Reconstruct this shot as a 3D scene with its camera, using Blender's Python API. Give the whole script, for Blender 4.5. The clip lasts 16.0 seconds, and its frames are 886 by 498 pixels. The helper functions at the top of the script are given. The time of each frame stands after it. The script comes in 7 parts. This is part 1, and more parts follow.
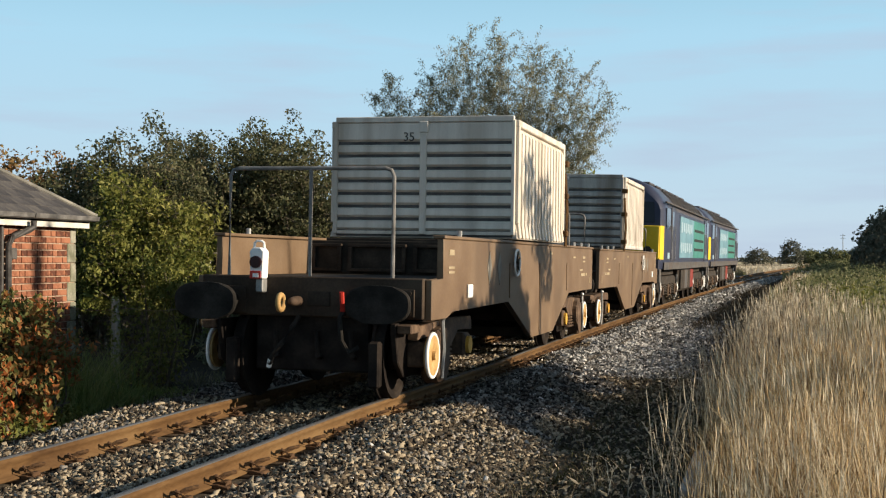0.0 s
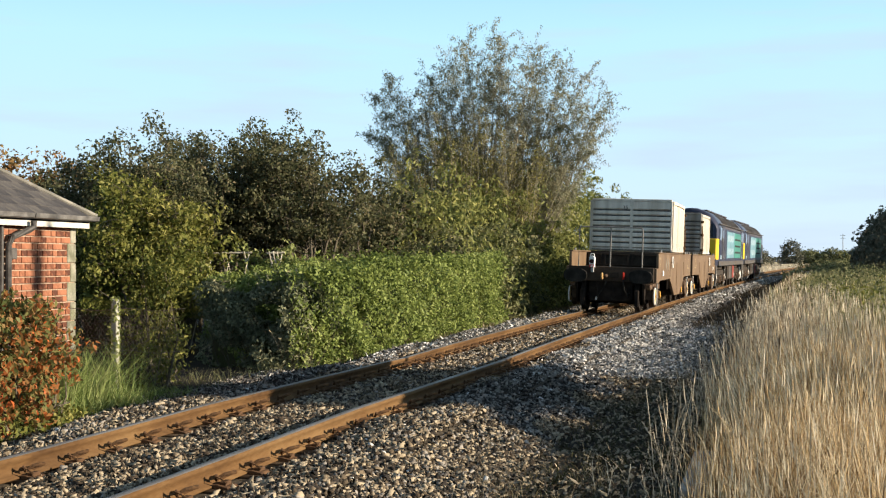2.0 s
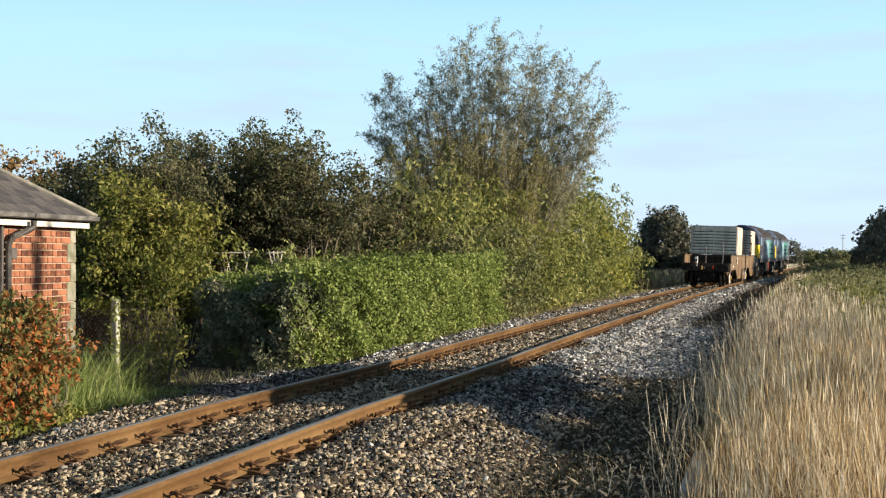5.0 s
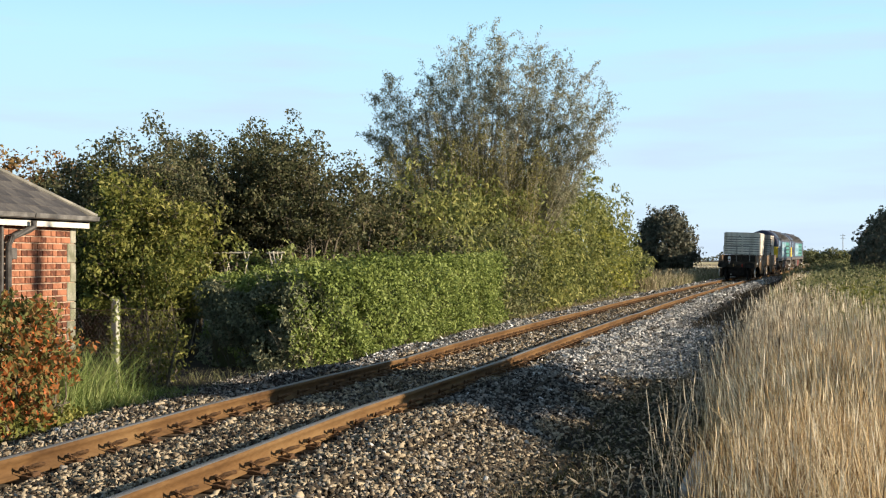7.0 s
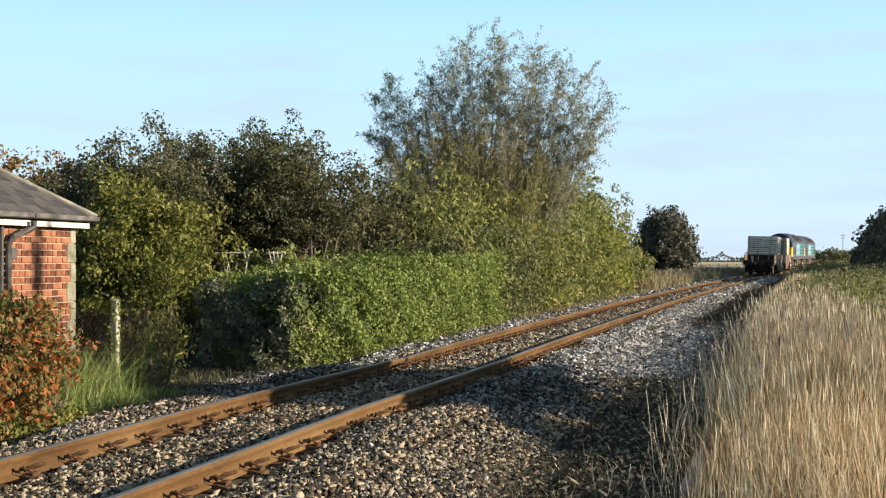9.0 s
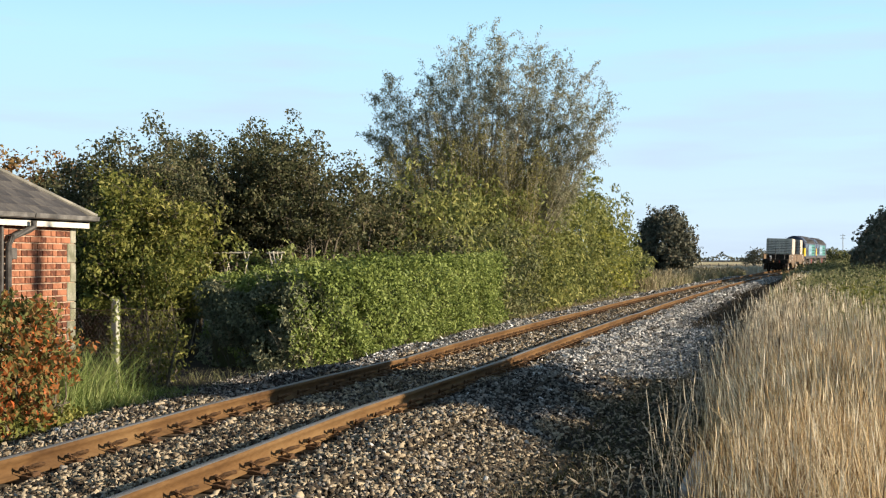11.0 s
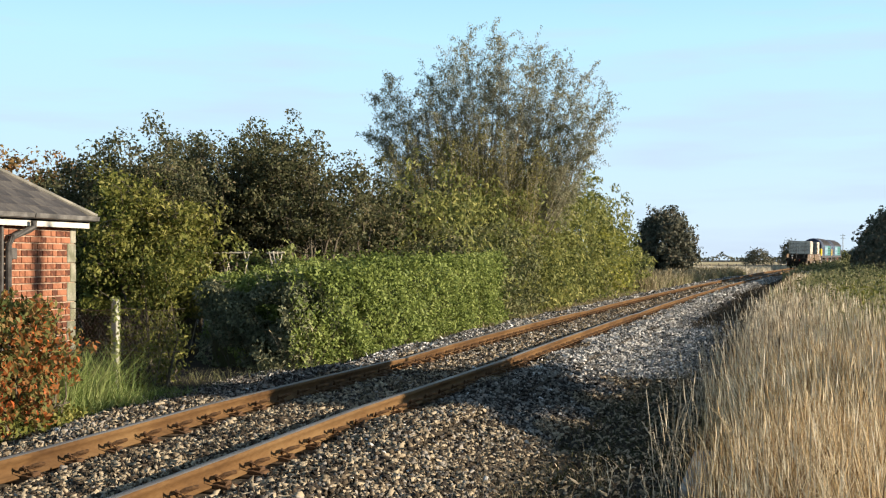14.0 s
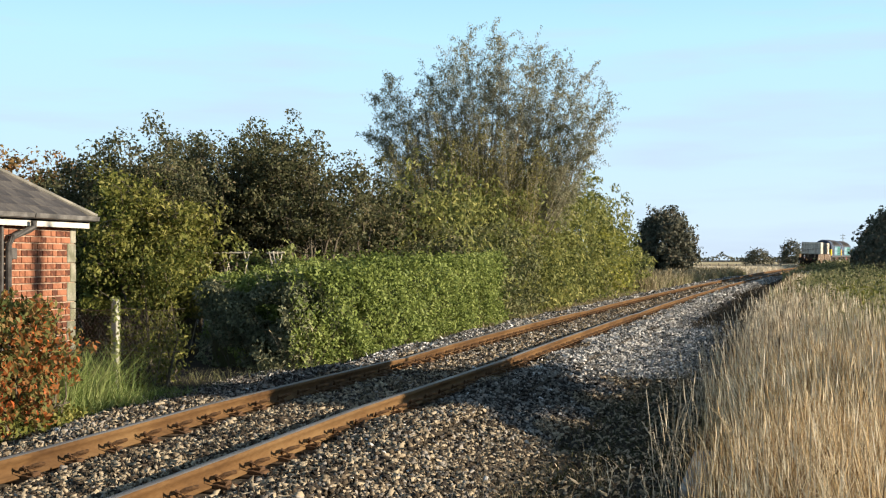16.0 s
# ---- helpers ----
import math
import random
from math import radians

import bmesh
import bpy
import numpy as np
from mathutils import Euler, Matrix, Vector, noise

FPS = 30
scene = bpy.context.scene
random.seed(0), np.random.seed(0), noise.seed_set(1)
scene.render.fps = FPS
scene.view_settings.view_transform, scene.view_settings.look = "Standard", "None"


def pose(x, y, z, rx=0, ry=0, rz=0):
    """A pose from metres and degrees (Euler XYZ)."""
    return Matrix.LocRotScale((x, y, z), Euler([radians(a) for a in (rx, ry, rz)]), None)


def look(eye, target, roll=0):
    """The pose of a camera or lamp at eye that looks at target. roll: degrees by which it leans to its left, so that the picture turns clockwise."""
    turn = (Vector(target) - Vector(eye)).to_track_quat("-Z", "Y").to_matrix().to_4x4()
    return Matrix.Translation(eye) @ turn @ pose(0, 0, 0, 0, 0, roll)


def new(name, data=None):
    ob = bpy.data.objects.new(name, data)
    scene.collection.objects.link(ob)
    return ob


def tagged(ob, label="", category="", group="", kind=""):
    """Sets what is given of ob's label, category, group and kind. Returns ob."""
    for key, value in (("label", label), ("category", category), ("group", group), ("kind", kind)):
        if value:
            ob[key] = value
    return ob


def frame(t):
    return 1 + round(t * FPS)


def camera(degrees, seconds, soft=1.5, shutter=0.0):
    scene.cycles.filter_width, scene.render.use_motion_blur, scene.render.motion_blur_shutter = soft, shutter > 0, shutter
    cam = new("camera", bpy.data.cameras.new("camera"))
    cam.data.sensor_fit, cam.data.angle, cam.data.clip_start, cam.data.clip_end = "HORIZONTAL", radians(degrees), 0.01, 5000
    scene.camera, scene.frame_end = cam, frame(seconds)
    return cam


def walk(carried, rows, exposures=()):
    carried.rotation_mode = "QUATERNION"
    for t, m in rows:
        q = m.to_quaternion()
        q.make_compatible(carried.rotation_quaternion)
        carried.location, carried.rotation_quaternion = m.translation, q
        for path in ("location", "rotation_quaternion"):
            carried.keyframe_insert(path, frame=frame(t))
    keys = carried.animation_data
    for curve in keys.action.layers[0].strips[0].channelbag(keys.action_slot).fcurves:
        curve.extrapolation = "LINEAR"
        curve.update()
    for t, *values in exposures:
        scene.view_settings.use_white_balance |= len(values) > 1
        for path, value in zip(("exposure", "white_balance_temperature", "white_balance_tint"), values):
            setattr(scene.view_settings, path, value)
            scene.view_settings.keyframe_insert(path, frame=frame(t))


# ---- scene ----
# The railway runs away along +y and bends gently to the right; z = 0 is the top of the rails.
cam = camera(38.13, 16.0, soft=1.2)
CAM_POSE = pose(0, 0, 1.4285, 90.466, 0, 14.425)
walk(cam, [(0.0, CAM_POSE), (16.0, CAM_POSE)], exposures=[(0.0, 0.64, 6450, 10), (0.3, 0.83, 6450, 10), (0.6, 0.98, 6450, 10), (1.0, 1.04, 6450, 10), (1.5, 1.03, 6450, 10), (4.0, 1.01, 6450, 10), (16.0, 1.0, 6450, 10)])

# ---------------------------------------------------------------- world and light
SUN_ELEV, SUN_AZ = radians(15.5), radians(88.5)      # azimuth clockwise from +y
world = bpy.data.worlds.new("world")
scene.world = world
world.use_nodes = True
wn = world.node_tree
sky = wn.nodes.new("ShaderNodeTexSky")
sky.sky_type = "NISHITA"
sky.sun_disc = False
sky.sun_elevation, sky.sun_rotation = SUN_ELEV, SUN_AZ
sky.air_density, sky.dust_density, sky.ozone_density = 1.0, 0.3, 1.0
geo = wn.nodes.new("ShaderNodeTexCoord")
sep = wn.nodes.new("ShaderNodeSeparateXYZ")
wn.links.new(geo.outputs["Generated"], sep.inputs[0])
rise = wn.nodes.new("ShaderNodeMapRange")           # pale haze low in the sky, clear blue above
rise.inputs["From Min"].default_value, rise.inputs["From Max"].default_value = 0.17, 0.38
rise.inputs["To Min"].default_value, rise.inputs["To Max"].default_value = 0.92, 0.1
wn.links.new(sep.outputs[2], rise.inputs[0])
hue = wn.nodes.new("ShaderNodeMapRange")
hue.inputs["From Min"].default_value, hue.inputs["From Max"].default_value = 0.0, 0.2
wn.links.new(sep.outputs[2], hue.inputs[0])
tone = wn.nodes.new("ShaderNodeMix")
tone.data_type = "RGBA"
tone.inputs[6].default_value, tone.inputs[7].default_value = (6.85, 8.45, 9.87, 1), (4.96, 8.63, 10.9, 1)
wn.links.new(hue.outputs[0], tone.inputs[0])
haze = wn.nodes.new("ShaderNodeMix")
haze.data_type = "RGBA"
wn.links.new(rise.outputs[0], haze.inputs[0]), wn.links.new(sky.outputs[0], haze.inputs[6]), wn.links.new(tone.outputs[2], haze.inputs[7])
cmap = wn.nodes.new("ShaderNodeMapping")            # thin streaks of cloud
cmap.inputs["Scale"].default_value = (3.0, 3.0, 26.0)
cloud = wn.nodes.new("ShaderNodeTexNoise")
cloud.inputs["Scale"].default_value, cloud.inputs["Detail"].default_value = 1.6, 5
cr = wn.nodes.new("ShaderNodeMapRange")
cr.inputs["From Min"].default_value, cr.inputs["From Max"].default_value = 0.5, 0.72
cr.inputs["To Min"].default_value, cr.inputs["To Max"].default_value = 0.0, 0.6
veil = wn.nodes.new("ShaderNodeMix")
veil.data_type = "RGBA"
veil.inputs[7].default_value = (5.7, 6.8, 8.5, 1)
wn.links.new(geo.outputs["Generated"], cmap.inputs[0]), wn.links.new(cmap.outputs[0], cloud.inputs[0])
wn.links.new(cloud.outputs[0], cr.inputs[0]), wn.links.new(cr.outputs[0], veil.inputs[0])
wn.links.new(haze.outputs[2], veil.inputs[6])
wn.links.new(veil.outputs[2], wn.nodes["Background"].inputs[0])
wn.nodes["Background"].inputs[1].default_value = 0.055
sun = new("sun", bpy.data.lights.new("sun", "SUN"))
sun.data.energy, sun.data.angle, sun.data.color = 5.0, radians(0.6), (1.0, 0.845, 0.64)
to_sun = Vector((math.sin(SUN_AZ) * math.cos(SUN_ELEV), math.cos(SUN_AZ) * math.cos(SUN_ELEV), math.sin(SUN_ELEV)))
sun.matrix_world = look(to_sun * 50, (0, 0, 0))

# ---------------------------------------------------------------- the line of the track
CURVATURE = ((0, 0.1e-4), (40, 8.85e-4), (80, 5.84e-4), (120, 6.2e-4), (170, 5.07e-4), (230, 6.87e-4), (300, 6.87e-4))
TRACK_X, TRACK_Y, STEP = -4.59, 0.25, 0.25
_st = np.arange(0, 460, STEP)
_hd = np.cumsum(np.interp(_st, [a for a, b in CURVATURE], [b for a, b in CURVATURE])) * STEP
_cx = TRACK_X + np.cumsum(np.sin(_hd)) * STEP
_cy = TRACK_Y + np.cumsum(np.cos(_hd)) * STEP


LEVELS = ((-20, 0.0), (8, 0.0), (11, 0.015), (15, -0.01), (24, -0.02), (47, -0.035), (61, -0.03), (80, 0.0), (100, 0.06), (115, 0.12), (142, 0.28), (185, 0.48), (250, 0.75), (440, 1.3))
BANKING = ((-20, 0.0), (10, 0.0), (20, 0.9), (30, 1.6), (47, 1.9), (80, 1.9), (110, 1.5), (440, 1.5))


def level(s):
    """Height of the track's middle."""
    return float(np.interp(s, [p[0] for p in LEVELS], [p[1] for p in LEVELS]))


def banking(s):
    """Lean of the track to the inside of the curve, in degrees."""
    return float(np.interp(s, [p[0] for p in BANKING], [p[1] for p in BANKING]))


def heading(s):
    return float(np.interp(s, _st, _hd))


def on_line(s, o=0.0, z=0.0):
    """The place at station s along the track, o metres to its right."""
    if s < 0:
        return Vector((TRACK_X + o, TRACK_Y + s, z))
    h = heading(s)
    return Vector((float(np.interp(s, _st, _cx)) + o * math.cos(h), float(np.interp(s, _st, _cy)) - o * math.sin(h), z))


def line_np(s, o):
    """The same for arrays: x and y."""
    h = np.interp(s, _st, _hd)
    x = np.where(s < 0, TRACK_X, np.interp(s, _st, _cx)) + o * np.cos(h)
    y = np.where(s < 0, TRACK_Y + s, np.interp(s, _st, _cy)) - o * np.sin(h)
    return x, y


def spot(side, ahead, z=0.0):
    """A place so many metres ahead of the viewer, side metres to the right for each metre ahead."""
    a = radians(14.425)
    return Vector((-math.sin(a) * ahead + math.cos(a) * side * ahead, math.cos(a) * ahead + math.sin(a) * side * ahead, z))


GROUND = -0.42

# ---------------------------------------------------------------- mesh helpers


def mesh_np(name, verts, faces, mats=(), smooth=False, idx=None):
    """A mesh from arrays; faces all with the same number of corners."""
    me = bpy.data.meshes.new(name)
    verts = np.asarray(verts, dtype=np.float32)
    faces = np.asarray(faces, dtype=np.int32)
    n, k = faces.shape
    me.vertices.add(len(verts))
    me.vertices.foreach_set("co", verts.ravel())
    me.loops.add(n * k)
    me.loops.foreach_set("vertex_index", faces.ravel())
    me.polygons.add(n)
    me.polygons.foreach_set("loop_start", np.arange(n, dtype=np.int32) * k)
    me.polygons.foreach_set("loop_total", np.full(n, k, dtype=np.int32))
    if smooth:
        me.polygons.foreach_set("use_smooth", np.ones(n, dtype=bool))
    for m in mats:
        me.materials.append(m)
    if idx is not None:
        me.polygons.foreach_set("material_index", np.asarray(idx, dtype=np.int32))
    me.update(calc_edges=True)
    return me


def finish(bm, mat, name, smooth=False):
    bmesh.ops.recalc_face_normals(bm, faces=bm.faces[:])
    me = bpy.data.meshes.new(name)
    bm.to_mesh(me)
    bm.free()
    if smooth:
        for f in me.polygons:
            f.use_smooth = True
    me.materials.append(mat)
    return me


def part(name, bm, mat, parent=None, label="", smooth=False, at=None):
    """Links a bmesh (or a mesh) as one mesh object under a thing or a part."""
    me = bm if isinstance(bm, bpy.types.Mesh) else finish(bm, mat, name, smooth)
    ob = new(name, me)
    if parent is not None:
        ob.parent = parent
    if at is not None:
        ob.matrix_basis = at
    if label:
        tagged(ob, label)
    return ob


def box(bm, x0, x1, y0, y1, z0, z1, bevel=0.0, m=None):
    vs = [bm.verts.new(c) for c in ((x0, y0, z0), (x1, y0, z0), (x1, y1, z0), (x0, y1, z0), (x0, y0, z1), (x1, y0, z1), (x1, y1, z1), (x0, y1, z1))]
    fs = [bm.faces.new([vs[i] for i in q]) for q in ((0, 3, 2, 1), (4, 5, 6, 7), (0, 1, 5, 4), (1, 2, 6, 5), (2, 3, 7, 6), (3, 0, 4, 7))]
    if m is not None:
        bmesh.ops.transform(bm, matrix=m, verts=vs)
    if bevel:
        es = list({e for f in fs for e in f.edges})
        bmesh.ops.bevel(bm, geom=es, offset=bevel, segments=1, affect="EDGES")
    return bm


def prism(bm, pts, a, b, axis="x", bevel=0.0):
    """Extrudes a closed outline. axis x: points are (y, z); axis y: (x, z); axis z: (x, y)."""
    def p3(p, t):
        return {"x": (t, p[0], p[1]), "y": (p[0], t, p[1]), "z": (p[0], p[1], t)}[axis]
    v0 = [bm.verts.new(p3(p, a)) for p in pts]
    v1 = [bm.verts.new(p3(p, b)) for p in pts]
    n = len(pts)
    fs = [bm.faces.new(v0), bm.faces.new(v1[::-1])]
    for i in range(n):
        fs.append(bm.faces.new((v0[i], v1[i], v1[(i + 1) % n], v0[(i + 1) % n])))
    if bevel:
        es = list({e for f in fs for e in f.edges})
        bmesh.ops.bevel(bm, geom=es, offset=bevel, segments=1, affect="EDGES")
    return bm


def cyl(bm, a, b, r, r2=None, n=12):
    """A capped cylinder or cone from a to b."""
    a, b = Vector(a), Vector(b)
    r2 = r if r2 is None else r2
    q = (b - a).to_track_quat("Z", "Y").to_matrix()
    ring = [Vector((math.cos(2 * math.pi * i / n), math.sin(2 * math.pi * i / n), 0)) for i in range(n)]
    v0 = [bm.verts.new(a + q @ (c * r)) for c in ring]
    v1 = [bm.verts.new(b + q @ (c * r2)) for c in ring]
    bm.faces.new(v0[::-1]), bm.faces.new(v1)
    for i in range(n):
        bm.faces.new((v0[i], v0[(i + 1) % n], v1[(i + 1) % n], v1[i]))
    return bm


def lathe(bm, profile, n=20, axis="x", centre=(0, 0, 0)):
    """Turns (radius, along) pairs round an axis."""
    rows = []
    for r, t in profile:
        row = []
        for i in range(n):
            c, s_ = math.cos(2 * math.pi * i / n) * r, math.sin(2 * math.pi * i / n) * r
            p = {"x": (t, c, s_), "y": (c, t, s_), "z": (c, s_, t)}[axis]
            row.append(bm.verts.new(Vector(p) + Vector(centre)))
        rows.append(row)
    for r0, r1 in zip(rows, rows[1:]):
        for i in range(n):
            bm.faces.new((r0[i], r0[(i + 1) % n], r1[(i + 1) % n], r1[i]))
    if profile[0][0] > 1e-4:
        bm.faces.new(rows[0][::-1])
    if profile[-1][0] > 1e-4:
        bm.faces.new(rows[-1])
    bmesh.ops.remove_doubles(bm, verts=[v for row in rows for v in row], dist=1e-5)
    return bm


def pipe(bm, pts, r, n=8):
    """A bent round bar."""
    pts = [Vector(p) for p in pts]
    rings = []
    for i, p in enumerate(pts):
        d = (pts[min(i + 1, len(pts) - 1)] - pts[max(i - 1, 0)]).normalized()
        q = d.to_track_quat("Z", "Y").to_matrix()
        rings.append([bm.verts.new(p + q @ Vector((math.cos(2 * math.pi * k / n) * r, math.sin(2 * math.pi * k / n) * r, 0))) for k in range(n)])
    for a, b in zip(rings, rings[1:]):
        off = min(range(n), key=lambda o: (a[0].co - b[o].co).length)
        for k in range(n):
            bm.faces.new((a[k], a[(k + 1) % n], b[(k + 1 + off) % n], b[(k + off) % n]))
    bm.faces.new(rings[0][::-1]), bm.faces.new(rings[-1])
    return bm


def torus(bm, centre, R, r, axis="x", n=28, k=8):
    rows = []
    for i in range(n):
        a = 2 * math.pi * i / n
        row = []
        for j in range(k):
            b = 2 * math.pi * j / k
            rr, t = R + r * math.cos(b), r * math.sin(b)
            c, s_ = rr * math.cos(a), rr * math.sin(a)
            row.append(bm.verts.new(Vector({"x": (t, c, s_), "y": (c, t, s_), "z": (c, s_, t)}[axis]) + Vector(centre)))
        rows.append(row)
    for i in range(n):
        for j in range(k):
            bm.faces.new((rows[i][j], rows[(i + 1) % n][j], rows[(i + 1) % n][(j + 1) % k], rows[i][(j + 1) % k]))
    return bm


# ---------------------------------------------------------------- materials


def ramp(nt, fac, stops):
    r = nt.nodes.new("ShaderNodeValToRGB")
    els = r.color_ramp.elements
    while len(els) < len(stops):
        els.new(0.5)
    for e, (pos_, col) in zip(els, stops):
        e.position, e.color = pos_, (*col, 1)
    nt.links.new(fac, r.inputs[0])
    return r.outputs[0]


def surface(name, cols, scale=6.0, rough=0.7, metal=0.0, bump=0.2, fine=60.0, dirt=None, dirt_amt=0.4, rand=0.0, spec=0.2, stretch=None, island=0.0):
    """A two-scale noisy surface: cols (dark, mid, light), dirt a stain colour, rand variation between objects, island between loose pieces."""
    m = bpy.data.materials.new(name)
    m.use_nodes = True
    nt = m.node_tree
    bs = nt.nodes["Principled BSDF"]
    tc = nt.nodes.new("ShaderNodeTexCoord")
    vec = tc.outputs["Object"]
    if stretch:
        mp = nt.nodes.new("ShaderNodeMapping")
        mp.inputs["Scale"].default_value = stretch
        nt.links.new(vec, mp.inputs[0])
        vec = mp.outputs[0]
    n1 = nt.nodes.new("ShaderNodeTexNoise")
    n1.inputs["Scale"].default_value, n1.inputs["Detail"].default_value = scale, 6
    n2 = nt.nodes.new("ShaderNodeTexNoise")
    n2.inputs["Scale"].default_value, n2.inputs["Detail"].default_value = fine, 4
    nt.links.new(vec, n1.inputs[0]), nt.links.new(vec, n2.inputs[0])
    mixf = nt.nodes.new("ShaderNodeMath")
    mixf.operation = "MULTIPLY_ADD"
    mixf.inputs[1].default_value, mixf.inputs[2].default_value = 0.35, -0.17
    nt.links.new(n2.outputs[0], mixf.inputs[0])
    add = nt.nodes.new("ShaderNodeMath")
    nt.links.new(n1.outputs[0], add.inputs[0]), nt.links.new(mixf.outputs[0], add.inputs[1])
    fac = add.outputs[0]
    for amount, node, sock in ((rand, "ShaderNodeObjectInfo", "Random"), (island, "ShaderNodeNewGeometry", "Random Per Island")):
        if amount:
            src = nt.nodes.new(node)
            ma = nt.nodes.new("ShaderNodeMath")
            ma.operation = "MULTIPLY_ADD"
            ma.inputs[1].default_value, ma.inputs[2].default_value = amount, -amount / 2
            nt.links.new(src.outputs[sock], ma.inputs[0])
            ad = nt.nodes.new("ShaderNodeMath")
            nt.links.new(fac, ad.inputs[0]), nt.links.new(ma.outputs[0], ad.inputs[1])
            fac = ad.outputs[0]
    k = len(cols)
    col = ramp(nt, fac, [(0.3 + 0.4 * i / max(k - 1, 1), c) for i, c in enumerate(cols)])
    if dirt:
        n3 = nt.nodes.new("ShaderNodeTexNoise")
        n3.inputs["Scale"].default_value, n3.inputs["Detail"].default_value = scale * 0.45, 8
        nt.links.new(vec, n3.inputs[0])
        f3 = ramp(nt, n3.outputs[0], [(0.48, (0, 0, 0)), (0.68, (dirt_amt,) * 3)])
        mx = nt.nodes.new("ShaderNodeMix")
        mx.data_type = "RGBA"
        nt.links.new(f3, mx.inputs[0]), nt.links.new(col, mx.inputs[6])
        mx.inputs[7].default_value = (*dirt, 1)
        col = mx.outputs[2]
    nt.links.new(col, bs.inputs["Base Color"])
    bs.inputs["Roughness"].default_value, bs.inputs["Metallic"].default_value = rough, metal
    bs.inputs["Specular IOR Level"].default_value = spec
    if bump:
        bp = nt.nodes.new("ShaderNodeBump")
        bp.inputs["Strength"].default_value, bp.inputs["Distance"].default_value = bump, 0.02
        nt.links.new(add.outputs[0], bp.inputs["Height"])
        nt.links.new(bp.outputs[0], bs.inputs["Normal"])
    return m


def foliage(name, cols, trans=0.35, rough=0.55, spread=0.55):
    """Leaf colours that differ from leaf to leaf and from clump to clump, with light through the leaf."""
    m = bpy.data.materials.new(name)
    m.use_nodes = True
    nt = m.node_tree
    bs = nt.nodes["Principled BSDF"]
    ge = nt.nodes.new("ShaderNodeNewGeometry")
    tc = nt.nodes.new("ShaderNodeTexCoord")
    nz = nt.nodes.new("ShaderNodeTexNoise")
    nz.inputs["Scale"].default_value, nz.inputs["Detail"].default_value = 0.9, 3
    nt.links.new(tc.outputs["Object"], nz.inputs[0])
    a = nt.nodes.new("ShaderNodeMath")
    a.operation = "MULTIPLY_ADD"
    a.inputs[1].default_value = spread
    b = nt.nodes.new("ShaderNodeMath")
    b.operation = "MULTIPLY_ADD"
    b.inputs[1].default_value, b.inputs[2].default_value = 0.9, 0.055 - spread / 2
    nt.links.new(ge.outputs["Random Per Island"], a.inputs[0])
    nt.links.new(nz.outputs[0], b.inputs[0]), nt.links.new(b.outputs[0], a.inputs[2])
    k = len(cols)
    col = ramp(nt, a.outputs[0], [(0.1 + 0.8 * i / max(k - 1, 1), c) for i, c in enumerate(cols)])
    nt.links.new(col, bs.inputs["Base Color"])
    bs.inputs["Roughness"].default_value = rough
    bs.inputs["Specular IOR Level"].default_value = 0.15
    tr = nt.nodes.new("ShaderNodeBsdfTranslucent")
    nt.links.new(col, tr.inputs[0])
    mx = nt.nodes.new("ShaderNodeMixShader")
    mx.inputs[0].default_value = trans
    nt.links.new(bs.outputs[0], mx.inputs[1]), nt.links.new(tr.outputs[0], mx.inputs[2])
    nt.links.new(mx.outputs[0], nt.nodes["Material Output"].inputs[0])
    return m


M = {}
M["soil"] = surface("soil", [(0.05, 0.042, 0.022), (0.085, 0.075, 0.035), (0.12, 0.10, 0.055)], 1.2, 0.95, bump=0.6, fine=25)
# Nearly black: the shade beside the ballast is put into the ground colour.
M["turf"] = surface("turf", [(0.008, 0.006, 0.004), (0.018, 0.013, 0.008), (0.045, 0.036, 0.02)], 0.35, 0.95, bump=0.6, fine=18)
M["stubble"] = surface("stubble", [(0.36, 0.29, 0.15), (0.44, 0.36, 0.20), (0.5, 0.42, 0.26)], 0.05, 0.95, bump=0.3, fine=3)
M["pasture"] = surface("pasture", [(0.11, 0.115, 0.045), (0.15, 0.15, 0.06), (0.21, 0.195, 0.085)], 0.05, 0.95, bump=0.3, fine=3)
M["ballast_bed"] = surface("ballast_bed", [(0.035, 0.028, 0.02), (0.075, 0.061, 0.045), (0.15, 0.125, 0.096)], 9, 0.95, bump=1.0, fine=30)
# Darkened, as it lies mostly in the tree's shade and helps deepen it.
M["stone"] = surface("stone", [(0.026, 0.022, 0.019), (0.066, 0.057, 0.049), (0.125, 0.11, 0.096), (0.28, 0.255, 0.225)], 4, 0.9, bump=0.3, island=0.9)
M["stone_pale"] = surface("stone_pale", [(0.09, 0.087, 0.082), (0.205, 0.199, 0.189), (0.35, 0.343, 0.33), (0.56, 0.55, 0.53)], 4, 0.9, bump=0.3, island=0.7)
M["stone_rusty"] = surface("stone_rusty", [(0.045, 0.034, 0.024), (0.108, 0.083, 0.056), (0.19, 0.15, 0.102), (0.35, 0.29, 0.205)], 4, 0.9, bump=0.3, island=0.9)
M["rust"] = surface("rust", [(0.06, 0.031, 0.013), (0.115, 0.063, 0.026), (0.163, 0.098, 0.043)], 3, 0.85, bump=0.3, fine=40, stretch=(1, 0.25, 1), dirt=(0.07, 0.04, 0.02), dirt_amt=0.6, spec=0.12)
M["rust_bright"] = surface("rust_bright", [(0.16, 0.06, 0.02), (0.26, 0.1, 0.035), (0.34, 0.15, 0.06)], 8, 0.85, bump=0.3)
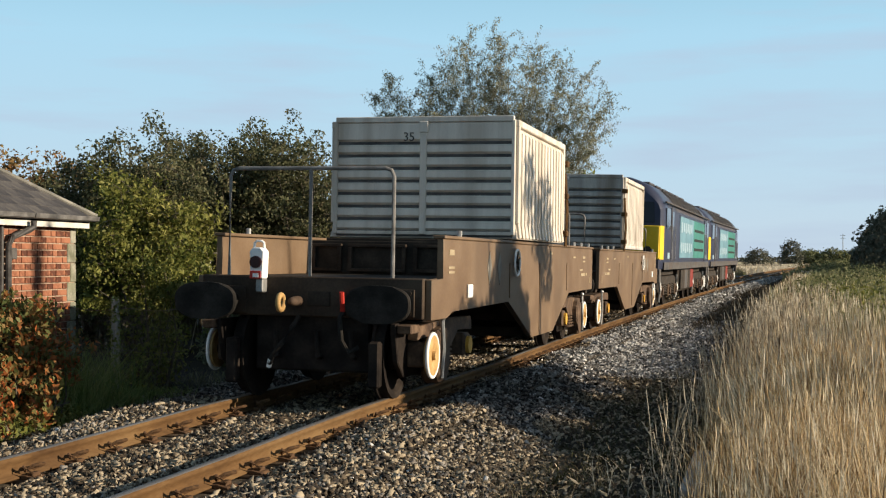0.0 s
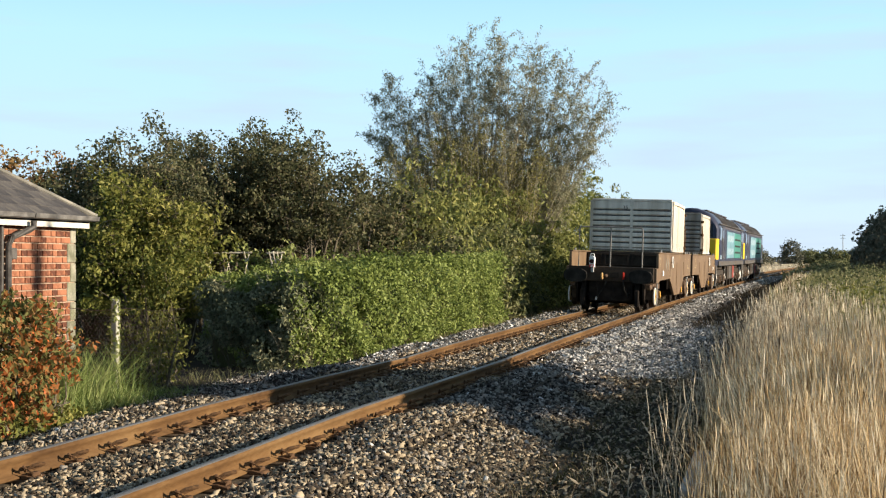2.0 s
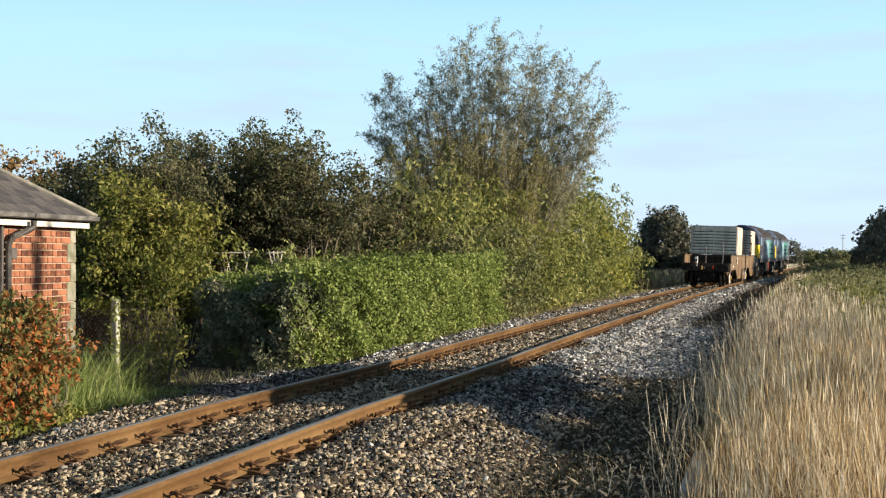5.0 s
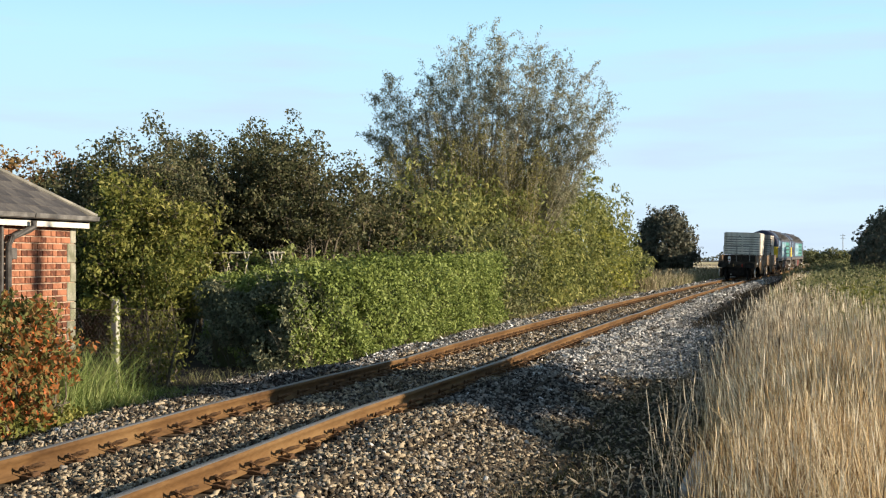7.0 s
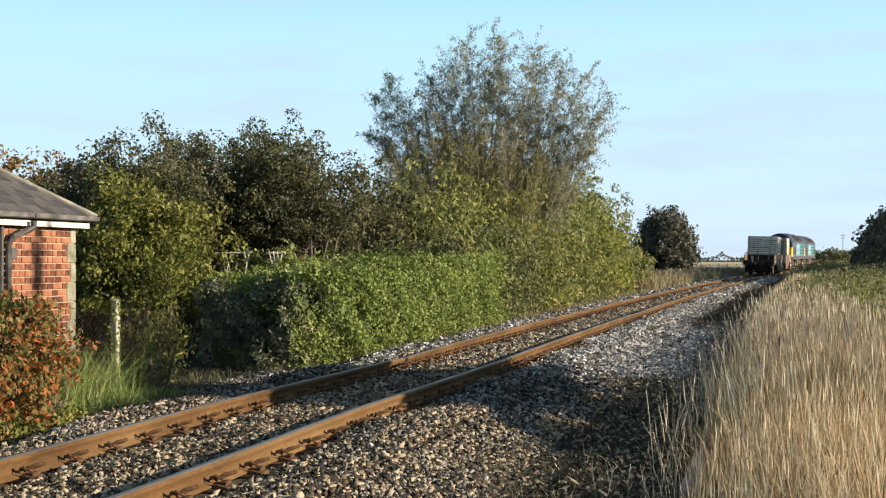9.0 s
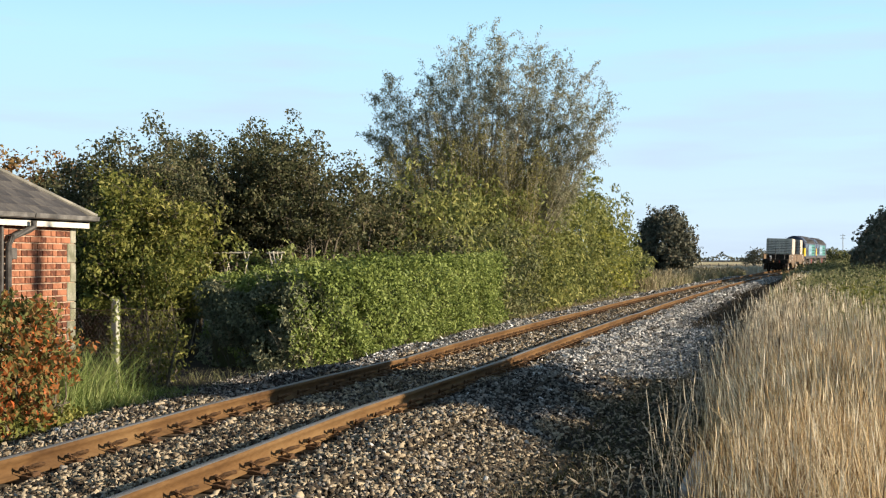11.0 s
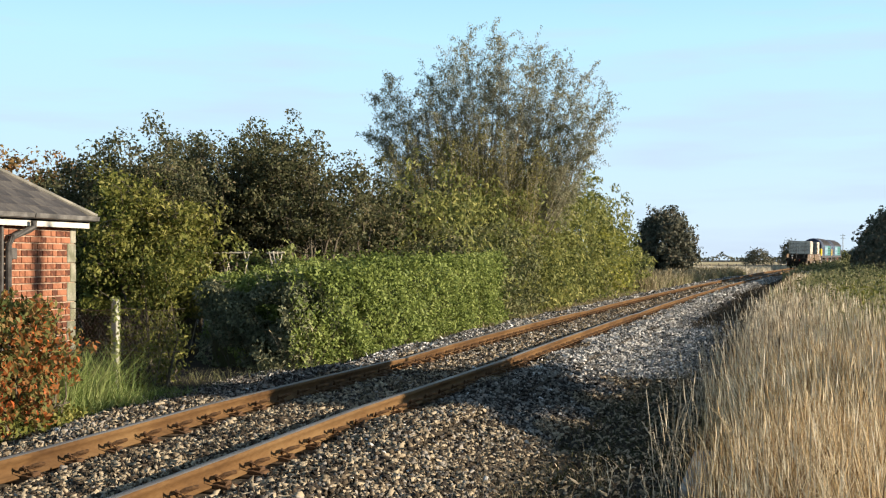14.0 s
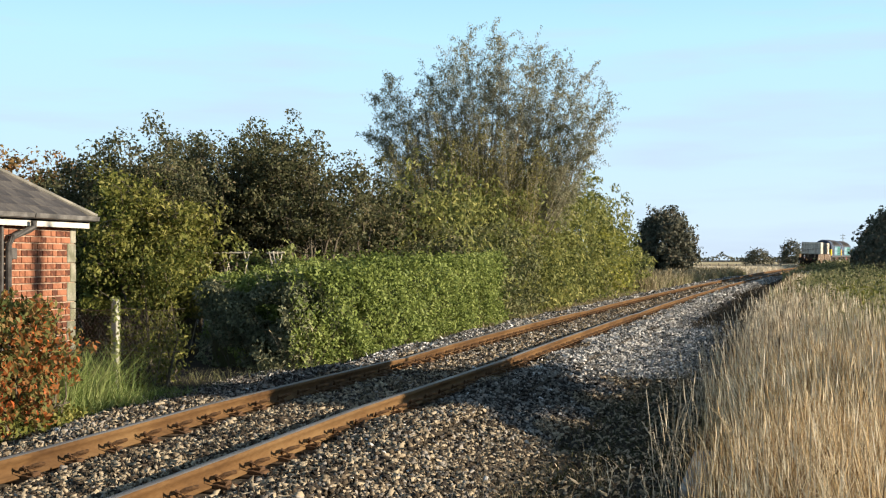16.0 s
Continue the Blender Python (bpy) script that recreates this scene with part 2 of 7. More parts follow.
M["railhead"] = surface("railhead", [(0.14, 0.125, 0.11), (0.2, 0.18, 0.16), (0.27, 0.25, 0.23)], 8, 0.5, 0.5, bump=0.05, stretch=(1, 0.1, 1))
M["chair"] = surface("chair", [(0.05, 0.028, 0.016), (0.10, 0.055, 0.028), (0.17, 0.09, 0.04)], 10, 0.9, bump=0.4)
M["sleeper"] = surface("sleeper", [(0.055, 0.036, 0.022), (0.10, 0.068, 0.042), (0.16, 0.115, 0.075)], 5, 0.9, bump=0.5, stretch=(0.3, 2, 2), rand=0.4)
M["brick"] = surface("brick", [(0.085, 0.034, 0.022), (0.18, 0.07, 0.04), (0.3, 0.128, 0.072)], 9, 0.85, bump=0.4, rand=0.6, dirt=(0.16, 0.05, 0.03), dirt_amt=0.5)
M["brick_rest"] = surface("brick_rest", [(0.085, 0.034, 0.022), (0.18, 0.07, 0.04), (0.3, 0.128, 0.072)], 9, 0.85, bump=0.4, island=0.6)
M["mortar"] = surface("mortar", [(0.25, 0.18, 0.13), (0.33, 0.245, 0.18), (0.4, 0.31, 0.24)], 14, 0.95, bump=0.5)
M["quoin"] = surface("quoin", [(0.12, 0.118, 0.09), (0.2, 0.195, 0.15), (0.3, 0.285, 0.225)], 7, 0.9, bump=0.4, rand=0.3, dirt=(0.12, 0.13, 0.06), dirt_amt=0.6)
M["slate"] = surface("slate", [(0.04, 0.038, 0.04), (0.068, 0.063, 0.062), (0.11, 0.10, 0.09)], 5, 0.75, bump=0.4, rand=0.26, dirt=(0.13, 0.118, 0.07), dirt_amt=0.7)
M["white_paint"] = surface("white_paint", [(0.5, 0.48, 0.42), (0.62, 0.6, 0.54), (0.7, 0.68, 0.62)], 5, 0.5, bump=0.1, dirt=(0.3, 0.28, 0.2), dirt_amt=0.4)
M["gutter"] = surface("gutter", [(0.03, 0.028, 0.027), (0.05, 0.046, 0.043), (0.08, 0.074, 0.07)], 9, 0.45, bump=0.1)
# The lighter grey partly stands for the gutter's lit top edge.
M["gutter_grey"] = surface("gutter_grey", [(0.06, 0.058, 0.056), (0.11, 0.106, 0.102), (0.2, 0.192, 0.185)], 5, 0.55, bump=0.1)
M["lead_cap"] = surface("lead_cap", [(0.12, 0.115, 0.098), (0.18, 0.17, 0.145), (0.27, 0.25, 0.21)], 6, 0.8, bump=0.3)
M["wire"] = surface("wire", [(0.13, 0.10, 0.08), (0.2, 0.16, 0.13)], 20, 0.6, 0.6, bump=0.1)
M["post_wood"] = surface("post_wood", [(0.24, 0.23, 0.2), (0.36, 0.35, 0.3), (0.48, 0.47, 0.4)], 6, 0.9, bump=0.5, stretch=(3, 3, 0.5), dirt=(0.16, 0.17, 0.06), dirt_amt=0.7)
M["cane"] = surface("cane", [(0.3, 0.27, 0.2), (0.42, 0.38, 0.3), (0.52, 0.48, 0.4)], 8, 0.7, bump=0.2)
M["concrete"] = surface("concrete", [(0.17, 0.165, 0.15), (0.25, 0.24, 0.22), (0.34, 0.325, 0.3)], 5, 0.9, bump=0.3)
M["bark"] = surface("bark", [(0.05, 0.042, 0.03), (0.10, 0.085, 0.062), (0.17, 0.15, 0.115)], 7, 0.95, bump=0.8, stretch=(2, 2, 0.5))
M["pale_bark"] = surface("pale_bark", [(0.16, 0.14, 0.10), (0.27, 0.24, 0.17), (0.38, 0.34, 0.25)], 7, 0.95, bump=0.6, stretch=(2, 2, 0.5))
M["wagon_brown"] = surface("wagon_brown", [(0.12, 0.076, 0.045), (0.152, 0.1, 0.06), (0.188, 0.13, 0.082)], 1.6, 0.55, bump=0.12, fine=30, dirt=(0.10, 0.07, 0.046), dirt_amt=0.6)
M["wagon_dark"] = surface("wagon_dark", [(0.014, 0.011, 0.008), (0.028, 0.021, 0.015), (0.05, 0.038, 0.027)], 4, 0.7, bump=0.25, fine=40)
M["flask_white"] = surface("flask_white", [(0.49, 0.44, 0.375), (0.61, 0.55, 0.47), (0.7, 0.64, 0.55)], 1.8, 0.5, bump=0.1, dirt=(0.33, 0.26, 0.19), dirt_amt=0.7, stretch=(3, 3, 0.3))
M["flask_worn"] = surface("flask_worn", [(0.31, 0.285, 0.255), (0.42, 0.385, 0.345), (0.54, 0.5, 0.45)], 1.8, 0.5, bump=0.12, dirt=(0.2, 0.16, 0.12), dirt_amt=0.75, stretch=(3, 3, 0.3))
# Shade in the rib grooves, put in as a dark plate colour.
M["groove_shade"] = surface("groove_shade", [(0.05, 0.05, 0.05), (0.08, 0.078, 0.075), (0.12, 0.115, 0.11)], 4, 0.7, bump=0.1)
M["white_ring"] = surface("white_ring", [(0.74, 0.73, 0.7), (0.82, 0.81, 0.78)], 6, 0.5, bump=0.1)
M["axle_cap"] = surface("axle_cap", [(0.5, 0.26, 0.04), (0.62, 0.34, 0.06)], 6, 0.5, bump=0.1)
M["tan_disc"] = surface("tan_disc", [(0.3, 0.18, 0.07), (0.42, 0.26, 0.1), (0.5, 0.33, 0.15)], 8, 0.7, bump=0.2)
M["steel"] = surface("steel", [(0.2, 0.2, 0.2), (0.3, 0.3, 0.29), (0.4, 0.39, 0.38)], 6, 0.45, 0.6, bump=0.1)
M["rail_grey"] = surface("rail_grey", [(0.1, 0.096, 0.09), (0.17, 0.163, 0.153), (0.25, 0.24, 0.225)], 6, 0.5, bump=0.1)
# Darkened brown: the shade on the vehicle's end is put into it.
M["end_shade_brown"] = surface("end_shade_brown", [(0.022, 0.015, 0.010), (0.042, 0.029, 0.02), (0.07, 0.05, 0.034)], 3, 0.75, bump=0.25, fine=40)
M["buffer_black"] = surface("buffer_black", [(0.012, 0.011, 0.010), (0.02, 0.018, 0.016), (0.036, 0.032, 0.028)], 5, 0.85, bump=0.15, spec=0.08)
M["red_paint"] = surface("red_paint", [(0.36, 0.025, 0.018), (0.46, 0.04, 0.026)], 6, 0.5, bump=0.1)
M["lens_red"] = surface("lens_red", [(0.025, 0.006, 0.006), (0.04, 0.008, 0.008)], 6, 0.15, bump=0.0)
M["ink"] = surface("ink", [(0.02, 0.02, 0.02), (0.035, 0.035, 0.035)], 9, 0.7, bump=0.0)
M["pale_text"] = surface("pale_text", [(0.27, 0.21, 0.13), (0.36, 0.29, 0.19)], 9, 0.7, bump=0.0)
M["loco_blue"] = surface("loco_blue", [(0.026, 0.03, 0.055), (0.036, 0.042, 0.072), (0.05, 0.056, 0.09)], 1.2, 0.4, bump=0.05, dirt=(0.065, 0.058, 0.055), dirt_amt=0.55)
M["loco_roof"] = surface("loco_roof", [(0.035, 0.035, 0.042), (0.058, 0.056, 0.064), (0.09, 0.083, 0.085)], 2, 0.6, bump=0.1, dirt=(0.10, 0.065, 0.055), dirt_amt=0.5)
M["loco_yellow"] = surface("loco_yellow", [(0.66, 0.42, 0.02), (0.76, 0.5, 0.03), (0.8, 0.55, 0.05)], 2, 0.4, bump=0.05, dirt=(0.35, 0.24, 0.05), dirt_amt=0.4)
M["panel_cyan"] = surface("panel_cyan", [(0.11, 0.22, 0.28), (0.145, 0.27, 0.33), (0.18, 0.31, 0.37)], 2, 0.45, bump=0.03, dirt=(0.09, 0.16, 0.19), dirt_amt=0.5)
M["panel_green"] = surface("panel_green", [(0.04, 0.16, 0.14), (0.052, 0.2, 0.172), (0.07, 0.24, 0.2)], 2, 0.45, bump=0.03, dirt=(0.05, 0.12, 0.11), dirt_amt=0.5)
M["panel_white"] = surface("panel_white", [(0.26, 0.36, 0.42), (0.33, 0.44, 0.5)], 2, 0.45, bump=0.03)
M["sole_grey"] = surface("sole_grey", [(0.05, 0.048, 0.048), (0.08, 0.075, 0.072), (0.12, 0.11, 0.10)], 3, 0.65, bump=0.1, dirt=(0.09, 0.06, 0.04), dirt_amt=0.6)
# Nearly black, so that the colour stands for the unlit underside.
M["wheel_black"] = surface("wheel_black", [(0.010, 0.008, 0.007), (0.018, 0.014, 0.012), (0.032, 0.025, 0.02)], 4, 0.8, bump=0.25, fine=30, spec=0.1)
M["bogie_dirt"] = surface("bogie_dirt", [(0.018, 0.015, 0.012), (0.035, 0.028, 0.022), (0.06, 0.048, 0.037)], 4, 0.8, bump=0.3, fine=30)
M["bogie_tan"] = surface("bogie_tan", [(0.045, 0.028, 0.019), (0.09, 0.057, 0.037), (0.16, 0.105, 0.067)], 5, 0.8, bump=0.3, fine=30, dirt=(0.05, 0.035, 0.025), dirt_amt=0.7)
M["dark_red"] = surface("dark_red", [(0.16, 0.025, 0.02), (0.22, 0.04, 0.03)], 5, 0.6, bump=0.1)
glass = bpy.data.materials.new("cab_glass")
glass.use_nodes = True
gb = glass.node_tree.nodes["Principled BSDF"]
gb.inputs["Base Color"].default_value = (0.012, 0.014, 0.018, 1)
gb.inputs["Roughness"].default_value = 0.06
M["cab_glass"] = glass
M["leaf_hedge"] = foliage("leaf_hedge", [(0.05, 0.072, 0.02), (0.122, 0.162, 0.04), (0.22, 0.27, 0.07), (0.38, 0.42, 0.16)], 0.3)
# Duller hedge leaf: the shade on the hedge's end is put into it.
M["leaf_hedge_shade"] = foliage("leaf_hedge_shade", [(0.08, 0.092, 0.058), (0.135, 0.15, 0.09), (0.2, 0.21, 0.12), (0.32, 0.28, 0.18)], 0.2)
M["leaf_osier"] = foliage("leaf_osier", [(0.1, 0.1, 0.04), (0.18, 0.172, 0.06), (0.27, 0.245, 0.088), (0.4, 0.335, 0.14)], 0.4)
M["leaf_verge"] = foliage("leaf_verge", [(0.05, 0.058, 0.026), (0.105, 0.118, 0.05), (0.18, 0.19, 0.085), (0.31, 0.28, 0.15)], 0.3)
# Paler and greyer than near leaves: distance haze put into the colour.
M["leaf_far_haze"] = foliage("leaf_far_haze", [(0.058, 0.064, 0.05), (0.088, 0.095, 0.07), (0.125, 0.126, 0.088), (0.185, 0.145, 0.105)], 0.25)
M["leaf_apple"] = foliage("leaf_apple", [(0.05, 0.07, 0.016), (0.115, 0.13, 0.028), (0.2, 0.2, 0.05), (0.33, 0.3, 0.1)])
M["leaf_thorn"] = foliage("leaf_thorn", [(0.042, 0.05, 0.026), (0.08, 0.088, 0.042), (0.128, 0.128, 0.064), (0.195, 0.16, 0.094)])
M["leaf_rust"] = foliage("leaf_rust", [(0.092, 0.0862, 0.0345), (0.184, 0.127, 0.046), (0.299, 0.149, 0.0575), (0.23, 0.196, 0.0805)])
M["leaf_willow"] = foliage("leaf_willow", [(0.115, 0.122, 0.078), (0.195, 0.2, 0.13), (0.29, 0.285, 0.19), (0.42, 0.385, 0.26)], 0.5)
M["leaf_shrub"] = foliage("leaf_shrub", [(0.05, 0.062, 0.022), (0.135, 0.155, 0.046), (0.26, 0.27, 0.085), (0.43, 0.4, 0.14)], 0.4)
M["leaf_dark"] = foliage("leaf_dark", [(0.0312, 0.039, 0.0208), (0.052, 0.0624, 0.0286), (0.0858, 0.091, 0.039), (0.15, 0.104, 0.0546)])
M["leaf_red"] = foliage("leaf_red", [(0.04, 0.06, 0.02), (0.09, 0.115, 0.036), (0.17, 0.17, 0.06), (0.24, 0.15, 0.055), (0.42, 0.14, 0.045), (0.54, 0.13, 0.04)])
M["leaf_ivy"] = foliage("leaf_ivy", [(0.1, 0.125, 0.035), (0.22, 0.25, 0.08), (0.4, 0.41, 0.19)])
M["straw"] = foliage("straw", [(0.1, 0.06, 0.028), (0.38, 0.25, 0.115), (0.69, 0.5, 0.265), (0.95, 0.82, 0.58)], 0.4, spread=1.0)
M["straw_green"] = foliage("straw_green", [(0.085, 0.1, 0.042), (0.16, 0.17, 0.072), (0.28, 0.262, 0.13), (0.46, 0.395, 0.25)], 0.35)
M["grass_green"] = foliage("grass_green", [(0.075, 0.115, 0.032), (0.145, 0.2, 0.058), (0.235, 0.295, 0.095), (0.38, 0.39, 0.18)], 0.35)
# This and weed_umber are darkened: the shoulder's shade is in their colour.
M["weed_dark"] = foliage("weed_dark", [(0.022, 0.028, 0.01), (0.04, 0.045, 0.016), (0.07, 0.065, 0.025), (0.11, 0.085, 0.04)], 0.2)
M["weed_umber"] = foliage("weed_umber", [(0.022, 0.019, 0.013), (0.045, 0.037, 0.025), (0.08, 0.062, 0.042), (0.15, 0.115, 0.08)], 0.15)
M["straw_grey"] = foliage("straw_grey", [(0.06, 0.042, 0.026), (0.24, 0.178, 0.108), (0.46, 0.365, 0.235), (0.74, 0.65, 0.5)], 0.35, spread=1.0)
M["weed_dry"] = foliage("weed_dry", [(0.09, 0.08, 0.04), (0.19, 0.155, 0.085), (0.3, 0.245, 0.15), (0.44, 0.37, 0.25)], 0.3)
M["weed_dull"] = foliage("weed_dull", [(0.06, 0.062, 0.04), (0.1, 0.1, 0.062), (0.16, 0.15, 0.095), (0.25, 0.22, 0.15)], 0.2)
M["leaf_gold"] = foliage("leaf_gold", [(0.13, 0.145, 0.03), (0.25, 0.265, 0.05), (0.37, 0.36, 0.085), (0.46, 0.42, 0.12)], 0.4)
M["cane_grass"] = foliage("cane_grass", [(0.36, 0.29, 0.19), (0.54, 0.46, 0.33), (0.72, 0.66, 0.54)], 0.2)
# ---------------------------------------------------------------- ground
rng = np.random.default_rng(5)


def graded(near, far, step, growth):
    """Coordinates that start with even steps and widen outwards."""
    out, x, d = [0.0], 0.0, step
    while x < far:
        if x > near:
            d *= growth
        x += d
        out.append(x)
    return np.array(out)


def build_ground():
    g = graded(30, 2600, 1.0, 1.35)
    xs = np.concatenate((-g[:0:-1], g)) - 4
    g2 = graded(90, 2900, 1.0, 1.35)
    ys = np.concatenate((-graded(10, 300, 2.0, 1.5)[:0:-1], g2))
    X, Y = np.meshgrid(xs, ys)
    near = (np.abs(X) < 40) & (Y > -10) & (Y < 100)
    Z = np.full_like(X, GROUND) + np.where(near, 0.03 * np.sin(X * 1.3 + Y * 0.4) + 0.03 * np.sin(Y * 0.9 - X * 0.5), 0)
    v = np.stack((X.ravel(), Y.ravel(), Z.ravel()), 1)
    w = len(xs)
    i = (np.arange(len(ys) - 1)[:, None] * w + np.arange(w - 1)[None]).ravel()
    f = np.stack((i, i + 1, i + w + 1, i + w), 1)
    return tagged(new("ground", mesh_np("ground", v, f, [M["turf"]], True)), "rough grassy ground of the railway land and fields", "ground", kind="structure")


build_ground()


def sweep(profile, s0, s1, step, mat, name, closed=False, smooth=False, lift=None):
    """A profile of (offset, z) drawn along the track; lift(s) raises it."""
    ss = np.arange(s0, s1 + 0.01, step)
    n = len(profile)
    vs, fs = [], []
    for s in ss:
        dz, lean = level(s) + (lift(s) if lift else 0.0), math.tan(radians(banking(s)))
        for o, z in profile:
            low = 1.0 if z > GROUND else 0.0
            vs.append(on_line(s, o, z + low * (dz - o * lean)))
    m = n if closed else n - 1
    for i in range(len(ss) - 1):
        for j in range(m):
            fs.append((i * n + j, i * n + (j + 1) % n, (i + 1) * n + (j + 1) % n, (i + 1) * n + j))
    me = mesh_np(name, vs, fs, [mat], smooth)
    bm = bmesh.new()
    bm.from_mesh(me)
    if closed:
        bm.faces.new([v for v in bm.verts[:n]][::-1]) if bm.verts.ensure_lookup_table() is None else None
    bmesh.ops.recalc_face_normals(bm, faces=bm.faces[:])
    bm.to_mesh(me)
    bm.free()
    return me


def bed_height(o, s=0.0):
    """Top of the ballast by the distance from the track's middle."""
    a = abs(o)
    sh = np.interp(a, [0, 0.55, 0.72, 1.0, 1.35, 1.6, 2.5, 3.2], [-0.195, -0.2, -0.22, -0.19, -0.145, -0.16, GROUND + 0.02, GROUND - 0.06])
    return sh


bed = tagged(new("ballast_bed", sweep([(o, float(bed_height(o))) for o in (-3.2, -2.5, -1.9, -1.6, -1.35, -1.0, -0.5, 0, 0.5, 1.0, 1.35, 1.6, 1.9, 2.5, 3.2)], -12, 440, 1.0, M["ballast_bed"], "ballast_bed")),
             "bed of grey limestone ballast under the single track", "ballast", kind="structure")

# ---------------------------------------------------------------- track
track = tagged(new("railway_track"), "single railway track with rusty rails on buried sleepers", "railway track", kind="structure")

RAIL = [(-0.036, 0.0), (0.036, 0.0), (0.036, -0.035), (0.012, -0.05), (0.010, -0.125), (0.07, -0.143), (0.07, -0.155), (-0.07, -0.155), (-0.07, -0.143), (-0.010, -0.125), (-0.012, -0.05), (-0.036, -0.035)]
for side, dips in ((-0.7525, ((18.0, 0.035, 2.2), (36.3, 0.03, 2.2))), (0.7525, ((17.6, 0.02, 2.2), (35.9, 0.03, 2.2)))):
    def lift(s, dips=dips):
        return -sum(d * math.exp(-abs(s - c) / w) for c, d, w in dips)
    part("rail", sweep([(side + x, z) for x, z in RAIL[::-1]], -12, 440, 0.5, M["rust"], "rail", closed=True, lift=lift), None, track, "rusty flat-bottom steel rail")
    part("running_surface", sweep([(side - 0.034, 0.001), (side - 0.03, 0.004), (side + 0.03, 0.004), (side + 0.034, 0.001)], -12, 440, 0.5, M["railhead"], "running_surface", lift=lift), None, track, "bright worn rail top")
    for j in (17.8, 36.1):
        bm = bmesh.new()
        for t in (-1, 1):
            box(bm, t * 0.014, t * 0.034, -0.3, 0.3, -0.118, -0.052, 0.006)
            for k in range(4):
                cyl(bm, (t * 0.03, -0.22 + 0.147 * k, -0.085), (t * 0.056, -0.22 + 0.147 * k, -0.085), 0.016, n=6)
        part("fishplate", bm, M["rust"], track, at=Matrix.Translation(on_line(j, side, lift(j) + level(j) - side * math.tan(radians(banking(j))))) @ pose(0, 0, 0, 0, 0, -math.degrees(heading(j))))

bm = bmesh.new()
box(bm, -1.3, 1.3, -0.125, 0.125, -0.29, -0.168, 0.012)
sleeper_mesh = finish(bm, M["sleeper"], "sleeper")
bm = bmesh.new()                                   # base plate with two spring clips
prism(bm, [(-0.19, -0.168), (0.19, -0.168), (0.17, -0.15), (0.09, -0.138), (-0.09, -0.138), (-0.17, -0.15)], -0.085, 0.085, "y", 0.004)
for t in (-1, 1):
    box(bm, t * 0.125 - 0.025, t * 0.125 + 0.025, -0.05, 0.05, -0.15, -0.118, 0.006)
    pipe(bm, [(t * 0.175, -0.09, -0.12), (t * 0.10, -0.10, -0.07), (t * 0.07, -0.03, -0.11), (t * 0.12, 0.0, -0.075), (t * 0.19, 0.03, -0.06), (t * 0.14, 0.10, -0.075), (t * 0.07, 0.06, -0.11)], 0.015, 6)
chair_mesh = finish(bm, M["chair"], "base_plate")
S_PITCH, S_FIRST = 0.6126, 7.818 - 20 * 0.6126
for i in range(285):
    s = S_FIRST + i * S_PITCH
    turn = pose(0, 0, 0, 0, 0, -math.degrees(heading(max(s, 0)))) @ pose(0, 0, 0, 0, banking(s), 0)
    lean = math.tan(radians(banking(s)))
    part("sleeper", sleeper_mesh, None, track, at=Matrix.Translation(on_line(s, 0, level(s))) @ turn)
    if i < 140:
        for side in (-0.7525, 0.7525):
            part("base_plate", chair_mesh, None, track, at=Matrix.Translation(on_line(s, side, level(s) - side * lean)) @ turn)


